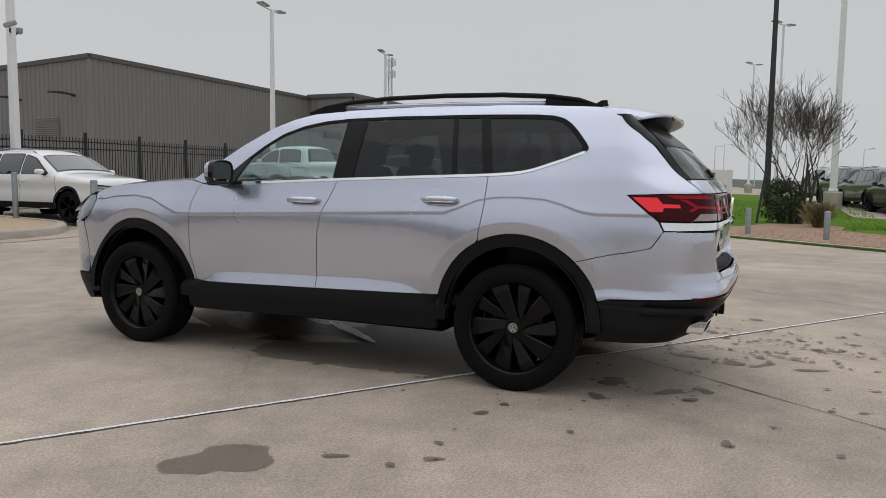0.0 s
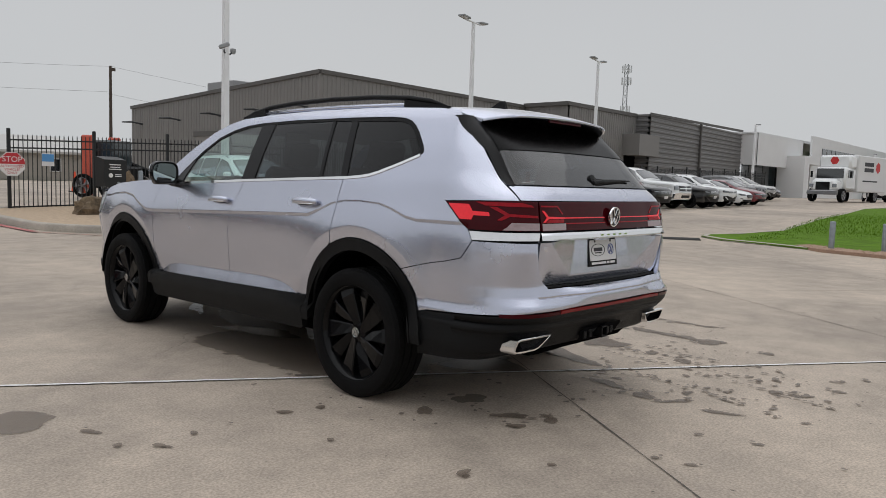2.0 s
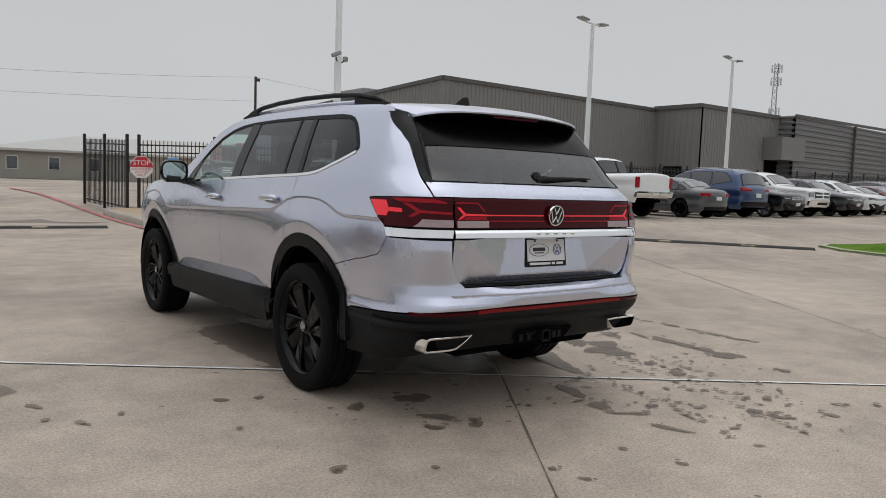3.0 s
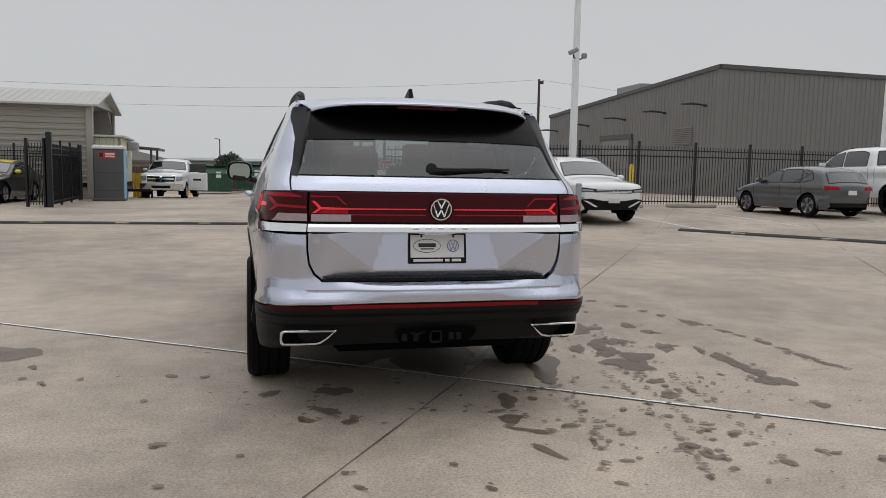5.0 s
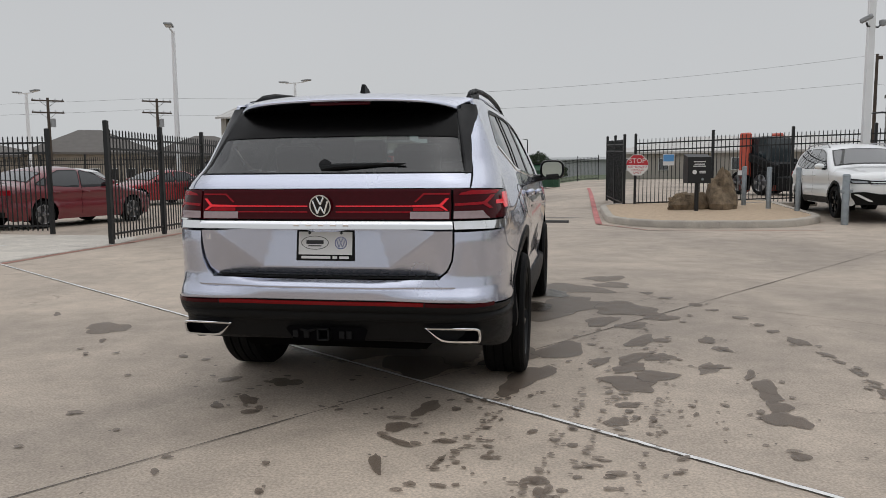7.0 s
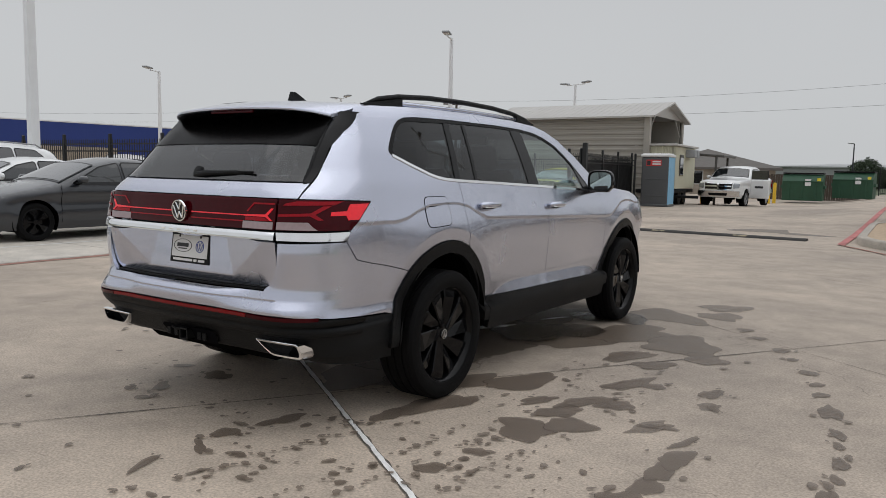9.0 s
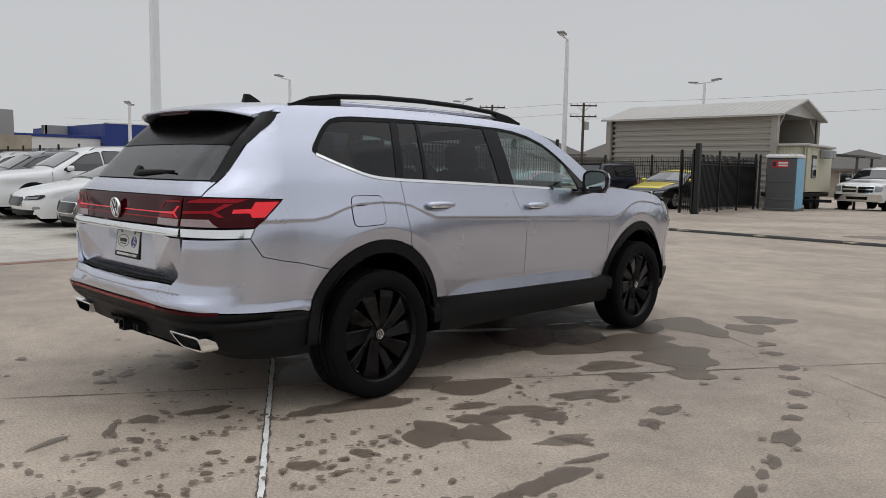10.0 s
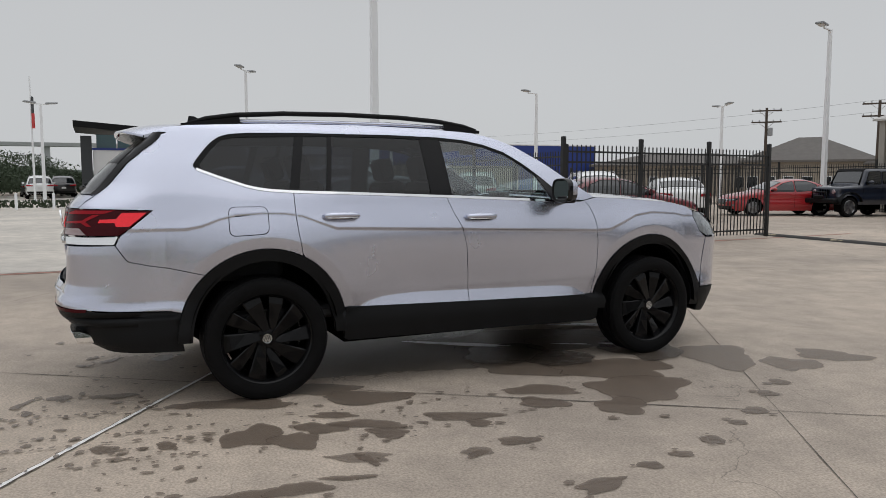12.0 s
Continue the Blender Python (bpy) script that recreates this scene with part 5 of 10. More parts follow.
# tow hitch, on a flat black panel that paints the shade of its recess
panel("hitch_opening", tail([(-0.20, 0.485), (0.20, 0.485), (0.22, 0.47), (0.19, 0.402), (-0.19, 0.402), (-0.22, 0.47)]), "seam", suv, off=0.002, gap=0, depth=0.002)
g = Shape()
for dx, dz, sx_, sz_ in ((0, 0.028, 0.066, 0.010), (0, -0.028, 0.066, 0.010), (0.028, 0, 0.010, 0.066), (-0.028, 0, 0.010, 0.066)):
    g.box((dx - 0.01, -2.565, 0.445 + dz), (sx_, 0.09, sz_), 0.003)
for x in (-0.17, -0.11, 0.08, 0.12):
    g.box((x, -2.574, 0.44), (0.03, 0.01, 0.04), 0.004)
g.tube([(-0.14, -2.576, 0.465), (-0.10, -2.580, 0.455), (-0.06, -2.576, 0.47)], 0.008, 6)
put("tow_hitch", g, "clad", suv, "black square tow hitch receiver", smooth=False)
# floor pan, wheel wells, silencer
g = Shape()
g.box((0, 0.0, 0.36), (1.50, 1.95, 0.20), 0.05)
g.box((0, -1.95, 0.46), (1.1, 1.05, 0.24), 0.06)
g.box((0, 1.7, 0.42), (1.1, 1.1, 0.30), 0.06)
g.tube([(-0.55, -2.2, 0.475), (0.55, -2.2, 0.475)], 0.09, 12)
g.tube([(-0.70, REAR_AXLE, 0.36), (0.70, REAR_AXLE, 0.36)], 0.05, 8)
g.tube([(-0.70, FRONT_AXLE, 0.36), (0.70, FRONT_AXLE, 0.36)], 0.05, 8)
put("underbody", g, "under", suv)
for axle in (REAR_AXLE, FRONT_AXLE):
    for sx in (-1, 1):
        g = Shape()
        g.grid(lambda a, x: (sx * x, axle + 0.455 * math.cos(radians(a)), 0.39 + 0.49 * math.sin(radians(a))), [10 * k for k in range(19)], [0.55, 0.8, 0.945])
        g.grid(lambda a, r: (sx * 0.55, axle + 0.455 * r * math.cos(radians(a)), 0.39 + 0.49 * r * math.sin(radians(a))), [10 * k for k in range(19)], [0.0, 1.0])
        put("wheel_well", g, "under", suv, smooth=True, fix=False)

# wheels
def tyre_shape():
    w, r = 0.1275, 0.381
    prof = [(0.272, -0.100), (0.285, -0.118), (0.315, -0.127), (0.345, -w), (0.366, -0.119), (0.377, -0.100)]
    for a, b in ((-0.098, -0.062), (-0.050, -0.006), (0.006, 0.050), (0.062, 0.098)):
        prof += [(r - 0.010, a - 0.002), (r, a), (r, b), (r - 0.010, b + 0.002)]
    prof += [(0.377, 0.100), (0.366, 0.119), (0.345, w), (0.315, 0.127), (0.285, 0.118), (0.272, 0.100)]
    return Shape().lathe(prof, 64, None, False)


def spoke(w0, w1, swirl, z_in, z_out, tilt):
    """A straight blade from hub to rim, wider outwards, its face tilted and its edges chamfered."""
    g = Shape()
    inner, outer = Vector((0.048, 0, 0)), Vector((0.266 * math.cos(radians(swirl)), 0.266 * math.sin(radians(swirl)), 0))
    way = (outer - inner).normalized()
    t = Vector((-way.y, way.x, 0))
    rows = (0.0, 0.35, 0.8, 1.0)
    for f in rows:
        c, w = inner.lerp(outer, f), w0 + (w1 - w0) * f
        z = z_in + (z_out - z_in) * f - (0.012 if f == 1.0 else 0.0)
        for side, h in ((-0.5, -tilt - 0.004), (-0.42, -tilt), (0.42, tilt), (0.5, tilt - 0.006), (0.5, -0.045), (-0.5, -0.045)):
            g.v.append(tuple(c + t * w * side + Vector((0, 0, z + h))))
    g.f = [(i * 6 + k, i * 6 + (k + 1) % 6, i * 6 + 6 + (k + 1) % 6, i * 6 + 6 + k) for i in range(3) for k in range(6)] + [tuple(range(6)), tuple(range(18, 24))]
    return g


barrel = Shape().lathe([(0.280, 0.098), (0.284, 0.108), (0.278, 0.112), (0.268, 0.104), (0.258, 0.075), (0.250, 0.04), (0.240, -0.09), (0.252, -0.10), (0.280, -0.098)], 56, None, False)
proto = put("wheel", barrel, "rim", suv, "gloss black alloy wheel", smooth=35)
put("tyre", tyre_shape(), "rubber", proto, "black tyre with circumferential grooves", smooth=30)
brake = Shape().lathe([(0.0, 0.012), (0.165, 0.012), (0.165, -0.012), (0.0, -0.012)], 40)
put("brake_disc", brake, "disc", proto, "dark brake disc", smooth=30)
# added dark disc, standing for the deep shade seen between the spokes
put("brake_shield", Shape().lathe([(0.0, -0.05), (0.236, -0.05), (0.236, -0.06), (0.0, -0.06)], 32), "under", proto, "dark brake shield")
hub = Shape().lathe([(0.0, 0.082), (0.030, 0.082), (0.060, 0.074), (0.075, 0.05), (0.075, 0.0), (0.0, 0.0)], 32)
for k in range(5):
    a = radians(72 * k + 36)
    hub.tube([(0.052 * math.cos(a), 0.052 * math.sin(a), 0.05), (0.052 * math.cos(a), 0.052 * math.sin(a), 0.083)], 0.011, 6)
put("hub", hub, "rim", proto, smooth=30)
capring = Shape().lathe([(0.0, 0.090), (0.027, 0.090), (0.029, 0.086), (0.0, 0.080)], 24)
put("cap", capring, "gloss", proto, smooth=30)
strokes = Shape()
strokes.tube([(0.027 * math.cos(a), 0.027 * math.sin(a), 0.090) for a in [2 * math.pi * k / 24 for k in range(25)]], 0.002, 4, False)
for a, b in (((-0.009, 0.021), (0, 0.003)), ((0.009, 0.021), (0, 0.003)), ((-0.019, 0.012), (-0.009, -0.018)), ((0.019, 0.012), (0.009, -0.018)), ((-0.009, -0.018), (0, -0.002)), ((0.009, -0.018), (0, -0.002))):
    strokes.tube([(a[0], a[1], 0.091), (b[0], b[1], 0.091)], 0.0024, 4)
put("cap_strokes", strokes, "chrome", proto, "chrome strokes on the cap", smooth=30)
wide, narrow = spoke(0.050, 0.118, 21, 0.080, 0.098, 0.006), spoke(0.040, 0.092, 26, 0.068, 0.092, -0.009)
for k in range(5):
    for shape, a in ((wide, 72 * k + 90), (narrow, 72 * k + 122)):
        if k == 0:
            ob = put("spoke", shape, "rim", proto, smooth=False)
            me_spoke = ob.data
            if shape is wide:
                me_wide = me_spoke
            else:
                me_narrow = me_spoke
        else:
            ob = new("spoke", me_wide if shape is wide else me_narrow)
            ob.parent = proto
        ob.matrix_basis = pose(0, 0, 0, 0, 0, a)
wheel_places = [(1, REAR_AXLE), (-1, REAR_AXLE), (1, FRONT_AXLE), (-1, FRONT_AXLE)]
for n, (sx, axle) in enumerate(wheel_places):
    m = Matrix.Translation((sx * 0.842, axle, 0.378)) @ pose(0, 0, 0, 0, 90 * sx, 0) @ pose(0, 0, 0, 0, 0, 90 * sx)
    w = proto if n == 0 else copy_thing(proto, m)
    w.matrix_basis = m

# cabin
def car_seat(x, y, z, back_h, w):
    seat = Shape()
    seat.box((x, y, z), (w, 0.50, 0.16), 0.06)
    part_seat = put("seat", seat, "seat", suv, smooth=True)
    g = Shape()
    g.box((0, 0, back_h / 2), (w, 0.16, back_h), 0.07, Matrix.Translation((x, y - 0.26, z)) @ pose(0, 0, 0, 14, 0, 0))
    put("seat_back", g, "seat", part_seat, smooth=True)
    g = Shape()
    m = Matrix.Translation((x, y - 0.26, z)) @ pose(0, 0, 0, 14, 0, 0)
    g.box((0, 0.0, back_h + 0.10), (0.27, 0.11, 0.18), 0.05, m)
    g.tube([m @ Vector((-0.06, 0, back_h - 0.05)), m @ Vector((-0.06, 0, back_h + 0.05))], 0.008, 6)
    g.tube([m @ Vector((0.06, 0, back_h - 0.05)), m @ Vector((0.06, 0, back_h + 0.05))], 0.008, 6)
    put("head_rest", g, "seat", part_seat, smooth=True)


for x in (-0.40, 0.40):
    car_seat(x, 0.20, 0.74, 0.62, 0.52)
    car_seat(x, -0.72, 0.76, 0.60, 0.54)
    car_seat(x * 0.9, -1.55, 0.78, 0.48, 0.46)
g = Shape()
g.box((0, 0.0, 0.50), (1.66, 3.4, 0.08), 0.03)
put("cabin_floor", g, "trim", suv)
for sx in (-1, 1):
    g = Shape()
    g.grid(lambda y, t: (sx * (float(flank(np.array(y), np.array(1.0))) - 0.085), y, (0.55 if y > -0.95 else 0.98) * (1 - t) + 1.18 * t), [0.9 - 0.25 * k for k in range(12)], [0, 0.4, 0.7, 1.0])
    put("door_card", g, "trim", suv, smooth="all", fix=False)
g = Shape()
g.box((0, 0.86, 1.06), (1.62, 0.50, 0.26), 0.09)
g.box((0, 0.66, 1.17), (0.28, 0.05, 0.17), 0.015)
g.box((-0.40, 0.72, 1.16), (0.36, 0.22, 0.10), 0.04)
put("dashboard", g, "trim", suv, smooth=True)
g = Shape()
wm = Matrix.Translation((-0.40, 0.53, 1.10)) @ pose(0, 0, 0, 62, 0, 0)
g.tube([wm @ Vector((0.185 * math.cos(a), 0.185 * math.sin(a), 0)) for a in [2 * math.pi * k / 36 for k in range(37)]], 0.015, 8, False)
g.box((0, -0.01, -0.015), (0.15, 0.11, 0.04), 0.02, wm)
for d in ((-0.17, 0, 0), (0.17, 0, 0), (0, -0.17, 0)):
    g.tube([wm @ Vector((0, 0, -0.01)), wm @ Vector(d)], 0.016, 6)
put("steering_wheel", g, "trim", suv, "black steering wheel", smooth=True)
g = Shape()
g.box((0, 0.36, 1.60), (0.25, 0.03, 0.075), 0.02)
g.tube([(0, 0.36, 1.62), (0, 0.42, 1.68)], 0.012, 6)
put("rear_view_mirror", g, "trim", suv)


# ---- the lot ----
def axis(inner, far):
    """Places along one side of the ground sheet, close together near the car."""
    near = [-inner + 2.0 * k for k in range(int(inner) + 1)]
    out = [inner + 4 * 1.35 ** k for k in range(30) if inner + 4 * 1.35 ** k < far] + [far]
    return [-v for v in out[::-1]] + near + out


g = Shape()
g.grid(lambda x, y: (x, y, ground_z(x, y) - 0.002), axis(70, 1800), axis(70, 1800))
me = bpy.data.meshes.new("ground")
me.from_pydata(g.v, [], g.f)
me.materials.append(M["concrete"])
me.materials.append(M["field"])
for p in me.polygons:
    p.use_smooth = True
    if abs(p.center.x - 10) > 105 or p.center.y > 66 or p.center.y < -110:
        p.material_index = 1
ground = tagged(new("ground", me), "wide grey-tan concrete lot with stains and joints", "ground", kind="structure")
bm = bmesh.new()
bm.from_mesh(me)
bmesh.ops.recalc_face_normals(bm, faces=bm.faces)
if bm.faces[0].normal.z < 0:
    bmesh.ops.reverse_faces(bm, faces=bm.faces)
bm.to_mesh(me)
bm.free()

JOINT = radians(-34.7)


def lot(u, v, lift=0.0):
    """From along and across the slabs to the world."""
    x, y = u * math.cos(JOINT) - v * math.sin(JOINT), u * math.sin(JOINT) + v * math.cos(JOINT) - 1.62
    return (x, y, ground_z(x, y) + lift)


def strip(name, a, b, width, mat, label="", lift=0.002, wob=0.0, parent=ground, n=40, seed=0):
    """A flat line on the ground between two places."""
    rnd = random.Random(seed)
    a, b = Vector(a[:2]), Vector(b[:2])
    t = (b - a).normalized()
    side = Vector((-t.y, t.x))
    g = Shape()
    for k in range(n + 1):
        p = a + (b - a) * k / n
        w = width * (1 + wob * rnd.uniform(-1, 1)) / 2
        o = side * width * wob * rnd.uniform(-0.5, 0.5)
        for s in (-1, 1):
            q = p + side * s * w + o
            g.v.append((q.x, q.y, ground_z(q.x, q.y) + lift))
    g.f = [(2 * k, 2 * k + 1, 2 * k + 3, 2 * k + 2) for k in range(n)]
    return put(name, g, mat, parent, label, fix=False)

strip("joint_sealant", lot(-14, 0), lot(16, 0), 0.026, "sealant", "white sealant in the slab joint", 0.0045, 0.2, n=600, seed=3)
for k, side in enumerate((0.014, -0.014)):
    strip("joint_edge", lot(-14, side), lot(16, side), 0.010, "joint", "", 0.0025, 0.9, n=700, seed=4 + k)
for k in range(-6, 9):
    if k:
        strip("slab_joint", lot(-30, 3.7 * k), lot(34, 3.7 * k), 0.006, "joint", "", 0.002, 0.6, n=160, seed=k)
    if k != -1:
        strip("slab_joint", lot(0.42 + 3.7 * k, -24), lot(0.42 + 3.7 * k, 36), 0.009, "joint", "", 0.002, 0.6, n=160, seed=50 + k)


def blob(x, y, a, b, turn, seed, rough):
    """The ragged outline of a wet patch as a fan of faces."""
    rnd = random.Random(seed)
    ph = [rnd.uniform(0, 6.28) for _ in range(6)]
    n = 14 if max(a, b) < 0.05 else 40
    t = radians(turn)
    pts = []
    for k in range(n):
        f = 2 * math.pi * k / n
        r = 1 + rough * (0.50 * math.sin(2 * f + ph[0]) + 0.45 * math.sin(3 * f + ph[1]) + 0.32 * math.sin(5 * f + ph[2]) + 0.13 * math.sin(8 * f + ph[3]) + 0.07 * math.sin(13 * f + ph[4]))
        u, v = a * r * math.cos(f), b * r * math.sin(f)
        px, py = x + u * math.cos(t) - v * math.sin(t), y + u * math.sin(t) + v * math.cos(t)
        pts.append((px, py))
    return pts


def wet_patch(name, spots, mat, label, lift=0.003, seed=None, parent=None):
    g, cover = Shape(), []
    for n, (x, y, a, b, turn) in enumerate(spots):
        a, b = a * 0.97, b * 0.97
        pts = blob(x, y, a, b, turn, n * 7 + len(name) * 13 if seed is None else seed, 0.30 if max(a, b) > 0.09 else 0.20)
        k, c = len(g.v), len(pts)
        z = ground_z(x, y) + lift + 0.000012 * n
        g.v.append((x, y, z))
        cover.append(1.0)
        for grow, keep in ((0.80, 0.95), (1.0, 0.5), (1.12, 0.0)):
            g.v += [(x + (px - x) * grow, y + (py - y) * grow, z) for px, py in pts]
            cover += [keep] * c
        g.f += [(k, k + 1 + i, k + 1 + (i + 1) % c) for i in range(c)]
        g.f += [(k + 1 + r * c + i, k + 1 + r * c + c + i, k + 1 + r * c + c + (i + 1) % c, k + 1 + r * c + (i + 1) % c) for r in (0, 1) for i in range(c)]
    ob = put(name, g, mat, parent, label, fix=False)
    ob.data.attributes.new("cover", "FLOAT", "POINT").data.foreach_set("value", cover)
    return ob if parent else tagged(ob, "", "stain", "", "stuff")


BESIDE = [(0.96, 0.49, 0.5, 0.26, 65), (1.23, 0.92, 0.5, 0.26, 65), (0.42, 0.41, 0.36, 0.3, 65), (0.4, 1.25, 0.5, 0.3, 65), (1.49, 0.15, 0.28, 0.1, 65), (1.71, 0.76, 0.34, 0.3, 65), (1.98, 0.41, 0.17, 0.16, 63), (1.73, 0.01, 0.14, 0.12, 63), (2.0, 1.71, 0.06, 0.08, 66), (-0.91, -0.12, 0.06, 0.04, -45)]
TRACK = [(2.24, -0.47, 0.1, 0.07, 67), (2.89, -0.42, 0.15, 0.06, 100), (2.8, -0.07, 0.06, 0.05, 70), (2.75, 0.17, 0.06, 0.045, 72), (2.66, 0.46, 0.07, 0.06, 69), (2.51, 0.8, 0.06, 0.04, 70), (2.39, 1.06, 0.08, 0.07, 72), (2.16, 1.42, 0.06, 0.07, 67), (2.97, -0.81, 0.09, 0.035, 108), (2.99, -1.0, 0.06, 0.03, 110), (3.02, -1.26, 0.10, 0.035, 100), (3.03, -1.48, 0.06, 0.03, 120), (3.02, -1.73, 0.11, 0.045, 105), (3.02, -1.95, 0.10, 0.045, 105)]
CHAIN = [(2.33, -2.27, 0.13, 0.11, 80), (2.35, -2.05, 0.12, 0.06, 90), (2.35, -1.87, 0.12, 0.06, 100), (2.37, -1.66, 0.13, 0.08, 85), (2.34, -1.42, 0.12, 0.03, 70), (2.32, -0.75, 0.08, 0.03, 120), (2.16, -1.27, 0.10, 0.03, 12), (2.26, -2.78, 0.05, 0.045, 0)]
BEHIND_WHEEL = [(1.59, -1.71, 0.15, 0.18, 65), (1.76, -1.52, 0.12, 0.14, 62), (1.84, -1.04, 0.11, 0.09, 62), (1.43, -1.22, 0.15, 0.05, 63), (0.85, -1.17, 0.26, 0.15, 66), (1.17, -0.93, 0.32, 0.13, 64), (0.99, -1.65, 0.34, 0.1, 65), (1.62, -1.34, 0.14, 0.1, 63), (1.66, -1.09, 0.19, 0.08, 63), (1.75, -0.56, 0.2, 0.09, 68), (1.9, -0.52, 0.07, 0.07, 62)]
DRIVER_SIDE = [(-0.47, -2.0, 0.1, 0.09, -6), (-0.45, -2.56, 0.05, 0.04, 6), (-0.89, -0.93, 0.05, 0.03, -49), (-2.31, -1.12, 0.06, 0.025, -66), (-1.43, -1.49, 0.05, 0.03, -49), (-1.23, -1.55, 0.03, 0.03, -31), (-0.84, -1.98, 0.04, 0.08, -45), (-0.55, -2.36, 0.11, 0.04, -54), (-0.67, -2.49, 0.06, 0.03, -51), (-2.14, -1.56, 0.03, 0.015, -53)]
REAR = [(1.55, -2.14, 0.065, 0.05, 20), (1.48, -2.43, 0.075, 0.06, 40), (1.26, -2.79, 0.03, 0.026, 0), (1.45, -2.63, 0.03, 0.025, 0), (0.88, -1.97, 0.06, 0.13, -10), (0.48, -2.36, 0.055, 0.14, -8), (0.64, -2.35, 0.03, 0.035, 0), (0.24, -1.50, 0.24, 0.26, 0), (0.39, -2.67, 0.06, 0.08, 0), (0.44, -2.87, 0.10, 0.028, -32), (0.67, -2.83, 0.05, 0.03, 0), (0.88, -3.0, 0.03, 0.026, 0), (0.41, -3.15, 0.13, 0.024, -73), (1.11, -3.22, 0.055, 0.05, 0), (1.13, -3.33, 0.03, 0.045, 0), (1.45, -3.50, 0.035, 0.045, 0), (1.42, -3.13, 0.024, 0.026, 0), (1.76, -3.44, 0.034, 0.02, 0)]
SPOTS = [(1.7, -3.05, 0.024, 0.02, 0), (1.7, -3.39, 0.02, 0.017, 0), (1.91, -3.56, 0.024, 0.02, 0), (0.99, -3.57, 0.02, 0.024, 0), (1.01, -3.48, 0.02, 0.018, 0), (1.22, -3.3, 0.024, 0.02, 0), (1.19, -3.41, 0.023, 0.02, 0), (1.16, -3.51, 0.023, 0.02, 0), (1.28, -3.16, 0.02, 0.02, 0), (1.28, -3.05, 0.022, 0.02, 0), (1.36, -3.02, 0.035, 0.016, 0), (1.4, -2.96, 0.03, 0.014, 0), (1.62, -2.74, 0.026, 0.022, 0), (0.68, -3.07, 0.07, 0.014, -103), (-0.55, -3.22, 0.022, 0.02, 0), (-0.51, -3.38, 0.03, 0.02, -57), (-0.99, -2.93, 0.02, 0.02, 0), (-1.38, -2.75, 0.022, 0.018, 0), (0.02, -3.5, 0.03, 0.02, -57)]
BIG = BESIDE + TRACK + CHAIN + BEHIND_WHEEL + DRIVER_SIDE + REAR + SPOTS
DAMP = [(-2.56, -0.69, 0.23, 0.18, -20), (1.61, 2.71, 0.26, 0.20, 65), (1.25, 1.91, 0.30, 0.36, 63), (2.29, -0.73, 0.08, 0.06, 62), (1.67, 2.21, 0.19, 0.22, 65), (2.12, -1.29, 0.17, 0.06, 67),
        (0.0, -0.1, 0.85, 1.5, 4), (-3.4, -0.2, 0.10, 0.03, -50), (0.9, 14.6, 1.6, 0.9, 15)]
for n, spot in enumerate(BIG):
    wet_patch("wet_patch", [spot], "wet", "dark wet patch of rinse water", lift=0.003 + 0.000012 * n, seed=n * 7 + 143, parent=ground)
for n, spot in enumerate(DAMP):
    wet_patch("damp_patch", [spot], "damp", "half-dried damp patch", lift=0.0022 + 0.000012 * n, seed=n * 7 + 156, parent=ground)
rnd = random.Random(5)
DRIPS = []
for cx, cy, sx, sy, turn, n in ((0.75, -3.1, 0.4, 0.75, 8, 14), (1.15, -3.2, 0.4, 0.7, 20, 14), (1.72, -2.25, 0.45, 0.4, -30, 40), (0.3, -2.5, 0.9, 0.3, -20, 40), (1.5, -1.0, 0.5, 0.9, 0, 50), (-1.0, -1.9, 1.1, 0.8, 0, 20), (2.3, -2.6, 0.9, 0.5, -40, 14), (1.0, -2.0, 0.6, 0.15, 35, 20), (0, -3.6, 2.5, 0.8, 0, 22)):
    for _ in range(n):
        u, v = rnd.gauss(0, 0.5) * sx, rnd.gauss(0, 0.5) * sy
        t = radians(turn)
        r = 0.006 + 0.016 * rnd.random() ** 2.2
        DRIPS.append((cx + u * math.cos(t) - v * math.sin(t), cy + u * math.sin(t) + v * math.cos(t), r * rnd.uniform(1, 2.2), r, rnd.uniform(0, 180)))
for x, y, a, b, turn in BIG:
    for _ in range(4 if a * b > 0.004 else 1):
        f, r = rnd.uniform(0, 6.28), 0.007 + 0.02 * rnd.random() ** 2
        t, far = radians(turn), rnd.uniform(1.2, 1.9)
        u, v = a * far * math.cos(f), b * far * math.sin(f)
        DRIPS.append((x + u * math.cos(t) - v * math.sin(t), y + u * math.sin(t) + v * math.cos(t), r * rnd.uniform(1, 2.0), r, turn))
TRAILS = (((0.85, -1.93), (0.84, -2.26), (0.80, -2.61), (0.75, -2.88), (0.68, -3.13), (0.59, -3.47)), ((0.91, -2.26), (0.84, -2.61), (0.77, -2.95)), ((1.32, -1.84), (1.29, -2.22), (1.22, -2.61), (1.15, -2.98), (1.09, -3.20), (1.0, -3.6)), ((1.48, -2.0), (1.39, -2.45), (1.35, -2.75), (1.28, -3.07)),
          ((1.75, -2.01), (1.67, -2.42), (1.67, -2.63), (1.74, -2.78)), ((1.60, -2.88), (1.52, -3.11), (1.51, -3.26), (1.47, -3.44)), ((1.72, -1.59), (1.59, -1.84), (1.45, -2.15)), ((-0.59, -1.97), (-0.61, -2.20), (-0.66, -2.38), (-0.70, -2.56)), ((1.85, -0.7), (1.78, -1.0), (1.70, -1.4)))
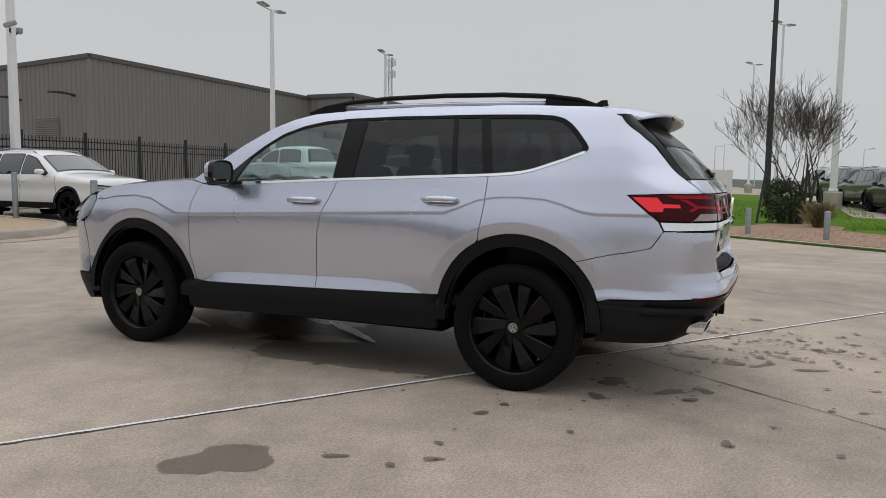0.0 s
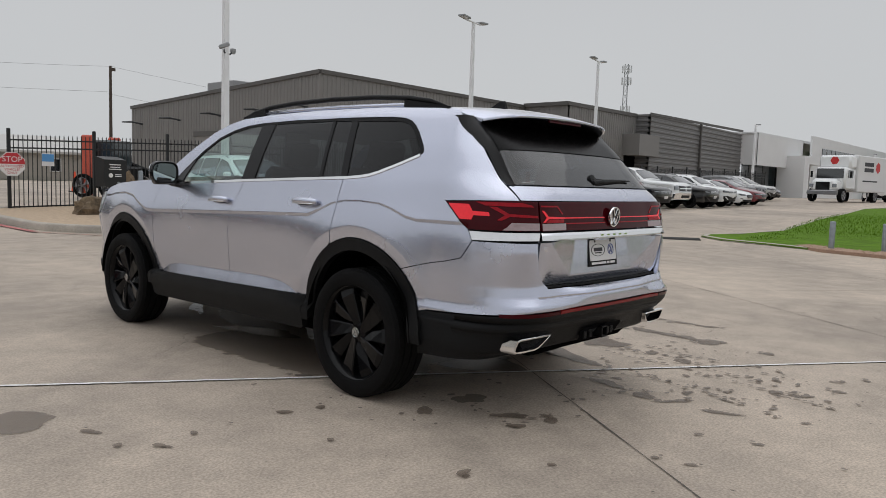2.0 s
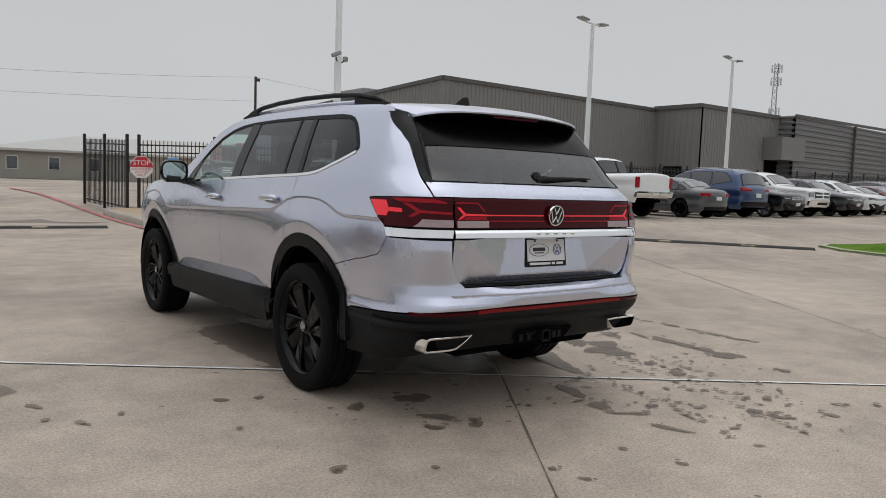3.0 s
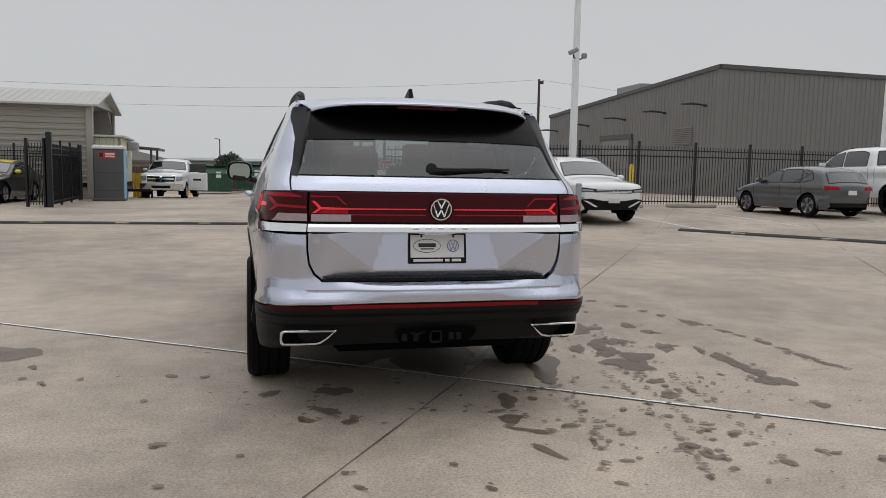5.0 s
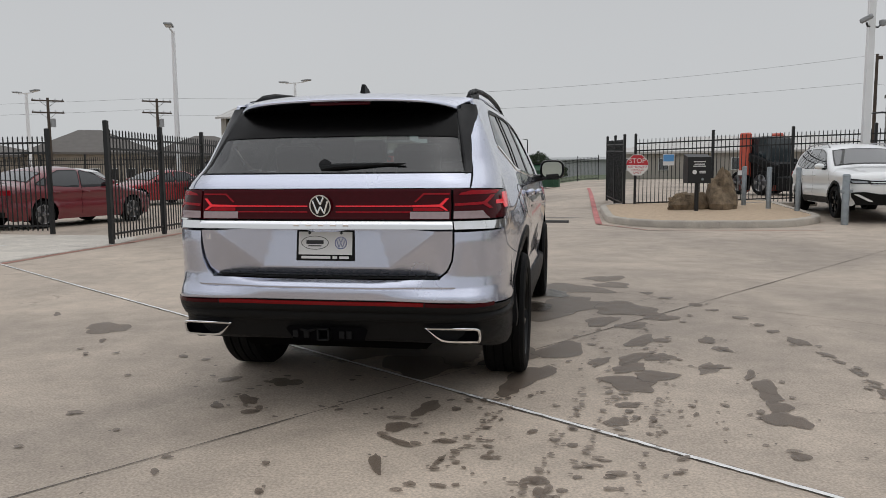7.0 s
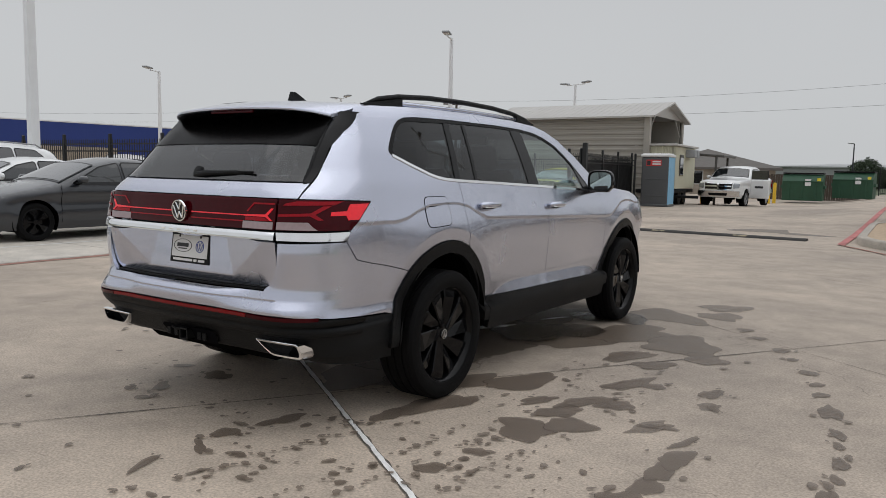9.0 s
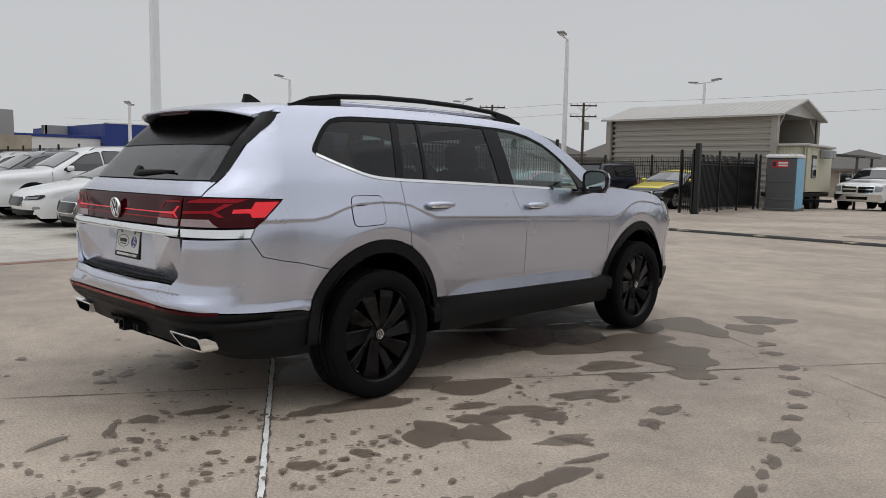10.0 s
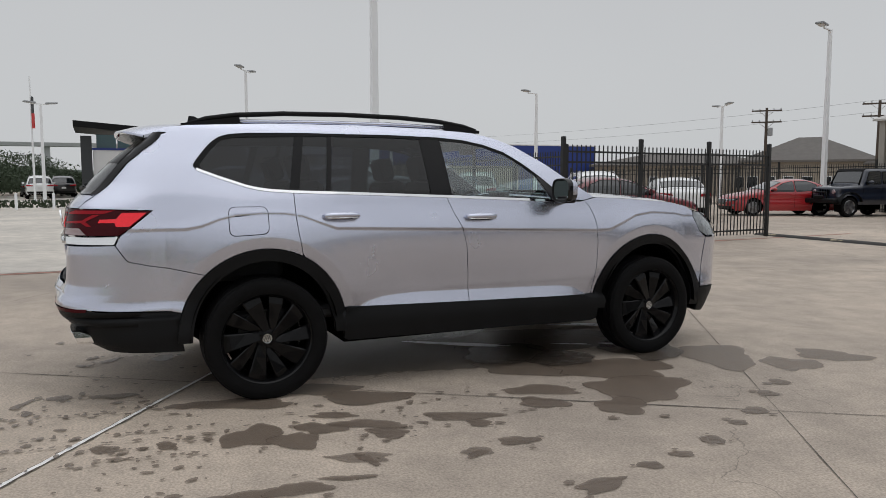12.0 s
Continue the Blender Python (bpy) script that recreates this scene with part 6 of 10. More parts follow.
for trail in TRAILS:
    for (ax, ay), (bx, by) in zip(trail, trail[1:]):
        length = math.hypot(bx - ax, by - ay)
        for k in range(int(length / 0.046)):
            if rnd.random() < 0.22:
                continue
            t, r = (k + rnd.uniform(0.1, 0.9)) * 0.046 / length, 0.009 + 0.013 * rnd.random() ** 1.5
            DRIPS.append((ax + (bx - ax) * t + rnd.gauss(0, 0.016), ay + (by - ay) * t + rnd.gauss(0, 0.016), r * rnd.uniform(1.0, 1.5), r, rnd.uniform(0, 180)))
DRIPS = [q for q in DRIPS if all(math.hypot(q[0] - p[0], q[1] - p[1]) > 0.9 * max(p[2], p[3]) for p in BIG if min(p[2], p[3]) > 0.05)]
wet_patch("water_drips", DRIPS, "wet", "scattered drip marks on the concrete", lift=0.0050)
PUDDLES = [(0.62, 0.55, 0.45, 0.38, 30), (0.85, 1.50, 0.30, 0.34, 50), (-0.32, 0.40, 0.14, 0.36, 20)]
wet_patch("puddles", PUDDLES, "puddle", "shallow puddles of rinse water under the car", lift=0.0085)
FOAM = [(0.08, 0.24, 0.42, 0.055, 56), (-0.13, 1.75, 0.28, 0.06, 60), (0.60, 1.40, 0.12, 0.025, 60), (0.47, 1.09, 0.15, 0.022, 60), (-0.23, 1.5, 0.16, 0.025, 60)]
wet_patch("foam_streaks", FOAM, "foam", "white streaks of dried soap foam under the car", lift=0.013)

# pale parking slab with its red edge line, stall lines
g = Shape()
outline = [(-6.95, -60), (-6.95, 6.2), (-7.3, 7.3), (-8.2, 7.75), (-70, 7.9), (-70, -60)]
xs = [-70 + 3.5 * k for k in range(18)] + [-8.2, -7.5, -6.95]
g.v = [(x, y, ground_z(x, y) + 0.003) for x, y in outline]
g.f = [tuple(range(6))]
slab = tagged(put("pavement", g, "pale_concrete", None, "pale concrete parking strip beside the lot", fix=False), "", "pavement", "", "structure")
for k in range(24):
    strip("slab_joint", (-7 - k * 3.7, -50), (-7 - k * 3.7, 7.6), 0.012, "joint", "", 0.005, parent=slab, n=20, seed=k)
for k in range(14):
    strip("slab_joint", (-6.97, 5.5 - k * 3.7), (-66, 5.5 - k * 3.7), 0.012, "joint", "", 0.005, parent=slab, n=20, seed=k)
strip("edge_line", (-6.84, -50), (-6.84, 6.4), 0.13, "red_line", "worn red edge line", 0.004, 0.2, n=120)
strip("edge_line", (-6.86, 6.3), (-7.3, 15), 0.13, "red_line", "worn red edge line", 0.004, 0.2, n=40)
for k in range(9):
    strip("stall_line", (-8.85 - 2.85 * k, 0.2), (-8.85 - 2.85 * k, 5.6), 0.10, "paint_line", "worn white stall line", 0.0065, 0.1, parent=slab, n=30, seed=k)
for k in range(11):
    strip("stall_line", (9.6 + 2.75 * k, 9.6), (9.6 + 2.75 * k, 14.9), 0.10, "paint_line", "worn white stall line", 0.004, 0.1, n=30, seed=k)


# ---- speed bumps, kerbs, islands ----
def speed_bump(a, b, label):
    a, b = Vector(a), Vector(b)
    t = (b - a).normalized()
    side = Vector((-t.y, t.x))
    n = int((b - a).length / 0.9)
    top = thing("speed_bump", label, "speed bump", group="speed bumps")
    for k in range(n):
        g = Shape()
        for e in (0.004, 0.996):
            p = a + (b - a) * (k + e) / n
            for s, h in ((-0.17, 0.0), (-0.13, 0.03), (-0.06, 0.05), (0.06, 0.05), (0.13, 0.03), (0.17, 0.0)):
                q = p + side * s
                g.v.append((q.x, q.y, ground_z(q.x, q.y) + h))
        g.f = [(i, i + 1, i + 7, i + 6) for i in range(5)] + [(0, 1, 2, 3, 4, 5), (11, 10, 9, 8, 7, 6)]
        seg = put("segment", g, "bump_rubber", top)
        if k % 2:
            for sgn in (-1, 1):
                m = Shape()
                for e in (0.30, 0.62):
                    p = a + (b - a) * (k + e) / n
                    for s, h in ((0.145, 0.022), (0.085, 0.046)):
                        q = p + side * s * sgn
                        m.v.append((q.x, q.y, ground_z(q.x, q.y) + h))
                m.f = [(0, 1, 3, 2)]
                put("pale_strip", m, "bump_pale", seg, "worn pale reflective strip")


speed_bump((1.1, 12.25), (-8.1, 12.65), "low black and yellow rubber speed bump across the driveway")
speed_bump((8.95, 9.6), (14.3, 3.05), "low black rubber speed bump on the concrete")


def raised(name, outline, height, mat, label, category, kind="structure", parent=None):
    """A flat piece of ground with an edge, following the lot's slope."""
    n = len(outline)
    g = Shape()
    g.v = [(x, y, ground_z(x, y) - 0.02) for x, y in outline] + [(x, y, ground_z(x, y) + height) for x, y in outline]
    pts = [Vector(p) for p in outline]
    vs, _, fs, *_ = delaunay_2d_cdt(pts, [(k, (k + 1) % n) for k in range(n)], [], 1, 1e-6)
    k = len(g.v)
    g.v += [(v.x, v.y, ground_z(v.x, v.y) + height) for v in vs]
    g.f = [(i, (i + 1) % n, n + (i + 1) % n, n + i) for i in range(n)] + [tuple(k + i for i in f) for f in fs]
    return tagged(put(name, g, mat, parent, label, fix=True), "", category, "", kind)


def kerb_run(outline, width, height, mat, label):
    g = Shape()
    n = len(outline)
    inner = shrunk(outline, width)
    if len(inner) != n:
        return
    p = np.array(outline)
    if 0.5 * (p[:, 0] * np.roll(p[:, 1], -1) - np.roll(p[:, 0], -1) * p[:, 1]).sum() < 0:
        outline = outline[::-1]
    mid = shrunk(outline, 0.03)
    rows = [[(x, y, ground_z(x, y) - 0.02) for x, y in outline], [(x, y, ground_z(x, y) + height - 0.03) for x, y in outline], [(x, y, ground_z(x, y) + height) for x, y in mid], [(x, y, ground_z(x, y) + height) for x, y in inner], [(x, y, ground_z(x, y)) for x, y in inner]]
    g.v = [q for r in rows for q in r]
    g.f = [(r * n + i, r * n + (i + 1) % n, (r + 1) * n + (i + 1) % n, (r + 1) * n + i) for r in range(4) for i in range(n)]
    return tagged(put("kerb", g, mat, None, label, smooth=50), "", "kerb", "", "structure")


ISLAND = rounded([(1.95, 17.1), (2.0, 12.0), (2.9, 10.55), (5.6, 10.5), (6.75, 11.6), (6.75, 13.0), (6.75, 17.1)], 0.8, 6)
kerb_run(ISLAND, 0.18, 0.16, "kerb", "rounded concrete kerb of the gate island")
raised("island_bed", shrunk(ISLAND, 0.16), 0.145, "decomposed", "tan decomposed granite bed inside the kerb", "ground")
strip("edge_line", (1.90, 34.0), (1.80, 11.6), 0.15, "fire_red", "worn red fire-lane line", 0.020, 0.04, n=90)
strip("edge_line", (1.80, 11.6), (2.75, 9.95), 0.07, "red_line", "worn red edge line", 0.012, 0.05, n=20)
strip("edge_line", (2.75, 9.95), (6.2, 9.9), 0.07, "red_line", "worn red edge line", 0.012, 0.05, n=30)
LAWN = [(14.6, 2.6), (15.0, 3.3), (15.6, 3.45), (16.6, 3.0), (18.7, 2.6), (25, 3.4), (33, 4.6), (42, 5.9), (48, 5.0), (52, -2), (30, -5.2), (24, -5.4), (22, -9), (20, -30), (11.5, -20), (9.8, -6.0), (11.0, -4.6), (12.2, -3.1), (13.4, -1.6), (14.2, 0.2), (14.55, 1.4)]
raised("lawn", LAWN, 0.05, "grass", "short green lawn beside the drive", "lawn")
kerb_run(LAWN, 0.14, 0.06, "kerb", "flush concrete edging of the lawn")
GRAVEL = [(14.0, 0.2), (14.7, 0.9), (16.2, 0.3), (17.6, -0.6), (19.2, -1.9), (20.2, -3.4), (18.2, -4.6), (16.4, -4.4), (15.2, -5.2), (14.4, -7.5), (12, -9.5), (10.2, -6.2), (11.0, -4.85), (12.2, -3.3), (13.4, -1.75)]
raised("gravel_bed", GRAVEL, 0.07, "gravel", "pinkish gravel bed under the shrubs", "ground")
g = Shape()
rnd = random.Random(8)
pp = [p for p in ((rnd.uniform(10.5, 20), rnd.uniform(-8, 1)) for _ in range(6000)) if inside(np.array([p]), GRAVEL)[0]][:2600]
for x, y in pp:
    s = rnd.uniform(0.012, 0.035)
    a = rnd.uniform(0, 3)
    z = ground_z(x, y) + 0.07
    c, d = math.cos(a) * s, math.sin(a) * s
    g.add([(x + c, y + d, z), (x - d, y + c, z), (x - c, y - d, z), (x + d, y - c, z), (x, y, z + s * 0.8)], [(0, 1, 4), (1, 2, 4), (2, 3, 4), (3, 0, 4)])
tagged(put("gravel_stones", g, "gravel", None, "loose pinkish gravel stones", fix=False), "", "gravel", "", "stuff")
g = Shape()
rnd = random.Random(9)
count = 0
while count < 22000:
    x, y = rnd.uniform(13.8, 34), rnd.uniform(-6, 5)
    if rnd.random() > 1.25 - (x - 13) / 18:
        continue
    count += 1
    if not (14.4 + (2.4 - y) * 0.35 * (y < 1.4) < x and y < 2.4 + max(0, x - 18) * 0.15 and not (x < 20.3 and y < 0.3 - (x - 16.2) * 0.95 + 0.9 and y > -4.6)):
        continue
    z = ground_z(x, y) + 0.05
    h, a = rnd.uniform(0.03, 0.075), rnd.uniform(0, 6.28)
    w = 0.010
    g.add([(x - w * math.sin(a), y + w * math.cos(a), z), (x + w * math.sin(a), y - w * math.cos(a), z), (x + h * 0.4 * math.cos(a), y + h * 0.4 * math.sin(a), z + h)], [(0, 1, 2)])
tagged(put("grass_blades", g, "blade", None, "blades of short green grass", fix=False), "", "grass", "", "stuff")


# ---- fences and gates ----
def bar_mesh(name, s, tip_h=0.0):
    g = Shape()
    g.box((0, 0, s[2] / 2), s)
    if tip_h:
        k = len(g.v)
        h = s[0] / 2
        g.add([(-h, -h, s[2]), (h, -h, s[2]), (h, h, s[2]), (-h, h, s[2]), (0, 0, s[2] + tip_h)], [(0, 1, 4), (1, 2, 4), (2, 3, 4), (3, 0, 4)])
    me = bpy.data.meshes.new(name)
    me.from_pydata(g.v, [], g.f)
    me.materials.append(M["fence"])
    return me


PICKET, POST = bar_mesh("picket", (0.019, 0.019, 1.98), 0.03), bar_mesh("post", (0.075, 0.075, 2.22), 0.015)
BIG_POST = bar_mesh("gate_post", (0.16, 0.16, 2.42), 0.02)


def fence(a, b, label, spacing=2.44, single=300, sheet=False, name="fence", big=()):
    """A run of spear-top steel pickets on three rails between posts."""
    a, b = Vector(a), Vector(b)
    L = (b - a).length
    turn = math.degrees(math.atan2(b.y - a.y, b.x - a.x))
    top = thing(name, label, "gate" if "gate" in name else "fence")
    n = max(1, round(L / spacing))
    for k in range(n + 1):
        p = a + (b - a) * k / n
        ob = new("post", BIG_POST if k in big else POST)
        ob.parent, ob.matrix_basis = top, on_ground(p.x, p.y, turn)
    rest = Shape()
    cnt = 0
    per = round(L / n / 0.118)
    for k in range(n):
        for i in range(1, per):
            p = a + (b - a) * (k + i / per) / n
            z = ground_z(p.x, p.y) + 0.07
            cnt += 1
            if cnt <= single:
                ob = new("picket", PICKET)
                ob.parent, ob.matrix_basis = top, pose(p.x, p.y, z, 0, 0, turn)
            else:
                rest.box((0, 0, 1.0), (0.019, 0.019, 2.0), 0, pose(p.x, p.y, z, 0, 0, turn))
        p, q = a + (b - a) * k / n, a + (b - a) * (k + 1) / n
        for h in (0.17, 1.72, 1.93):
            g = Shape()
            g.add([(r.x + dx, r.y + dy, ground_z(r.x, r.y) + h + dz) for r in (p, q) for dx, dy, dz in ((-0.016, -0.016, -0.019), (0.016, 0.016, -0.019), (0.016, 0.016, 0.019), (-0.016, -0.016, 0.019))], [(0, 1, 5, 4), (1, 2, 6, 5), (2, 3, 7, 6), (3, 0, 4, 7)])
            put("rail", g, "fence", top)
        if sheet:
            g = Shape()
            m = (p + q) / 2
            g.box((0, 0.03, 1.0), ((q - p).length - 0.10, 0.006, 1.62), 0, on_ground(m.x, m.y, turn))
            put("gate_sheet", g, "mesh_black", top)
    if rest.v:
        tagged(put("pickets", rest, "fence", top, fix=False), kind="stuff")
    return top


fence((-7.06, 6.07), (-7.61, 12.35), "black steel picket fence at the drive, on concrete", 2.1)
fence((-9.69, 7.93), (-62, 8.6), "black steel picket fence behind the parked cars")
fence((-7.35, 20.3), (-7.75, 26.4), "open black steel gate leaf with dark sheeting", 2.1, sheet=True, name="gate_leaf", big=(0,))
fence((-8.1, 20.6), (-7.5, 20.3), "short black steel fence beside the gate post", 0.6)
fence((-7.8, 27.0), (-42, 27.0), "black steel picket fence in front of the metal shed")
fence((2.68, 16.85), (2.33, 20.6), "open black steel picket gate leaf", 1.6, name="gate_leaf")
fence((3.0, 16.85), (60.2, 17.6), "black steel picket fence along the parking stalls", 2.2)
fence((-0.4, 62.0), (3.2, 62.0), "black steel picket fence beside the dumpsters", 1.8)


# ---- buildings ----
def wall_sheet(a, b, z0, za, zb, mat, rib, horizontal=False, depth=0.04, parent=None, name="wall"):
    """A ribbed metal wall between two places whose top runs from za to zb; its outside is to the right of a to b."""
    a, b = Vector(a), Vector(b)
    L = (b - a).length
    t = (b - a) / L
    out = Vector((t.y, -t.x))
    g = Shape()
    if not horizontal:
        n = int(L / rib)
        row = []
        for k in range(n):
            for f, d in ((0.0, 0), (0.62, 0), (0.72, depth), (0.90, depth)):
                row.append(((k + f) / n, d))
        row.append((1.0, 0))
        for s, d in row:
            p = a + (b - a) * s + out * d
            g.v += [(p.x, p.y, z0), (p.x, p.y, za + (zb - za) * s)]
        g.f = [(2 * k, 2 * k + 2, 2 * k + 3, 2 * k + 1) for k in range(len(row) - 1)]
    else:
        n = int((max(za, zb) - z0) / rib)
        row = []
        for k in range(n):
            for f, d in ((0.0, 0), (0.45, 0), (0.6, depth), (0.9, depth)):
                row.append(((k + f) / n, d))
        row.append((1.0, 0))
        for s, d in row:
            p, q = a + out * d, b + out * d
            g.v += [(p.x, p.y, z0 + (za - z0) * s), (q.x, q.y, z0 + (zb - z0) * s)]
        g.f = [(2 * k, 2 * k + 1, 2 * k + 3, 2 * k + 2) for k in range(len(row) - 1)]
    inner = -out * 0.2
    k = len(g.v)
    g.v += [(a.x + inner.x, a.y + inner.y, z0), (b.x + inner.x, b.y + inner.y, z0), (b.x + inner.x, b.y + inner.y, zb), (a.x + inner.x, a.y + inner.y, za), (a.x, a.y, z0), (b.x, b.y, z0), (b.x, b.y, zb), (a.x, a.y, za)]
    g.f += [(k + 1, k, k + 3, k + 2), (k + 3, k + 7, k + 6, k + 2), (k, k + 4, k + 7, k + 3), (k + 5, k + 1, k + 2, k + 6)]
    return put(name, g, mat, parent, fix=False)


def box_part(name, a, b, z0, z1, out0, out1, mat, parent, label="", bevel=0.01):
    """A board on a wall's face between two places, from out0 to out1 off the face."""
    a, b = Vector(a), Vector(b)
    t = (b - a).normalized()
    o = Vector((t.y, -t.x))
    m = (a + b) / 2 + o * (out0 + out1) / 2
    g = Shape()
    g.box((0, 0, (z0 + z1) / 2), ((b - a).length, abs(out1 - out0), z1 - z0), bevel, pose(m.x, m.y, 0, 0, 0, math.degrees(math.atan2(t.y, t.x))))
    return put(name, g, mat, parent, label)


def along(a, b, d0, d1):
    a, b = Vector(a), Vector(b)
    t = (b - a).normalized()
    return tuple(a + t * d0), tuple(a + t * d1)


shop = thing("workshop_building", "taupe ribbed-metal workshop with a sloping roofline and loading doors", "building")
A, B, C = (23.3, 53.4), (24.7, 31.6), (45.4, 31.6)
wall_sheet(A, B, 0.2, 6.4, 7.75, "clad_taupe", 0.33, parent=shop)
wall_sheet(B, C, 0.2, 7.75, 7.6, "clad_taupe", 0.33, parent=shop)
g = Shape()
for p, q, za, zb in ((A, B, 6.4, 7.75), (B, C, 7.75, 7.6)):
    pv, qv = Vector(p), Vector(q)
    t = (qv - pv).normalized()
    o = Vector((t.y, -t.x)) * 0.12
    i = -o * 0.5
    g.add([(v.x + e.x, v.y + e.y, z + dz) for v, z in ((pv, za), (qv, zb)) for e, dz in ((o, -0.16), (o, 0.08), (i, 0.08), (i, -0.16))], [(0, 4, 5, 1), (1, 5, 6, 2), (3, 7, 4, 0), (0, 1, 2, 3), (7, 6, 5, 4), (2, 6, 7, 3)])
put("roof_trim", g, "clad_trim", shop)
g = Shape()
g.add([(23.3, 53.4, 6.4), (24.7, 31.6, 7.75), (60, 31.6, 7.6), (60, 60, 6.4)], [(0, 1, 2, 3)])
put("roof", g, "clad_trim", shop)


def on_a(d0, d1):
    return along(B, A, d0, d1)[::-1]


def shed_door(d0, d1, z1, frame):
    p, q = on_a(d0, d1)
    d = box_part("loading_door", p, q, 0.25, z1, 0.02, 0.06, "clad_door", shop, "taupe sectional loading door")
    pv, qv = Vector(p), Vector(q)
    for k in range(6):
        z = 0.35 + (z1 - 0.35) * (k + 1) / 7
        box_part("door_rib", p, q, z - 0.012, z + 0.012, 0.055, 0.075, "clad_trim", d)
    if frame:
        box_part("door_hood", *on_a(d0 - 0.3, d1 + 0.3), z1, z1 + 0.35, -0.05, 0.12, "clad_trim", shop)
        box_part("door_jamb", *on_a(d0 - 0.4, d0), 0.2, z1, 0.0, 0.12, "clad_trim", shop)


shed_door(9.2, 12.9, 4.0, True)
shed_door(16.6, 18.2, 3.7, False)
p, q = on_a(2.3, 4.0)
vent = box_part("wall_vent", p, q, 3.35, 4.45, 0.02, 0.08, "clad_door", shop, "pale louvred wall vent")
for k in range(9):
    box_part("louvre", p, q, 3.42 + k * 0.115, 3.46 + k * 0.115, 0.075, 0.105, "clad_trim", vent)
for d, z in ((1.1, 5.6), (5.1, 5.45), (9.9, 5.35), (15.0, 5.2), (20.2, 5.05)):
    p = Vector(along(B, A, d, d + 0.1)[0])
    g = Shape()
    g.box((p.x - 0.14, p.y, z), (0.25, 0.14, 0.12), 0.02)
    g.tube([(p.x - 0.2, p.y, z + 0.03), (p.x - 0.9, p.y + 0.1, z + 0.10), (p.x - 1.55, p.y + 0.2, z + 0.05)], [0.05, 0.07, 0.05], 6)
    put("wall_lamp", g, "pole_dark", shop, "dark wall lamp on a long arm")
g = Shape()
g.box((27.5, 45, 7.6), (3.0, 3.6, 1.1), 0.05)
put("roof_unit", g, "grey_facade", shop, "grey roof air unit")

annex = thing("annex_building", "taupe ribbed-metal annex joining the workshop", "building")
wall_sheet((45.4, 31.6), (45.4, 27.5), 0.3, 7.7, 7.7, "clad_taupe", 0.5, parent=annex, depth=0.02)
wall_sheet((45.4, 27.5), (56.2, 27.5), 0.3, 7.7, 7.62, "clad_taupe", 0.33, parent=annex)
box_part("roof_trim", (45.3, 31.6), (45.3, 27.4), 7.5, 7.8, 0, 0.12, "clad_trim", annex)
box_part("roof_trim", (45.3, 27.5), (56.2, 27.5), 7.5, 7.8, 0, 0.12, "clad_trim", annex)
box_part("door", (45.4, 30.6), (45.4, 28.9), 0.4, 3.2, 0.02, 0.06, "seam", annex, "dark doorway")
box_part("canopy", (54.0, 27.5), (57.6, 27.5), 4.1, 5.9, 0.0, 1.6, "clad_taupe", annex, "boxy metal door canopy")
box_part("doorway", (54.3, 27.5), (57.0, 27.5), 0.5, 4.1, 0.01, 0.05, "seam", annex, "dark doorway under the canopy")

ribbed = thing("ribbed_building", "grey building clad in horizontal ribbed metal", "building")
wall_sheet((56.2, 27.5), (56.2, 26.2), 0.4, 7.75, 7.75, "clad_grey", 0.42, True, 0.09, ribbed)
wall_sheet((56.2, 26.2), (77.0, 26.2), 0.4, 7.75, 7.45, "clad_grey", 0.42, True, 0.09, ribbed)
box_part("roof_trim", (56.1, 26.2), (77, 26.2), 7.62, 7.85, 0.05, 0.16, "clad_trim", ribbed)
box_part("downpipe", (66.3, 26.2), (66.5, 26.2), 0.5, 7.6, 0.05, 0.25, "clad_trim", ribbed)

show = thing("showroom", "white panelled car showroom with dark glass front", "building")
wall_sheet((77, 24.5), (92, 24.5), 4.2, 7.5, 7.4, "stucco", 4.0, depth=0.01, parent=show)
wall_sheet((77, 26.2), (77, 24.5), 4.2, 7.5, 7.5, "stucco", 4.0, depth=0.01, parent=show)
box_part("shopfront", (77, 26.0), (95, 26.0), 0.6, 4.3, 0, 0.05, "shop_glass", show, "dark glazed shopfront")
for x in (79.0, 83.2, 87.4, 91.6):
    box_part("mullion", (x, 26.0), (x + 0.2, 26.0), 0.6, 4.3, 0.05, 0.12, "clad_trim", show)
box_part("portal", (86.5, 22.5), (88.2, 22.5), 0.6, 5.6, -3.0, 0.0, "stucco", show, "white portal frame")
box_part("portal_beam", (88.2, 22.5), (92.5, 22.5), 4.7, 5.6, -3.0, 0.0, "stucco", show)
wall_sheet((92, 23.5), (130, 23.5), 0.6, 8.2, 8.0, "stucco", 6.0, depth=0.01, parent=show)
for k in range(17):
    box_part("window", (96 + k * 1.9, 23.5), (97.6 + k * 1.9, 23.5), 2.4, 6.9, 0.02, 0.08, "shop_glass", show, "tall dark showroom window") if k != 8 else None
g = Shape()
g.box((104, 36, 7.6), (52, 22, 0.3))
put("roof", g, "stucco", show)

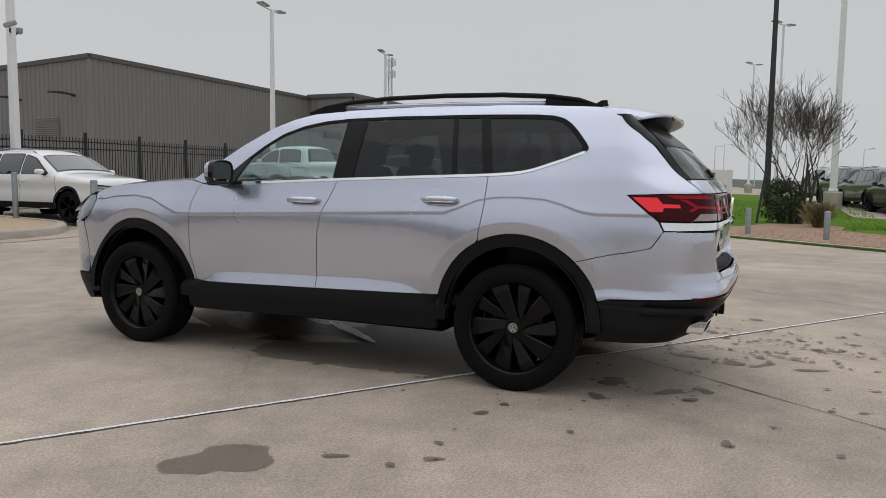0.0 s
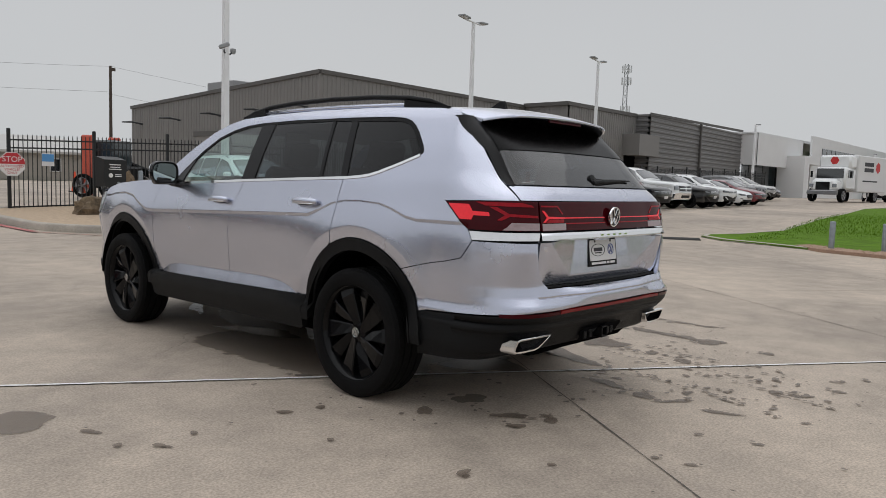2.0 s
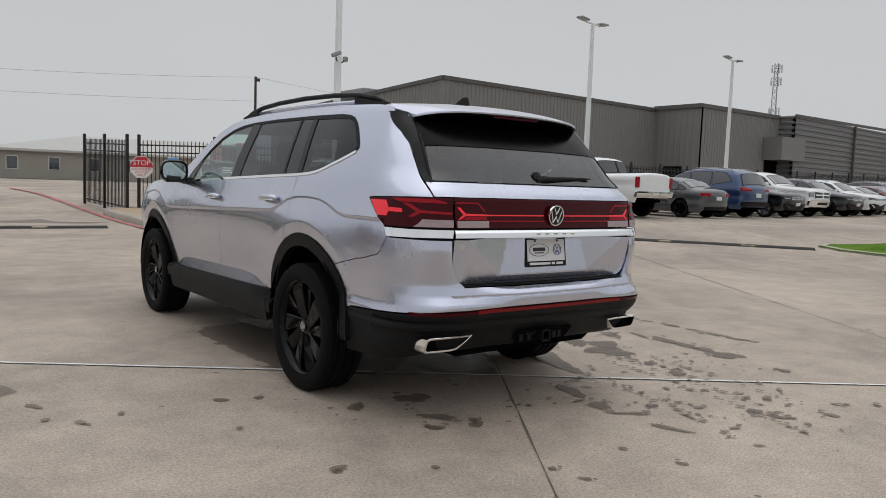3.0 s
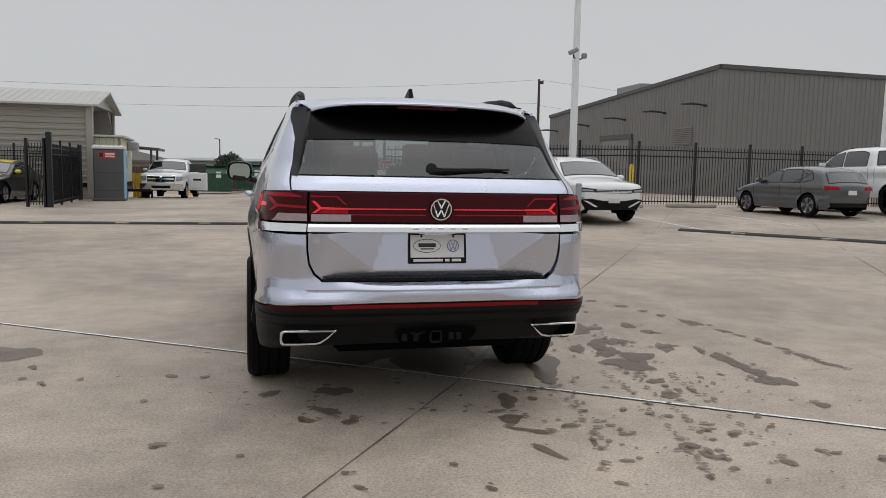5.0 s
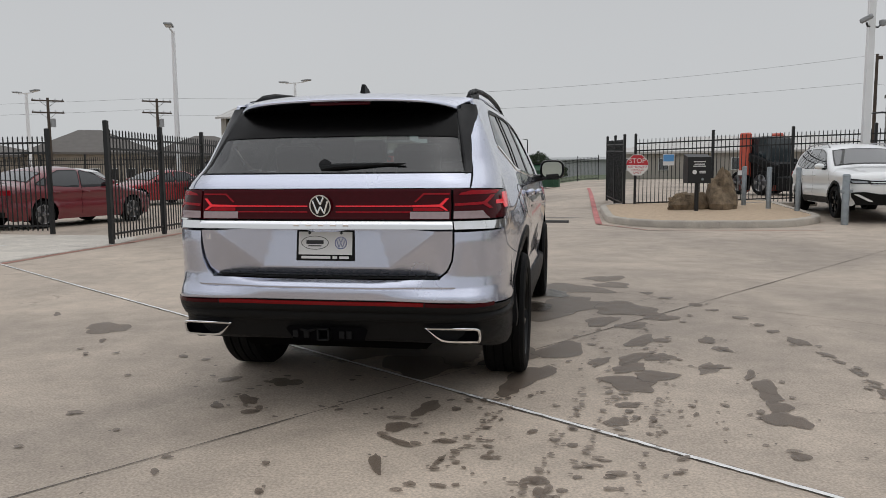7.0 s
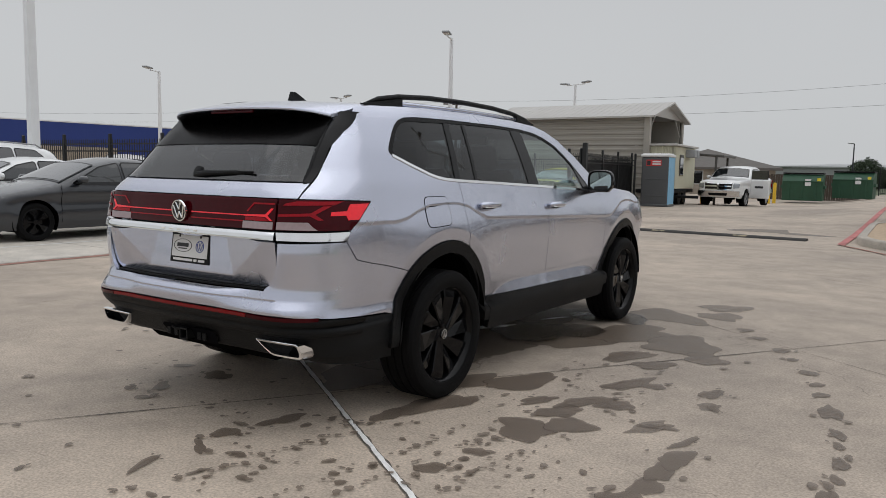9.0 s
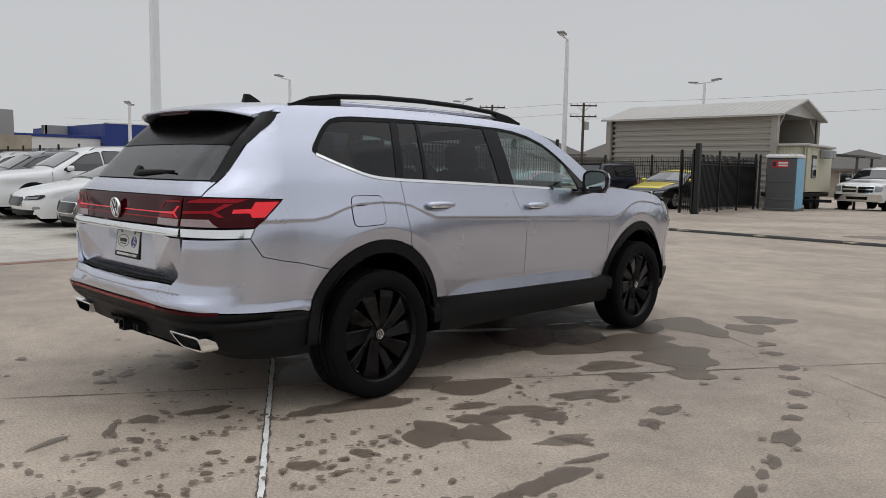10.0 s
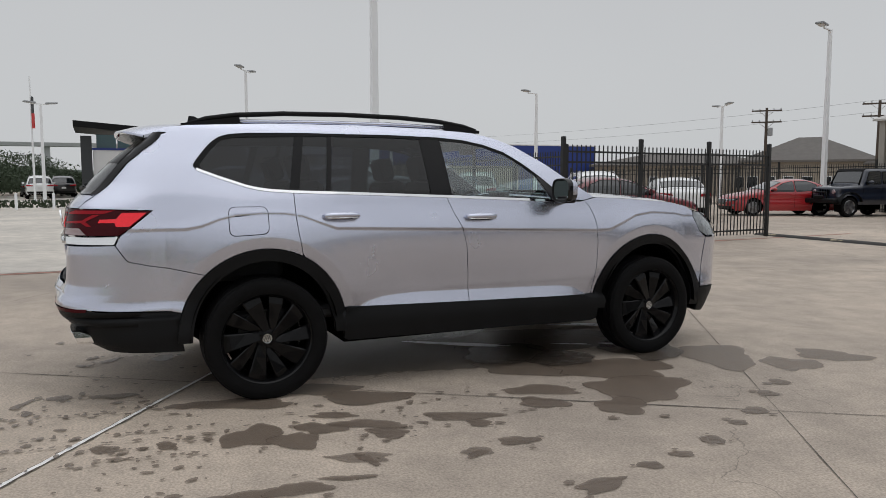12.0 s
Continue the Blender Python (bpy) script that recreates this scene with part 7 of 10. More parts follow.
shed = thing("metal_shed", "beige sheet-metal shed with an open gable end", "shed")
wall_sheet((-15.4, 27.9), (-7.6, 27.9), 0.0, 3.98, 3.98, "shed", 0.235, True, 0.03, shed)
wall_sheet((-7.6, 32.9), (-15.4, 32.9), 0.0, 3.98, 3.98, "shed", 0.235, True, 0.03, shed)
wall_sheet((-15.4, 32.9), (-15.4, 27.9), 0.0, 3.98, 3.98, "shed", 0.235, True, 0.03, shed)
g = Shape()
for y0, y1 in ((27.55, 30.4), (33.25, 30.4)):
    g.add([(-15.8, y0, 3.92), (-7.2, y0, 3.92), (-7.2, y1, 4.72), (-15.8, y1, 4.72), (-15.8, y0, 3.84), (-7.2, y0, 3.84), (-7.2, y1, 4.64), (-15.8, y1, 4.64)], [(0, 1, 2, 3), (7, 6, 5, 4), (0, 4, 5, 1), (1, 5, 6, 2), (3, 2, 6, 7), (0, 3, 7, 4)])
put("roof", g, "shed_roof", shed)
for x, y in ((-15.46, 27.84), (-7.6, 27.87), (-15.46, 32.96), (-7.6, 32.93)):
    put("corner_trim", Shape().box((x, y, 1.98), (0.26, 0.26, 3.9), 0.01), "shed", shed)
for k in range(28):
    x = -15.7 + k * 0.31
    g = Shape()
    for y0, y1 in ((27.55, 30.4), (33.25, 30.4)):
        g.add([(x + d, y, z + h) for d in (-0.02, 0.02) for y, z in ((y0, 3.92), (y1, 4.72)) for h in (0, 0.012)], [(0, 1, 3, 2), (4, 6, 7, 5), (1, 5, 7, 3)])
    put("roof_rib", g, "shed_roof", shed)
g = Shape()
g.add([(-7.55, 27.9, 3.98), (-7.55, 32.9, 3.98), (-7.55, 30.4, 4.66)], [(0, 1, 2)])
g.box((-7.6, 27.95, 2.0), (0.1, 0.1, 4.0))
g.box((-7.6, 32.85, 2.0), (0.1, 0.1, 4.0))
g.tube([(-7.6, 28.0, 3.2), (-7.6, 28.8, 3.95)], 0.03, 6)
g.tube([(-7.6, 32.8, 3.2), (-7.6, 32.0, 3.95)], 0.03, 6)
put("gable_frame", g, "shed_roof", shed)


# ---- parked vehicles ----
CARS = {
    "suv": dict(lean=1.0, nose=0.19, stern=0.14, w=0.925, r=0.365, axles=(1.40, -1.39), belt=1.06, zb=0.30,
                top=[(2.27, 0.36), (2.36, 0.62), (2.33, 0.88), (2.21, 0.985), (1.30, 1.09), (1.02, 1.12), (0.28, 1.55), (-0.10, 1.655), (-0.80, 1.69), (-1.60, 1.645), (-2.02, 1.54), (-2.26, 1.09), (-2.36, 0.98), (-2.36, 0.58), (-2.28, 0.38)],
                glass=[[(0.74, 1.12), (0.24, 1.47), (-0.12, 1.56), (-0.16, 1.11)], [(-0.24, 1.11), (-0.20, 1.575), (-0.98, 1.575), (-1.02, 1.13)], [(-1.10, 1.13), (-1.06, 1.575), (-1.52, 1.54), (-1.86, 1.26)]],
                screen=(5, 6), back=(10, 11), seams=[1.0, -0.20, -1.06]),
    "hatch": dict(lean=1.0, nose=0.26, stern=0.16, w=0.895, r=0.33, axles=(1.30, -1.32), belt=0.95, zb=0.22,
                  top=[(2.02, 0.30), (2.09, 0.52), (2.03, 0.70), (1.90, 0.78), (1.18, 0.95), (0.98, 0.98), (0.22, 1.37), (-0.20, 1.46), (-0.90, 1.465), (-1.50, 1.40), (-1.72, 1.33), (-2.02, 0.96), (-2.10, 0.88), (-2.10, 0.50), (-2.04, 0.30)],
                  glass=[[(0.72, 1.00), (0.20, 1.31), (-0.14, 1.38), (-0.18, 0.99)], [(-0.26, 0.99), (-0.22, 1.385), (-0.95, 1.385), (-1.0, 1.01)], [(-1.06, 1.01), (-1.02, 1.385), (-1.32, 1.33), (-1.46, 1.10)]],
                  screen=(5, 6), back=(10, 11), seams=[0.95, -0.20, -1.05]),
    "sedan": dict(lean=1.0, nose=0.30, stern=0.18, w=0.90, r=0.33, axles=(1.40, -1.35), belt=0.95, zb=0.20,
                  top=[(2.26, 0.28), (2.34, 0.50), (2.27, 0.68), (2.10, 0.77), (1.22, 0.93), (1.02, 0.96), (0.20, 1.33), (-0.25, 1.42), (-0.75, 1.42), (-1.20, 1.33), (-1.70, 1.07), (-1.85, 1.03), (-2.22, 1.01), (-2.34, 0.90), (-2.34, 0.48), (-2.26, 0.30)],
                  glass=[[(0.72, 0.98), (0.18, 1.27), (-0.20, 1.35), (-0.24, 0.97)], [(-0.32, 0.97), (-0.28, 1.355), (-0.80, 1.35), (-1.15, 1.22), (-1.20, 1.01)], [(-1.25, 1.01), (-1.22, 1.19), (-1.52, 1.04)]],
                  screen=(5, 6), back=(9, 10), seams=[0.95, -0.26, -1.12]),
    "pickup": dict(lean=0.9, nose=0.14, stern=0.03, w=1.0, r=0.41, axles=(1.87, -1.75), belt=1.30, zb=0.42,
                   top=[(2.82, 0.45), (2.92, 0.75), (2.90, 1.08), (2.74, 1.22), (1.52, 1.31), (1.24, 1.34), (0.62, 1.80), (0.25, 1.91), (-0.60, 1.92), (-0.92, 1.86), (-1.06, 1.35), (-1.12, 1.36), (-2.84, 1.38), (-2.92, 1.33), (-2.92, 0.70), (-2.86, 0.58)],
                   glass=[[(1.02, 1.35), (0.60, 1.70), (0.24, 1.79), (0.20, 1.34)], [(0.12, 1.34), (0.16, 1.795), (-0.50, 1.80), (-0.72, 1.74), (-0.76, 1.36)]],
                   screen=(5, 6), back=(9, 10), seams=[1.15, 0.16, -0.85, -1.09]),
    "jeep": dict(lean=0.45, nose=0.0, stern=0.0, ease=0.05, round=0.35, crown=0.02, w=0.80, r=0.37, axles=(1.22, -1.17), belt=1.18, zb=0.45,
                 top=[(1.62, 0.50), (1.66, 0.60), (1.64, 1.05), (1.58, 1.10), (0.80, 1.17), (0.70, 1.18), (0.46, 1.70), (0.40, 1.76), (-1.0, 1.78), (-1.72, 1.76), (-1.80, 1.70), (-1.88, 1.15), (-1.90, 0.60), (-1.85, 0.50)],
                 glass=[[(0.50, 1.22), (0.30, 1.66), (-0.22, 1.68), (-0.22, 1.22)], [(-0.32, 1.24), (-0.32, 1.66), (-1.60, 1.66), (-1.66, 1.24)]],
                 screen=(5, 6), back=(10, 11), seams=[0.62, -0.27]),
}
car_meshes = {}


def plain_wheel(style):
    """Tyre and rim meshes of radius 1, shared by all the parked vehicles."""
    if style in car_meshes:
        return car_meshes[style]
    t = Shape().lathe([(0.70, -0.28), (0.80, -0.33), (0.93, -0.31), (1.0, -0.22), (1.0, 0.22), (0.93, 0.31), (0.80, 0.33), (0.70, 0.28)], 30, None, False)
    tyre = put("tyre", t, "rubber", None, smooth=40)
    r = Shape()

    def dish(k, q):
        a = radians(6 * k)
        spoke = (k % 12) in (1, 2, 3, 4) if q < 3 else (k % 12) in (0, 1, 2, 3, 4, 5)
        rad = (0.0, 0.13, 0.20, 0.42, 0.62, 0.67, 0.71)[q]
        z = (0.27, 0.27, 0.24 if spoke else 0.04, 0.26 if spoke else 0.0, 0.24 if spoke else 0.0, 0.29, 0.27)[q]
        return (rad * math.cos(a), rad * math.sin(a), z)

    r.grid(dish, range(61), range(7))
    rim = put("rim", r, style, None, smooth=40)
    car_meshes[style] = (tyre.data, rim.data)
    for ob in (tyre, rim):
        bpy.data.objects.remove(ob)
    return car_meshes[style]


def side_x(c, y, z):
    """Half the width of a parked car's body: a shoulder at the belt, a tucked sill and a leaning greenhouse."""
    y, z = np.asarray(y, float), np.asarray(z, float)
    L0, L1 = c["top"][0][0] + 0.1, c["top"][-1][0] - 0.1
    t = np.abs((y - (L0 + L1) / 2) / ((L0 - L1) / 2)).clip(0, 1)
    x = c["w"] * (1 - 0.07 * t ** 4)
    up = (z - c["belt"]).clip(0, 0.8)
    x = x - (0.20 * up + 0.28 * up ** 2) * c["lean"] - 0.022 * sstep((z - c["belt"] + 0.02) / 0.05)
    x = x + 0.016 * np.exp(-((z - c["belt"] + 0.13) / 0.05) ** 2)
    low = (c["belt"] - 0.30 - z)
    x = x - 0.020 * np.exp(-(low / 0.09) ** 2) - 0.10 * ((c["zb"] + 0.28 - z) / 0.34).clip(0, 1) ** 2
    for ay in c["axles"]:
        rho = np.hypot(y - ay, z - c["r"]) / (c["r"] + 0.055)
        x = x + 0.018 * np.exp(-((rho - 1.0) / 0.16) ** 2)
    return x


def warped(c, p):
    """A car's corners drawn back in plan, at the nose and at the tail."""
    x, y, z = p
    f = c["axles"][0] + 0.12
    b = c["axles"][1] - 0.12
    u = min(1.15, abs(x) / c["w"])
    y2 = y
    if y > f:
        y2 -= c["nose"] * min(1.0, (y - f) / (c["top"][1][0] - f)) ** 1.2 * u ** 3
    if y < b:
        y2 += c["stern"] * min(1.0, (b - y) / (b - c["top"][-2][0])) ** 1.2 * u ** 3
    return (x, y2, z)


def warp_shape(c, g):
    g.v = [warped(c, p) for p in g.v]
    return g


def soft_line(c):
    """The outline along the middle with its corners eased."""
    raw = c["top"]
    out = [raw[0]]
    for a, p, b in zip(raw, raw[1:], raw[2:]):
        a, p, b = Vector(a), Vector(p), Vector(b)
        q = min(c.get("ease", 0.16), (a - p).length * 0.45, (b - p).length * 0.45)
        s, e = p + (a - p).normalized() * q, p + (b - p).normalized() * q
        out += [tuple(s * (1 - t) ** 2 + p * 2 * t * (1 - t) + e * t * t) for t in (0, 0.33, 0.67, 1)]
    return out + [raw[-1]]


CROSS = tuple(-1 + k / 5 for k in range(11))


def body_meshes(kind):
    """The shell of one kind of car: flanks with wheel arches, joined across by bonnet, roof and tail."""
    if kind in car_meshes:
        return car_meshes[kind]
    c = CARS[kind]
    raw = soft_line(c)
    top = []
    for (a, b), (d, e) in zip(raw[:-1], raw[1:]):
        n = max(1, int(math.hypot(d - a, e - b) / 0.08))
        top += [(a + (d - a) * k / n, b + (e - b) * k / n) for k in range(n)]
    top.append(raw[-1])
    bottom = [(top[-1][0] + 0.05, c["zb"])]
    R = c["r"] + 0.055
    for ay in c["axles"][::-1]:
        start = math.degrees(math.asin((c["zb"] - c["r"]) / R))
        bottom += [(ay - R * math.cos(radians(start + (180 - 2 * start) * k / 18)), c["r"] + R * math.sin(radians(start + (180 - 2 * start) * k / 18))) for k in range(19)]
    bottom += [(top[0][0] - 0.05, c["zb"])]
    loop = top + bottom
    n = len(loop)
    lo, hi = np.min(loop, 0), np.max(loop, 0)
    gx, gy = np.meshgrid(np.arange(lo[0], hi[0], 0.09), np.arange(lo[1], hi[1], 0.055))
    grid = np.stack([gx.ravel(), gy.ravel()], 1)
    ring = np.array([p for d in (0.02, 0.05, 0.09, 0.13) for p in shrunk(top + [(0, c["zb"])], d)])
    grid = np.concatenate([grid, ring])
    grid = grid[inside(grid, loop)]
    grid = grid[clear_of(grid, loop) > 0.016]
    vs, _, fs, *_ = delaunay_2d_cdt([Vector(p) for p in loop] + [Vector(p) for p in grid], [(k, (k + 1) % n) for k in range(n)], [], 1, 1e-6)
    v = np.array([tuple(q) for q in vs])
    d = clear_of(v, top + [(top[-1][0], -3.0), (top[0][0], -3.0)])
    R2 = 0.13

    def half(yz, dist):
        q = np.clip(R2 - dist, 0, R2)
        return side_x(c, yz[:, 0], yz[:, 1]) - (R2 - np.sqrt(R2 * R2 - q * q)) * c.get("round", 0.85)

    x = half(v, d)
    k = len(v)
    g = Shape()
    g.v = [(x[i], v[i, 0], v[i, 1]) for i in range(k)] + [(-x[i], v[i, 0], v[i, 1]) for i in range(k)]
    g.f = [tuple(f) for f in fs] + [tuple(i + k for i in f[::-1]) for f in fs]
    tp = np.array(top)
    tx = half(tp, np.zeros(len(tp)))
    base, m = len(g.v), len(CROSS)
    for i in range(len(tp)):
        y, z = tp[i]
        crown = c.get("crown", 0.045)
        for u in CROSS:
            g.v.append((u * tx[i], y, z + crown * (1 - abs(u) ** 2.4) * sstep((z - 0.55) / 0.35)))
    g.f += [(base + i * m + j, base + i * m + j + 1, base + (i + 1) * m + 1 + j, base + (i + 1) * m + j) for i in range(len(tp) - 1) for j in range(m - 1)]
    shell = put("body", warp_shape(c, g), "white_car", None, smooth=48)
    bm = bmesh.new()
    bm.from_mesh(shell.data)
    bmesh.ops.remove_doubles(bm, verts=bm.verts, dist=0.0015)
    bmesh.ops.recalc_face_normals(bm, faces=bm.faces)
    bm.to_mesh(shell.data)
    bm.free()
    shell.data.materials.clear()
    # floor and wheel wells
    u = Shape()
    u.box((0, (c["axles"][0] + c["axles"][1]) / 2, c["zb"] + 0.10), (c["w"] * 1.7, c["axles"][0] - c["axles"][1] - 2 * R, 0.18))
    for ay in c["axles"]:
        for sx in (-1, 1):
            u.add([(sx * xx, ay + R * math.cos(radians(12 * q)), c["r"] + R * math.sin(radians(12 * q))) for q in range(-2, 18) for xx in (c["w"] - 0.32, c["w"] - 0.03)], [(2 * q, 2 * q + 1, 2 * q + 3, 2 * q + 2) for q in range(19)])
            u.add([(sx * (c["w"] - 0.32), ay + R * math.cos(radians(12 * q)), c["r"] + R * math.sin(radians(12 * q))) for q in range(-2, 18)], [tuple(range(20))])
    for yy in (top[0][0] - 0.6, top[-1][0] + 0.6):
        u.box((0, yy, c["zb"] + 0.06), (c["w"] * 1.5, 0.7, 0.10))
    under = put("underside", u, "under", None, fix=False)
    panes = []
    for poly in c["glass"]:
        poly = rounded(poly, 0.045, 3)
        for grow, lift, nm in ((0.022, 0.003, "window_surround"), (0.0, 0.007, "side_window")):
            edge = sampled(shrunk(poly, -grow) if grow else poly, 0.09)
            nn = len(edge)
            inner = np.stack([a.ravel() for a in np.meshgrid(np.arange(-3, 3, 0.10), np.arange(0.8, 2.0, 0.08))], 1)
            inner = inner[inside(inner, edge)]
            inner = inner[clear_of(inner, edge) > 0.03] if len(inner) else inner
            vs2, _, fs2, *_ = delaunay_2d_cdt([Vector(p) for p in edge] + [Vector(p) for p in inner], [(q, (q + 1) % nn) for q in range(nn)], [], 1, 1e-6)
            for sx in (-1, 1):
                s = Shape()
                s.v = [(sx * (float(side_x(c, q.x, q.y)) + lift), q.x, q.y) for q in vs2]
                s.f = [tuple(f) for f in fs2]
                panes.append((nm, warp_shape(c, s)))
    for key, name in (("screen", "windscreen"), ("back", "rear_window")):
        (y0, z0), (y1, z1) = c["top"][c[key][0]], c["top"][c[key][1]]
        nv = Vector((0, z0 - z1, y1 - y0)).normalized()
        nv = nv if nv.z > 0 else -nv
        for inset, t0, t1, lift, nm in ((0.085, 0.10, 0.97, 0.006, "window_surround"), (0.115, 0.15, 0.92, 0.012, name)):
            s = Shape()
            rows = 7
            for q in range(rows):
                t = t0 + (t1 - t0) * q / (rows - 1)
                y, z = y0 + (y1 - y0) * t, z0 + (z1 - z0) * t
                xx = float(side_x(c, y, z)) - inset
                full = float(side_x(c, y, z)) - R2 * c.get("round", 0.85)
                for uu in CROSS:
                    s.v.append((uu * xx, y + nv.y * lift, z + nv.z * lift + c.get("crown", 0.045) * (1 - abs(uu * min(1, xx / full)) ** 2.4) * sstep((z - 0.55) / 0.35)))
            s.f = [(q * m + j, q * m + j + 1, (q + 1) * m + 1 + j, (q + 1) * m + j) for q in range(rows - 1) for j in range(m - 1)]
            panes.append((nm, warp_shape(c, s)))
    made = [(nm, put(nm, s, "gloss" if nm == "window_surround" else "glass_dark", None, smooth=40)) for nm, s in panes]
    out = (shell.data, under.data, [(nm, o.data) for nm, o in made])
    for o in [shell, under] + [o for _, o in made]:
        bpy.data.objects.remove(o)
    car_meshes[kind] = out
    return out


def end_face(c, x, z, front):
    """How far out a car's nose or tail lies at a place across it and a height."""
    line = [p for p in c["top"][:5]] if front else [p for p in c["top"][-5:]][::-1]
    y = interp(z, [p[1] for p in line], [p[0] for p in line])
    return warped(c, (x, y, z))[1]


def end_patch(c, name, poly, mat, car, label="", off=0.008, front=True, lift=0.0, both=False, r=0.02):
    """A lamp, grille or intake laid on a car's nose or tail, outlined across it and upwards, with its edges turned in."""
    out = None
    for sx in (1, -1) if both else (1,):
        edge = sampled(rounded([(sx * x, z) for x, z in poly][::sx], r, 3), 0.05)
        n = len(edge)
        lo, hi = np.min(edge, 0), np.max(edge, 0)
        inner = np.stack([a.ravel() for a in np.meshgrid(np.arange(lo[0], hi[0], 0.06), np.arange(lo[1], hi[1], 0.05))], 1)
        inner = inner[inside(inner, edge)]
        inner = inner[clear_of(inner, edge) > 0.012] if len(inner) else inner
        vs, _, fs, *_ = delaunay_2d_cdt([Vector(p) for p in edge] + [Vector(p) for p in inner], [(q, (q + 1) % n) for q in range(n)], [], 1, 1e-6)
        s = Shape()
        way = 1 if front else -1
        s.v = [(q.x, end_face(c, q.x, q.y, front) + way * off, q.y + lift) for q in vs] + [(x, end_face(c, x, z, front) - way * 0.03, z + lift) for x, z in edge]
        k = len(vs)
        s.f = [tuple(f) for f in fs] + [(i, k + i, k + (i + 1) % n, (i + 1) % n) for i in range(n)]
        out = put(name, s, mat, car, label, smooth=35)
    return out


def fascia(c, kind, car, paint, lift):
    """Lamps, grille, intakes and plate of one kind of car."""
    w, zb = c["w"], c["zb"]

    def on(name, poly, mat, label="", off=0.008, front=True, both=False, r=0.02):
        return end_patch(c, name, poly, mat, car, label, off, front, lift, both, r)

    if kind == "suv":
        on("headlamp", [(0.50, 0.775), (0.84, 0.785), (0.90, 0.865), (0.86, 0.895), (0.50, 0.855)], "gloss", "slim dark headlamp with clear lens", 0.010, True, True)
        on("lamp_lens", [(0.54, 0.795), (0.82, 0.80), (0.86, 0.855), (0.56, 0.835)], "head_lens", "", 0.016, True, True, 0.012)
        on("grille", [(-0.50, 0.755), (0.50, 0.755), (0.50, 0.86), (-0.50, 0.86)], "gloss", "black grille with chrome bars", 0.010)
        for z in (0.775, 0.812, 0.849):
            on("grille_bar", [(-0.49, z - 0.006), (0.49, z - 0.006), (0.49, z + 0.006), (-0.49, z + 0.006)], "chrome", "", 0.018, r=0.004)
        on("lower_intake", [(-0.82, 0.50), (-0.84, 0.595), (-0.60, 0.61), (-0.30, 0.56), (0.30, 0.56), (0.60, 0.61), (0.84, 0.595), (0.82, 0.50), (0.72, 0.33), (-0.72, 0.33)], "clad", "black lower front intake", 0.010)
        on("bumper_blade", [(0.70, 0.555), (0.80, 0.56), (0.50, 0.40), (0.42, 0.40), (0.46, 0.43)], paint, "body-coloured bumper blade", 0.022, True, True, 0.01)
        on("number_plate", [(-0.155, 0.505), (0.155, 0.505), (0.155, 0.635), (-0.155, 0.635)], "plate", "blank pale number plate", 0.024, r=0.01)
        badge = Shape().lathe([(0.045, 0.0), (0.046, 0.012), (0.060, 0.012), (0.061, 0.0)], 20, Matrix.Translation((0, end_face(c, 0, 0.815, True) + 0.022, 0.815 + lift)) @ pose(0, 0, 0, -90, 0, 0))
        put("badge", badge, "chrome", car, "round chrome badge", smooth=True)
        on("tail_lamp", [(0.42, 0.93), (0.88, 0.93), (0.86, 1.06), (0.44, 1.05)], "red_lens", "red tail lamp", 0.012, False, True)
        on("rear_bumper_trim", [(-0.80, 0.40), (0.80, 0.40), (0.84, 0.56), (-0.84, 0.56)], "clad", "", 0.010, False)
        on("rear_plate", [(-0.155, 0.72), (0.155, 0.72), (0.155, 0.86), (-0.155, 0.86)], "plate", "blank pale number plate", 0.012, False, r=0.01)
        for sx in (-1, 1):
            xs = [(y, interp(y, [-2.02, -1.6, -0.8, -0.1, 0.2], [1.54, 1.645, 1.69, 1.655, 1.58])) for y in (0.05, -0.1, -0.5, -0.9, -1.3, -1.6, -1.75)]
            put("roof_rail", Shape().tube([(sx * (c["w"] - 0.30), y, z + lift + (0.035 if -1.7 < y < 0.0 else -0.02)) for y, z in xs], 0.016, 6), "rim_grey", car, "silver roof rail", smooth="all")
    elif kind in ("sedan", "hatch"):
        dz = 0.0 if kind == "sedan" else 0.02
        on("headlamp", [(0.46, 0.575 + dz), (0.80, 0.60 + dz), (0.88, 0.675 + dz), (0.84, 0.70 + dz), (0.48, 0.655 + dz)], "gloss", "dark headlamp with clear lens", 0.010, True, True)
        on("lamp_lens", [(0.49, 0.592 + dz), (0.78, 0.615 + dz), (0.82, 0.665 + dz), (0.52, 0.640 + dz)], "head_lens", "", 0.016, True, True, 0.012)
        on("grille_rim", [(-0.36, 0.435), (0.36, 0.435), (0.45, 0.60), (0.40, 0.66), (-0.40, 0.66), (-0.45, 0.60)], "chrome", "", 0.009, r=0.04)
        grille = on("grille", [(-0.345, 0.45), (0.345, 0.45), (0.43, 0.60), (0.385, 0.645), (-0.385, 0.645), (-0.43, 0.60)], "gloss", "black mesh grille", 0.014, r=0.04)
        on("lower_intake", [(-0.62, 0.27), (0.62, 0.27), (0.70, 0.375), (-0.70, 0.375)], "clad", "black lower intake", 0.010)
        on("fog_lamp", [(0.66, 0.39), (0.80, 0.40), (0.80, 0.45), (0.68, 0.44)], "head_lens", "", 0.012, True, True)
        on("tail_lamp", [(0.46, 0.80), (0.88, 0.80), (0.86, 0.92), (0.50, 0.90)], "red_lens", "red tail lamp", 0.012, False, True)
        on("rear_plate", [(-0.155, 0.66), (0.155, 0.66), (0.155, 0.79), (-0.155, 0.79)], "plate", "blank pale number plate", 0.012, False, r=0.01)
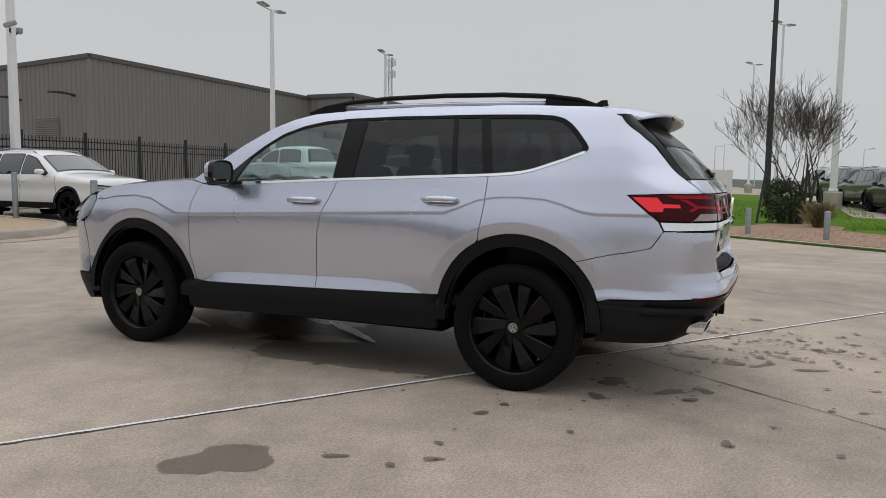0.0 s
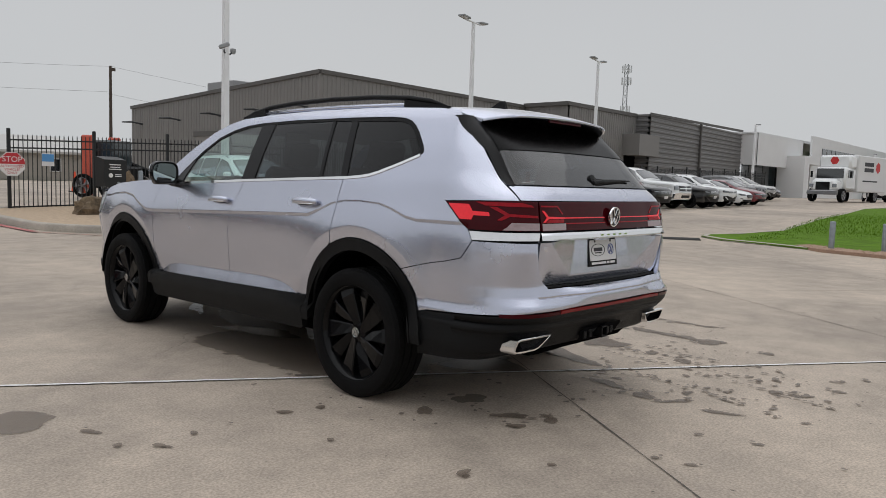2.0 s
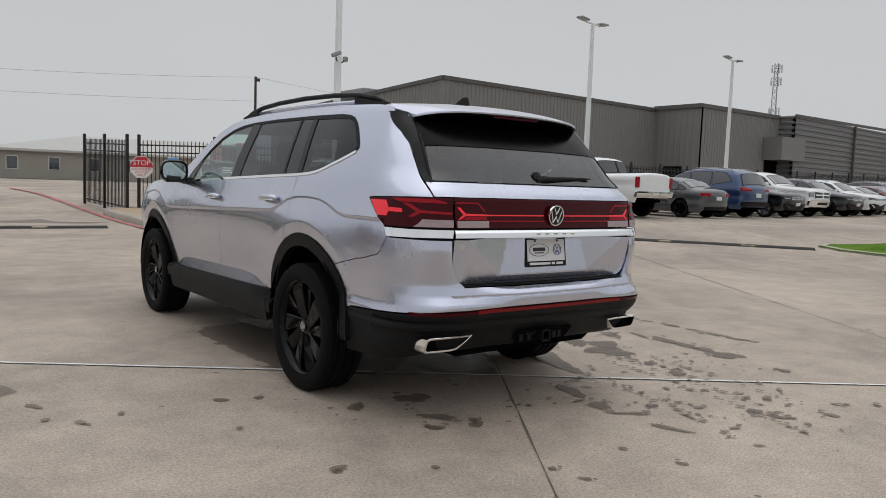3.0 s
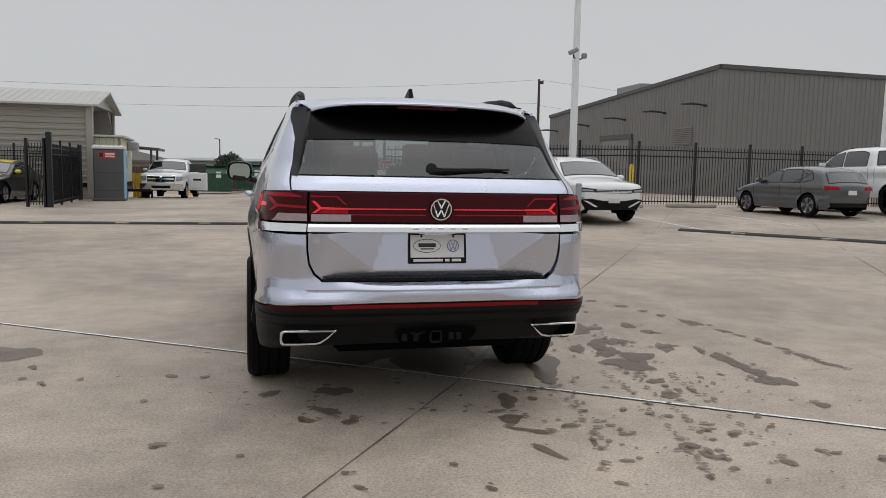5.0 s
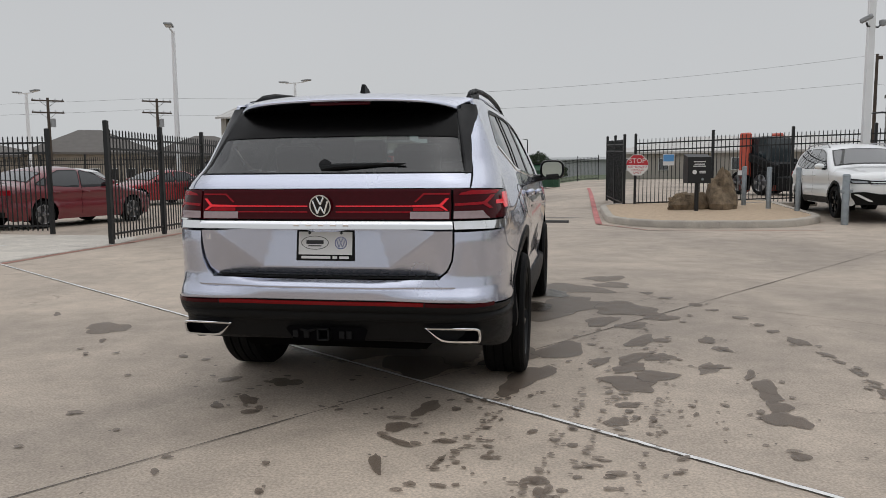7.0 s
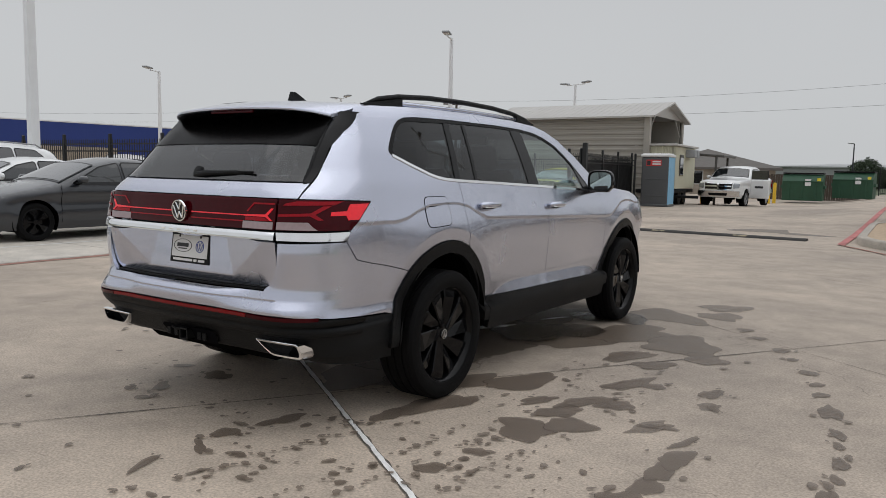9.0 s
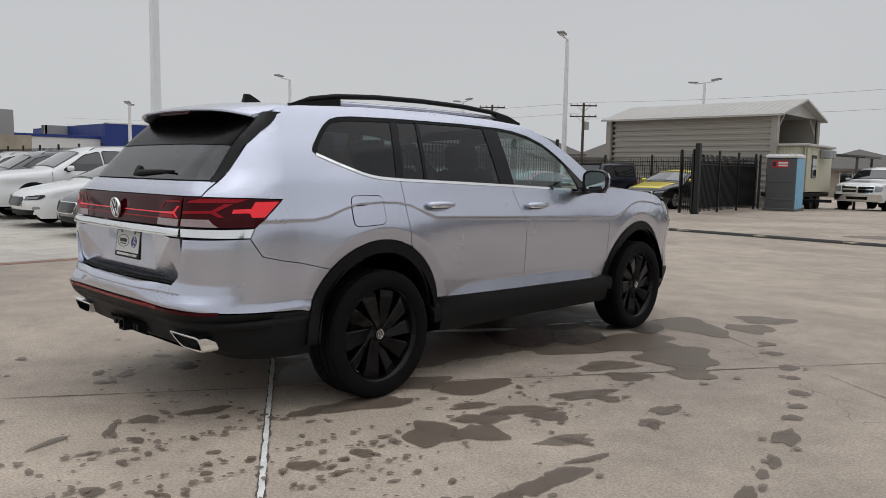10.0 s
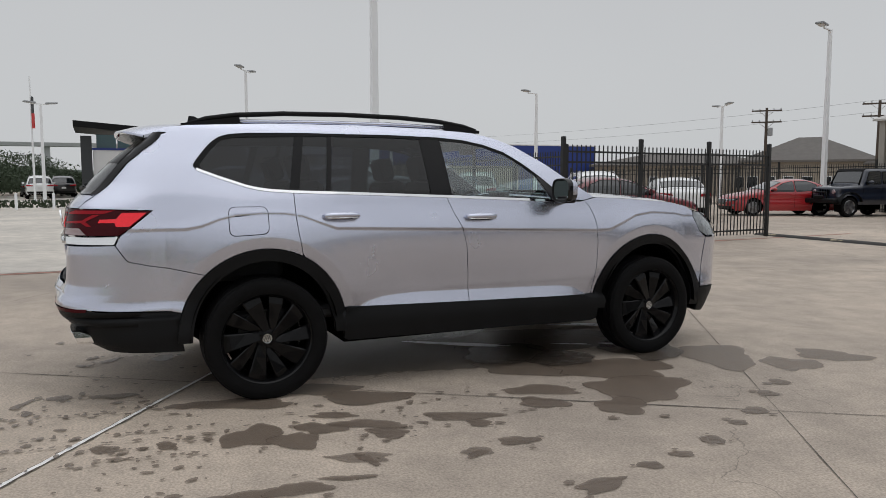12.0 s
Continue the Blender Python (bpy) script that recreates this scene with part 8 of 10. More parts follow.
        on("rear_diffuser", [(-0.66, 0.30), (0.66, 0.30), (0.72, 0.42), (-0.72, 0.42)], "clad", "", 0.010, False)
    elif kind == "pickup":
        on("grille", [(-0.60, 0.82), (0.60, 0.82), (0.64, 1.14), (-0.64, 1.14)], "gloss", "black grille with a chrome cross", 0.012, r=0.06)
        for poly in ([(-0.60, 0.955), (0.60, 0.955), (0.60, 1.005), (-0.60, 1.005)], [(-0.04, 0.84), (0.04, 0.84), (0.04, 1.12), (-0.04, 1.12)], [(-0.62, 1.105), (0.62, 1.105), (0.64, 1.15), (-0.64, 1.15)], [(-0.60, 0.81), (0.60, 0.81), (0.60, 0.845), (-0.60, 0.845)]):
            on("grille_bar", poly, "chrome", "", 0.026, r=0.01)
        on("headlamp", [(0.67, 0.88), (0.93, 0.90), (0.95, 1.10), (0.68, 1.13)], "head_lens", "clear headlamp", 0.012, True, True, 0.04)
        on("front_bumper", [(-0.95, 0.50), (0.95, 0.50), (0.96, 0.76), (-0.96, 0.76)], "chrome", "chrome front bumper", 0.06, r=0.05)
        on("lower_intake", [(-0.40, 0.54), (0.40, 0.54), (0.44, 0.66), (-0.44, 0.66)], "clad", "", 0.068)
        on("tail_lamp", [(0.80, 0.92), (0.97, 0.92), (0.97, 1.28), (0.80, 1.28)], "red_lens", "red tail lamp", 0.014, False, True)
        on("rear_bumper", [(-0.96, 0.60), (0.96, 0.60), (0.96, 0.80), (-0.96, 0.80)], "chrome", "chrome rear bumper", 0.07, False)
        on("tailgate_panel", [(-0.77, 0.86), (0.77, 0.86), (0.77, 1.30), (-0.77, 1.30)], paint, "", 0.010, False)
        on("rear_plate", [(-0.155, 0.64), (0.155, 0.64), (0.155, 0.77), (-0.155, 0.77)], "plate", "blank pale number plate", 0.078, False, r=0.01)
    else:
        for sx in (-1, 1):
            for ay, dx in ((1.24, 0.70), (-1.17, 0.72)):
                g = Shape()
                g.grid(lambda a, x: (sx * x, ay + 0.50 * math.cos(radians(a)) * (1.1 if a > 90 else 1), 0.40 + 0.50 * math.sin(radians(a))), [8 + 11 * k for k in range(15)], [dx - 0.18, dx + 0.18, dx + 0.185])
                ob = put("fender", g, "clad", car, "black wheel flare", smooth=40, fix=False)
                ob.modifiers.new("thick", "SOLIDIFY").thickness = 0.03
            lamp = Shape().lathe([(0.0, 0.03), (0.075, 0.025), (0.09, 0.0), (0.0, 0.0)], 18, Matrix.Translation((sx * 0.46, 1.655, 0.93)) @ pose(0, 0, 0, -90, 0, 0))
            put("round_headlamp", lamp, "clear_lens", car, "round clear headlamp", smooth=True)
            put("tail_lamp", Shape().box((sx * 0.68, -1.90, 0.95), (0.12, 0.06, 0.16), 0.02), "red_lens", car, "red tail lamp")
        for k in range(7):
            put("grille_slot", Shape().box((-0.24 + 0.08 * k, 1.66, 0.90), (0.035, 0.02, 0.24), 0.008), "seam", car)
        put("winch_bumper", Shape().box((0, 1.82, 0.60), (1.55, 0.20, 0.18), 0.04).box((0, 1.90, 0.74), (0.42, 0.14, 0.14), 0.04), "clad", car, "black steel front bumper with a winch", smooth=True)
        put("bumper_hoop", Shape().tube([(-0.36, 1.86, 0.66), (-0.32, 1.88, 0.92), (0.32, 1.88, 0.92), (0.36, 1.86, 0.66)], 0.028, 8), "clad", car, smooth="all")
        put("screen_frame", Shape().tube([(-0.66, 0.70, 1.20), (-0.60, 0.46, 1.72), (0.60, 0.46, 1.72), (0.66, 0.70, 1.20)], 0.035, 8), "clad", car, "black windscreen frame", smooth="all")
        put("soft_top", Shape().box((0, -0.70, 1.775), (1.20, 2.25, 0.06), 0.028), "seat", car, "black fabric top", smooth=True)


def parked(name, label, kind, paint, x, y, turn, rims="rim_grey", cladding=False, scale=1.0, accent=None, group="parked vehicles", lift=0.0):
    """One parked vehicle, its nose along its own +y before the turn."""
    c = CARS[kind]
    shell, under, panes = body_meshes(kind)
    car = thing(name, label, "car" if kind != "pickup" else "pickup truck", on_ground(x, y, turn) @ Matrix.Diagonal((scale, scale, scale, 1)), group)
    me = shell.copy()
    me.materials.append(M[paint])

    def sub(nm, data, lab=""):
        o = new(nm, data)
        o.parent = car
        o.matrix_basis = pose(0, 0, lift)
        return tagged(o, lab)

    sub("body", me)
    sub("underside", under)
    for nm, data in panes:
        sub(nm, data, "dark glass" if nm != "window_surround" else "")
    fascia(c, kind, car, paint, lift)
    for sx in (-1, 1):
        my = c["glass"][0][0][0] - 0.10
        mx = float(side_x(c, my, c["belt"] + 0.06))
        shape = []
        for rr, d in ((0.0, 0.07), (0.6, 0.06), (0.92, 0.03), (1.0, -0.02), (0.96, -0.05), (0.0, -0.05)):
            shape.append([(sx * (mx + 0.135 + 0.105 * rr * math.copysign(abs(math.cos(a)) ** 0.7, math.cos(a))), my + d, c["belt"] + 0.105 + lift + 0.068 * rr * math.sin(a)) for a in [2 * math.pi * k / 16 for k in range(16)]])
        g = Shape()
        g.v = [p for ring in shape for p in ring]
        g.f = [(i * 16 + k, i * 16 + (k + 1) % 16, i * 16 + 16 + (k + 1) % 16, i * 16 + 16 + k) for i in range(5) for k in range(16)]
        mirror = put("door_mirror", g, accent or paint, car, smooth=50)
        put("mirror_arm", Shape().box((sx * (mx + 0.03), my + 0.01, c["belt"] + 0.045 + lift), (0.12, 0.07, 0.045), 0.015), "clad", mirror, smooth=True)
        for n, sy in enumerate(c["seams"]):
            g = Shape().add([(sx * (float(side_x(c, sy + d, z)) + 0.003), sy + d, z + lift) for z in [c["zb"] + 0.12 + (c["belt"] - c["zb"] - 0.10) * q / 14 for q in range(15)] for d in (-0.005, 0.005)], [(2 * q, 2 * q + 1, 2 * q + 3, 2 * q + 2) for q in range(14)])
            put("door_seam", g, "seam", car, fix=False)
        for sy in c["seams"][1:3]:
            hy, hz = sy + 0.13, c["belt"] - 0.11
            hx = float(side_x(c, hy, hz))
            put("door_handle", Shape().box((sx * (hx + 0.012), hy, hz + lift), (0.03, 0.20, 0.03), 0.012), paint, car, smooth=True)
        if cladding:
            g = Shape()
            ys = [c["axles"][1] + c["r"] + 0.06 + (c["axles"][0] - c["axles"][1] - 2 * c["r"] - 0.12) * q / 6 for q in range(7)]
            zs = [c["zb"] + 0.16 * q / 3 for q in range(4)]
            g.grid(lambda yy, z: (sx * (float(side_x(c, yy, z)) + 0.008), yy, z + lift), ys, zs)
            put("sill_cladding", g, "clad", car, "black plastic cladding", smooth="all", fix=False)
            R = c["r"] + 0.055
            for ay in c["axles"]:
                g = Shape()
                g.grid(lambda a, rr: warped(c, (sx * (float(side_x(c, ay + rr * math.cos(radians(a)), c["r"] + rr * math.sin(radians(a)))) + 0.010), ay + rr * math.cos(radians(a)), c["r"] + rr * math.sin(radians(a)) + lift)), range(-6, 188, 8), [R - 0.004, R + 0.03, R + 0.06])
                put("arch_cladding", g, "clad", car, "black wheel-arch cladding", smooth="all", fix=False)
    tyre, rim = plain_wheel(rims)
    for ay in c["axles"]:
        for sx in (-1, 1):
            o = new("wheel", rim)
            o.parent = car
            rr = c["r"] * (1 + lift)
            o.matrix_basis = Matrix.Translation((sx * (c["w"] - 0.115), ay, rr)) @ pose(0, 0, 0, 0, 90 * sx, 0) @ Matrix.Diagonal((rr, rr, rr, 1))
            t = new("tyre", tyre)
            t.parent = o
    return car


parked("parked_suv", "white compact SUV with black cladding, parked by the fence", "suv", "white_car", 7.92, 13.35, 180, "rim", True)
parked("hatchback", "dark grey hatchback with grey alloy wheels", "hatch", "grey_car", 14.78, 12.75, 4, "rim_grey", False, 0.94)
parked("pickup_truck", "white crew-cab pickup on tall black wheels", "pickup", "white_car", 17.95, 13.3, 0, "rim", lift=0.09)
parked("parked_sedan", "dark grey saloon seen from behind", "sedan", "grey_car", 21.1, 12.3, 0, "rim")
parked("parked_suv", "deep blue full-size SUV with a chrome-lit tail", "suv", "blue_car", 24.2, 12.9, 0, "rim", False, 1.12)
parked("parked_suv", "black compact SUV reversed into its stall", "suv", "black_car", 27.2, 12.6, 180, "rim_grey", True)
parked("pickup_truck", "white crew-cab pickup with chrome wheels", "pickup", "white_car", 30.1, 13.6, 180, "rim_grey")
parked("parked_suv", "black SUV reversed into its stall", "suv", "black_car", 33.0, 12.8, 180, "rim")
parked("parked_suv", "white compact SUV reversed into its stall", "suv", "white_car", 35.8, 13.0, 180, "rim")
parked("parked_sedan", "white saloon reversed into its stall", "sedan", "white_car", 38.6, 13.1, 180)
parked("parked_sedan", "dark maroon saloon in its stall", "sedan", "maroon_car", 41.4, 13.3, 180)
parked("parked_sedan", "slate grey saloon in the far row", "sedan", "slate_car", 44.2, 15.0, 0)
parked("parked_suv", "grey SUV in the far row", "suv", "grey_car", 47.2, 15.4, 180)
parked("parked_suv", "pale silver SUV in the far row", "suv", "pearl_car", 50.3, 15.8, 180)
parked("parked_sedan", "dark saloon in the far row", "sedan", "black_car", 53.3, 16.4, 180)
parked("pickup_truck", "white crew-cab pickup beyond the lawn", "pickup", "white_car", 64.5, 5.0, 10)
parked("parked_suv", "white SUV near the showroom", "suv", "white_car", 66, 10.5, 110)
parked("parked_suv", "red SUV near the showroom", "suv", "red_car", 72, 9.0, 100)
parked("parked_suv", "white SUV near the showroom", "suv", "white_car", 78, 7.5, 100)
for k, (px, py, paint, txt) in enumerate(((27.6, -7.4, "slate_car", "slate grey SUV with black wheels beyond the lawn"), (30.6, -6.6, "grey_car", "grey SUV parked beyond the lawn"), (33.8, -5.9, "black_car", "black SUV parked beyond the lawn"), (37.0, -5.2, "pearl_car", "pale SUV parked beyond the lawn"))):
    parked("parked_suv", txt, "suv", paint, px, py, -75, "rim", True)
# west row
parked("parked_sedan", "dark grey sport saloon with black wheels, nose to the drive", "sedan", "slate_car", -10.32, 3.05, 180, "rim")
parked("parked_sedan", "white saloon with silver wheels in the row", "sedan", "white_car", -13.3, 3.1, 180)
parked("parked_suv", "white three-row SUV in the row", "suv", "white_car", -16.3, 3.3, 180, "rim_grey", True, 1.06)
parked("parked_suv", "grey compact SUV in the row", "suv", "grey_car", -19.2, 3.1, 180)
parked("parked_suv", "pale silver SUV in the row", "suv", "pearl_car", -22.2, 3.2, 180)
parked("pickup_truck", "pale silver crew-cab pickup in the row", "pickup", "pearl_car", -25.9, 2.6, 180)
parked("parked_suv", "black off-road SUV at the row's end", "suv", "black_car", -29.5, 2.5, 180)
# behind the west fence
parked("parked_sedan", "maroon saloon behind the picket fence", "sedan", "maroon_car", -11.6, 10.9, -12)
parked("parked_sedan", "red muscle saloon behind the fence", "sedan", "red_car", -15.7, 22.0, 158, "rim_grey", False, 0.97)
parked("parked_sedan", "white saloon behind the fence", "sedan", "white_car", -16.3, 17.2, 60)
parked("parked_suv", "white SUV behind the fence", "suv", "white_car", -19.6, 16.0, 60)
parked("parked_suv", "black SUV behind the fence", "suv", "black_car", -23, 18.0, 60)
parked("parked_suv", "pale silver SUV behind the fence", "suv", "pearl_car", -24, 13.0, 60)
parked("jeep", "dark navy soft-top off-roader with a black front bumper", "jeep", "navy_car", -13.75, 24.1, 172)
two = parked("parked_sedan", "black saloon with a yellow bonnet and roof", "sedan", "black_car", -10.25, 24.5, 176, "rim_grey", False, 1.06, "yellow_car")
c = CARS["sedan"]
line = soft_line(c)[::-1]
for nm, y0, y1, wide in (("bonnet_skin", 2.16, 1.14, 0.72), ("roof_skin", 0.10, -1.02, 0.62)):
    def yellow(u, v, y0=y0, y1=y1, wide=wide):
        y = y0 + (y1 - y0) * v
        z = interp(y, [p[0] for p in line], [p[1] for p in line])
        full = float(side_x(c, y, z)) - 0.11
        x = u * (wide - 0.10 * (1 - v) * (y0 > 1))
        return warped(c, (x, y, z + 0.045 * (1 - min(1, abs(x) / full) ** 2.4) * float(sstep((z - 0.55) / 0.35)) + 0.010))
    g = Shape().grid(yellow, [-1 + k / 6 for k in range(13)], [k / 14 for k in range(15)])
    ob = put(nm, g, "yellow_car", two, "yellow body panel", smooth="all")
    ob.modifiers.new("thick", "SOLIDIFY").thickness = 0.012
truck_w = parked("pickup_truck", "white work pickup with its driver door open", "pickup", "white_car", -5.0, 34.0, 176, "rim_grey", False, 1.0)
g = Shape()
g.box((0, 0.5, 0.85), (0.09, 1.05, 0.85), 0.04, Matrix.Translation((-0.98, 1.12, 0)) @ pose(0, 0, 0, 0, 0, 66))
door_open = put("open_door", g, "white_car", truck_w, "open white driver door")
g = Shape()
g.box((0, 0.5, 1.52), (0.05, 0.9, 0.42), 0.02, Matrix.Translation((-0.98, 1.12, 0)) @ pose(0, 0, 0, 0, 0, 66))
put("door_glass", g, "glass_dark", door_open, "dark door glass")
g = Shape()
g.box((0.052, 0.5, 0.95), (0.004, 0.45, 0.10), 0, Matrix.Translation((-0.98, 1.12, 0)) @ pose(0, 0, 0, 0, 0, 66))
put("door_bars", g, "ink", door_open)

# box truck
bt = thing("box_truck", "white medium-duty box truck facing the lot", "truck", on_ground(55.6, 10.6, 82) @ pose(0, 0, 0, 0, 0, 0), "parked vehicles")
g = Shape()
g.box((0, -2.6, 2.05), (2.4, 5.6, 2.6), 0.05)
tbox = put("cargo_box", g, "stucco", bt, "white cargo box")
g = Shape()
g.box((0, 1.05, 1.65), (2.15, 1.7, 1.6), 0.15)
g.box((0, 0.75, 2.85), (2.2, 1.1, 0.95), 0.15)
put("cab", g, "white_car", bt, smooth=True)
g = Shape()
g.box((0, 2.35, 1.15), (1.75, 1.2, 0.95), 0.22)
put("bonnet", g, "white_car", bt, smooth=True)
g = Shape()
g.box((0, 2.96, 1.12), (0.95, 0.05, 0.55), 0.02)
put("grille", g, "gloss", bt, "dark grille")
g = Shape()
g.box((0, 2.98, 0.66), (2.1, 0.16, 0.30), 0.05)
put("front_bumper", g, "rim_grey", bt)
g = Shape()
g.box((0, 1.90, 2.02), (1.85, 0.06, 0.68), 0.02)
put("windscreen", g, "glass_dark", bt)
for sx in (-1, 1):
    g = Shape()
    g.box((sx * 1.08, 1.15, 1.98), (0.05, 0.8, 0.55), 0.02)
    put("cab_window", g, "glass_dark", bt)
    g = Shape()
    g.box((sx * 0.78, 2.93, 1.15), (0.30, 0.1, 0.25), 0.04)
    put("headlamp", g, "head_lens", bt)
    g = Shape()
    g.box((sx * 1.35, 1.75, 1.95), (0.14, 0.1, 0.45), 0.03)
    put("door_mirror", g, "clad", bt)
    tyre, rim = plain_wheel("rim_grey")
    for ay in (2.2, -3.2):
        o = new("wheel", rim)
        o.parent = bt
        o.matrix_basis = Matrix.Translation((sx * 1.0, ay, 0.48)) @ pose(0, 0, 0, 0, 90 * sx, 0) @ Matrix.Diagonal((0.48, 0.48, 0.48, 1))
        t = new("tyre", tyre)
        t.parent = o
    for k, (yy, zz, ww, hh) in enumerate(((-1.6, 2.75, 1.6, 0.28), (-1.6, 2.35, 1.6, 0.28), (-1.9, 1.55, 2.6, 0.10))):
        g = Shape()
        g.box((sx * 1.206, yy, zz), (0.006, ww, hh))
        put("dark_lettering_bar", g, "ink", tbox)
    g = Shape()
    g.lathe([(0, 0.004), (0.42, 0.004), (0.42, 0), (0, 0)], 6, Matrix.Translation((sx * 1.203, -3.2, 2.55)) @ pose(0, 0, 0, 0, 90 * sx, 0))
    put("red_emblem", g, "red_ink", tbox)
g = Shape()
g.lathe([(0, 0.02), (0.30, 0.02), (0.30, 0), (0, 0)], 6, Matrix.Translation((0, 1.30, 2.95)) @ pose(0, 0, 0, -90, 0, 0))
put("red_emblem", g, "red_ink", bt)


# ---- poles and lamps ----
def lamp_post(x, y, h, label, heads=((0, 1.0),), mat="pole", base=0.0, taper=0.10, name="street_lamp"):
    """A tapered pole with flat lamp heads on short arms; heads are (direction in degrees, reach)."""
    top = thing(name, label, "lamp post", on_ground(x, y, 0), "lamp posts")
    g = Shape()
    z0 = 0.0
    if base:
        b = Shape().lathe([(0.0, 0.0), (0.34, 0.0), (0.34, base - 0.04), (0.30, base), (0.0, base)], 20)
        put("pole_base", b, "kerb", top, "round concrete pole base", smooth=30)
        z0 = base
        g.box((0, 0, base + 0.05), (0.34, 0.34, 0.10), 0.03)
    g.add([(s * sx, s * sy, z) for z, s in ((z0, taper), (h, taper * 0.62)) for sx, sy in ((-1, -1), (1, -1), (1, 1), (-1, 1))], [(0, 1, 5, 4), (1, 2, 6, 5), (2, 3, 7, 6), (3, 0, 4, 7), (4, 5, 6, 7), (3, 2, 1, 0)])
    put("pole", g, mat, top)
    for d, reach in heads:
        m = pose(0, 0, h, 0, 0, d)
        g = Shape()
        g.box((0, reach * 0.3, -0.02), (0.07, reach * 0.6, 0.06), 0.01, m)
        arm = put("arm", g, mat, top)
        g = Shape()
        g.box((0, reach * 0.75, 0.02), (0.36, 0.62, 0.09), 0.03, m @ pose(0, 0, 0, 4, 0, 0))
        head = put("lamp_head", g, "lamp_head", top, "flat grey lamp head", smooth=True)
        g = Shape()
        g.box((0, reach * 0.75, -0.03), (0.28, 0.5, 0.012), 0, m @ pose(0, 0, 0, 4, 0, 0))
        put("lens", g, "lamp_glass", head)
    return top


mast = lamp_post(9.25, 16.7, 12.0, "white camera mast beside the fence", ((0, 1.0), (180, 1.0)), base=0.7, taper=0.098, name="camera_mast")
for side, tilt in ((-1, 15), (1, -20)):
    g = Shape()
    m = Matrix.Translation((0, 0, 4.85)) @ pose(0, 0, 0, 0, 0, 35)
    g.tube([m @ Vector((0, 0, 0)), m @ Vector((side * 0.22, -0.05, 0)), m @ Vector((side * 0.30, -0.08, 0.08))], 0.025, 6)
    arm = put("camera_arm", g, "pole_dark", mast)
    g = Shape()
    if side < 0:
        g.box((0, 0, 0), (0.13, 0.34, 0.13), 0.03, m @ Matrix.Translation((-0.34, -0.10, 0.18)) @ pose(0, 0, 0, -25, 0, 30))
    else:
        g.lathe([(0, -0.10), (0.07, -0.08), (0.10, 0), (0.09, 0.07), (0.0, 0.10)], 14, m @ Matrix.Translation((0.34, -0.10, 0.12)))
    put("security_camera", g, "lamp_head", mast, "grey security camera", smooth=True)
lamp_post(23.5, 18.6, 8.5, "white twin-head lot lamp among the parked cars", ((100, 1.1), (280, 1.1)), base=0.7)
lamp_post(38.9, 21.1, 8.9, "white twin-head lot lamp by the fence", ((100, 1.1), (280, 1.1)), base=0.7)
lamp_post(61.2, 19.0, 6.2, "white single-head lot lamp with a concrete base", ((280, 1.6),), base=0.7)
lamp_post(93.0, 17.0, 5.2, "white single-head lot lamp near the showroom", ((280, 1.6),), base=0.7)
lamp_post(103.6, 15.6, 5.3, "white single-head lot lamp near the showroom", ((280, 1.6),), base=0.7)
lamp_post(-5.5, 100.0, 5.8, "far dark lot lamp above the trees", ((90, 0.5),), "pole_dark", name="far_lamp")
lamp_post(28.0, -4.85, 13.0, "tall white lot lamp on a concrete base", ((90, 1.0),), base=0.75, taper=0.13)
lamp_post(44.0, -2.7, 10.2, "white twin-head lot lamp beyond the lawn", ((60, 1.0), (240, 1.0)), base=0.75)
lamp_post(64.1, -0.5, 10.8, "white lot lamp far beyond the lawn", ((60, 1.0), (240, 1.0)), base=0.75)
lamp_post(39.9, -2.3, 14.0, "tall dark steel pole beyond the lawn", (), "pole_dark", taper=0.17, name="dark_pole")
for k, (x, y, h) in enumerate(((120, -14, 6), (150, -4, 7), (95, -22, 6.5), (140, 8, 7), (170, 2, 6.5), (110, 4.5, 6.0), (60, -25, 7.5), (55, -14, 6.0))):
    lamp_post(x, y, h, "distant white lot lamp", ((200, 1.5),))
lamp_post(-17.2, 26.5, 7.8, "white single-head lamp behind the fence", ((200, 1.4),))
lamp_post(-17.1, 41.5, 7.4, "white twin-head lamp behind the shed", ((70, 1.3), (250, 1.3)))
lamp_post(-33.2, 36.6, 6.6, "white twin-head lamp beyond the fence", ((70, 1.3), (250, 1.3)))
lamp_post(-36.8, 24.0, 7.0, "white single-head lamp in the far lot", ((200, 1.5),))
lamp_post(-37.8, 5.5, 7.5, "white twin-head lamp in the far lot", ((60, 1.3), (240, 1.3)))
lamp_post(-16.83, 5.6, 12.5, "tall white lamp post behind the parked cars", ((200, 1.2),), taper=0.12)
lamp_post(-41.7, 15.7, 5.0, "white twin-head lamp in the far lot", ((60, 1.2), (240, 1.2)))
lamp_post(-44.2, -5.1, 5.8, "white twin-head lamp beside the flagpole", ((20, 0.8), (200, 0.8)), taper=0.10)
lamp_post(-55, -9.3, 7.5, "tall thin white pole far off", (), taper=0.06, name="far_pole")
flag = thing("flagpole", "white flagpole with a limp red and dark flag", "flagpole", on_ground(-46.5, -5.75))
g = Shape()
g.tube([(0, 0, 0), (0, 0, 7.6)], [0.07, 0.04], 8)
put("pole", g, "pole", flag)
g = Shape()
g.grid(lambda u, v: (0.05 + 0.12 * math.sin(u * 5), 0.02 + u * 0.16, 5.4 - v * 0.9), [k / 8 for k in range(9)], [0, 0.5, 1])
put("flag", g, "red_ink", flag, "red lower half of the flag", fix=False)
g = Shape()
g.grid(lambda u, v: (0.05 + 0.12 * math.sin(u * 5), 0.02 + u * 0.14, 6.4 - v * 1.0), [k / 8 for k in range(9)], [0, 0.5, 1])
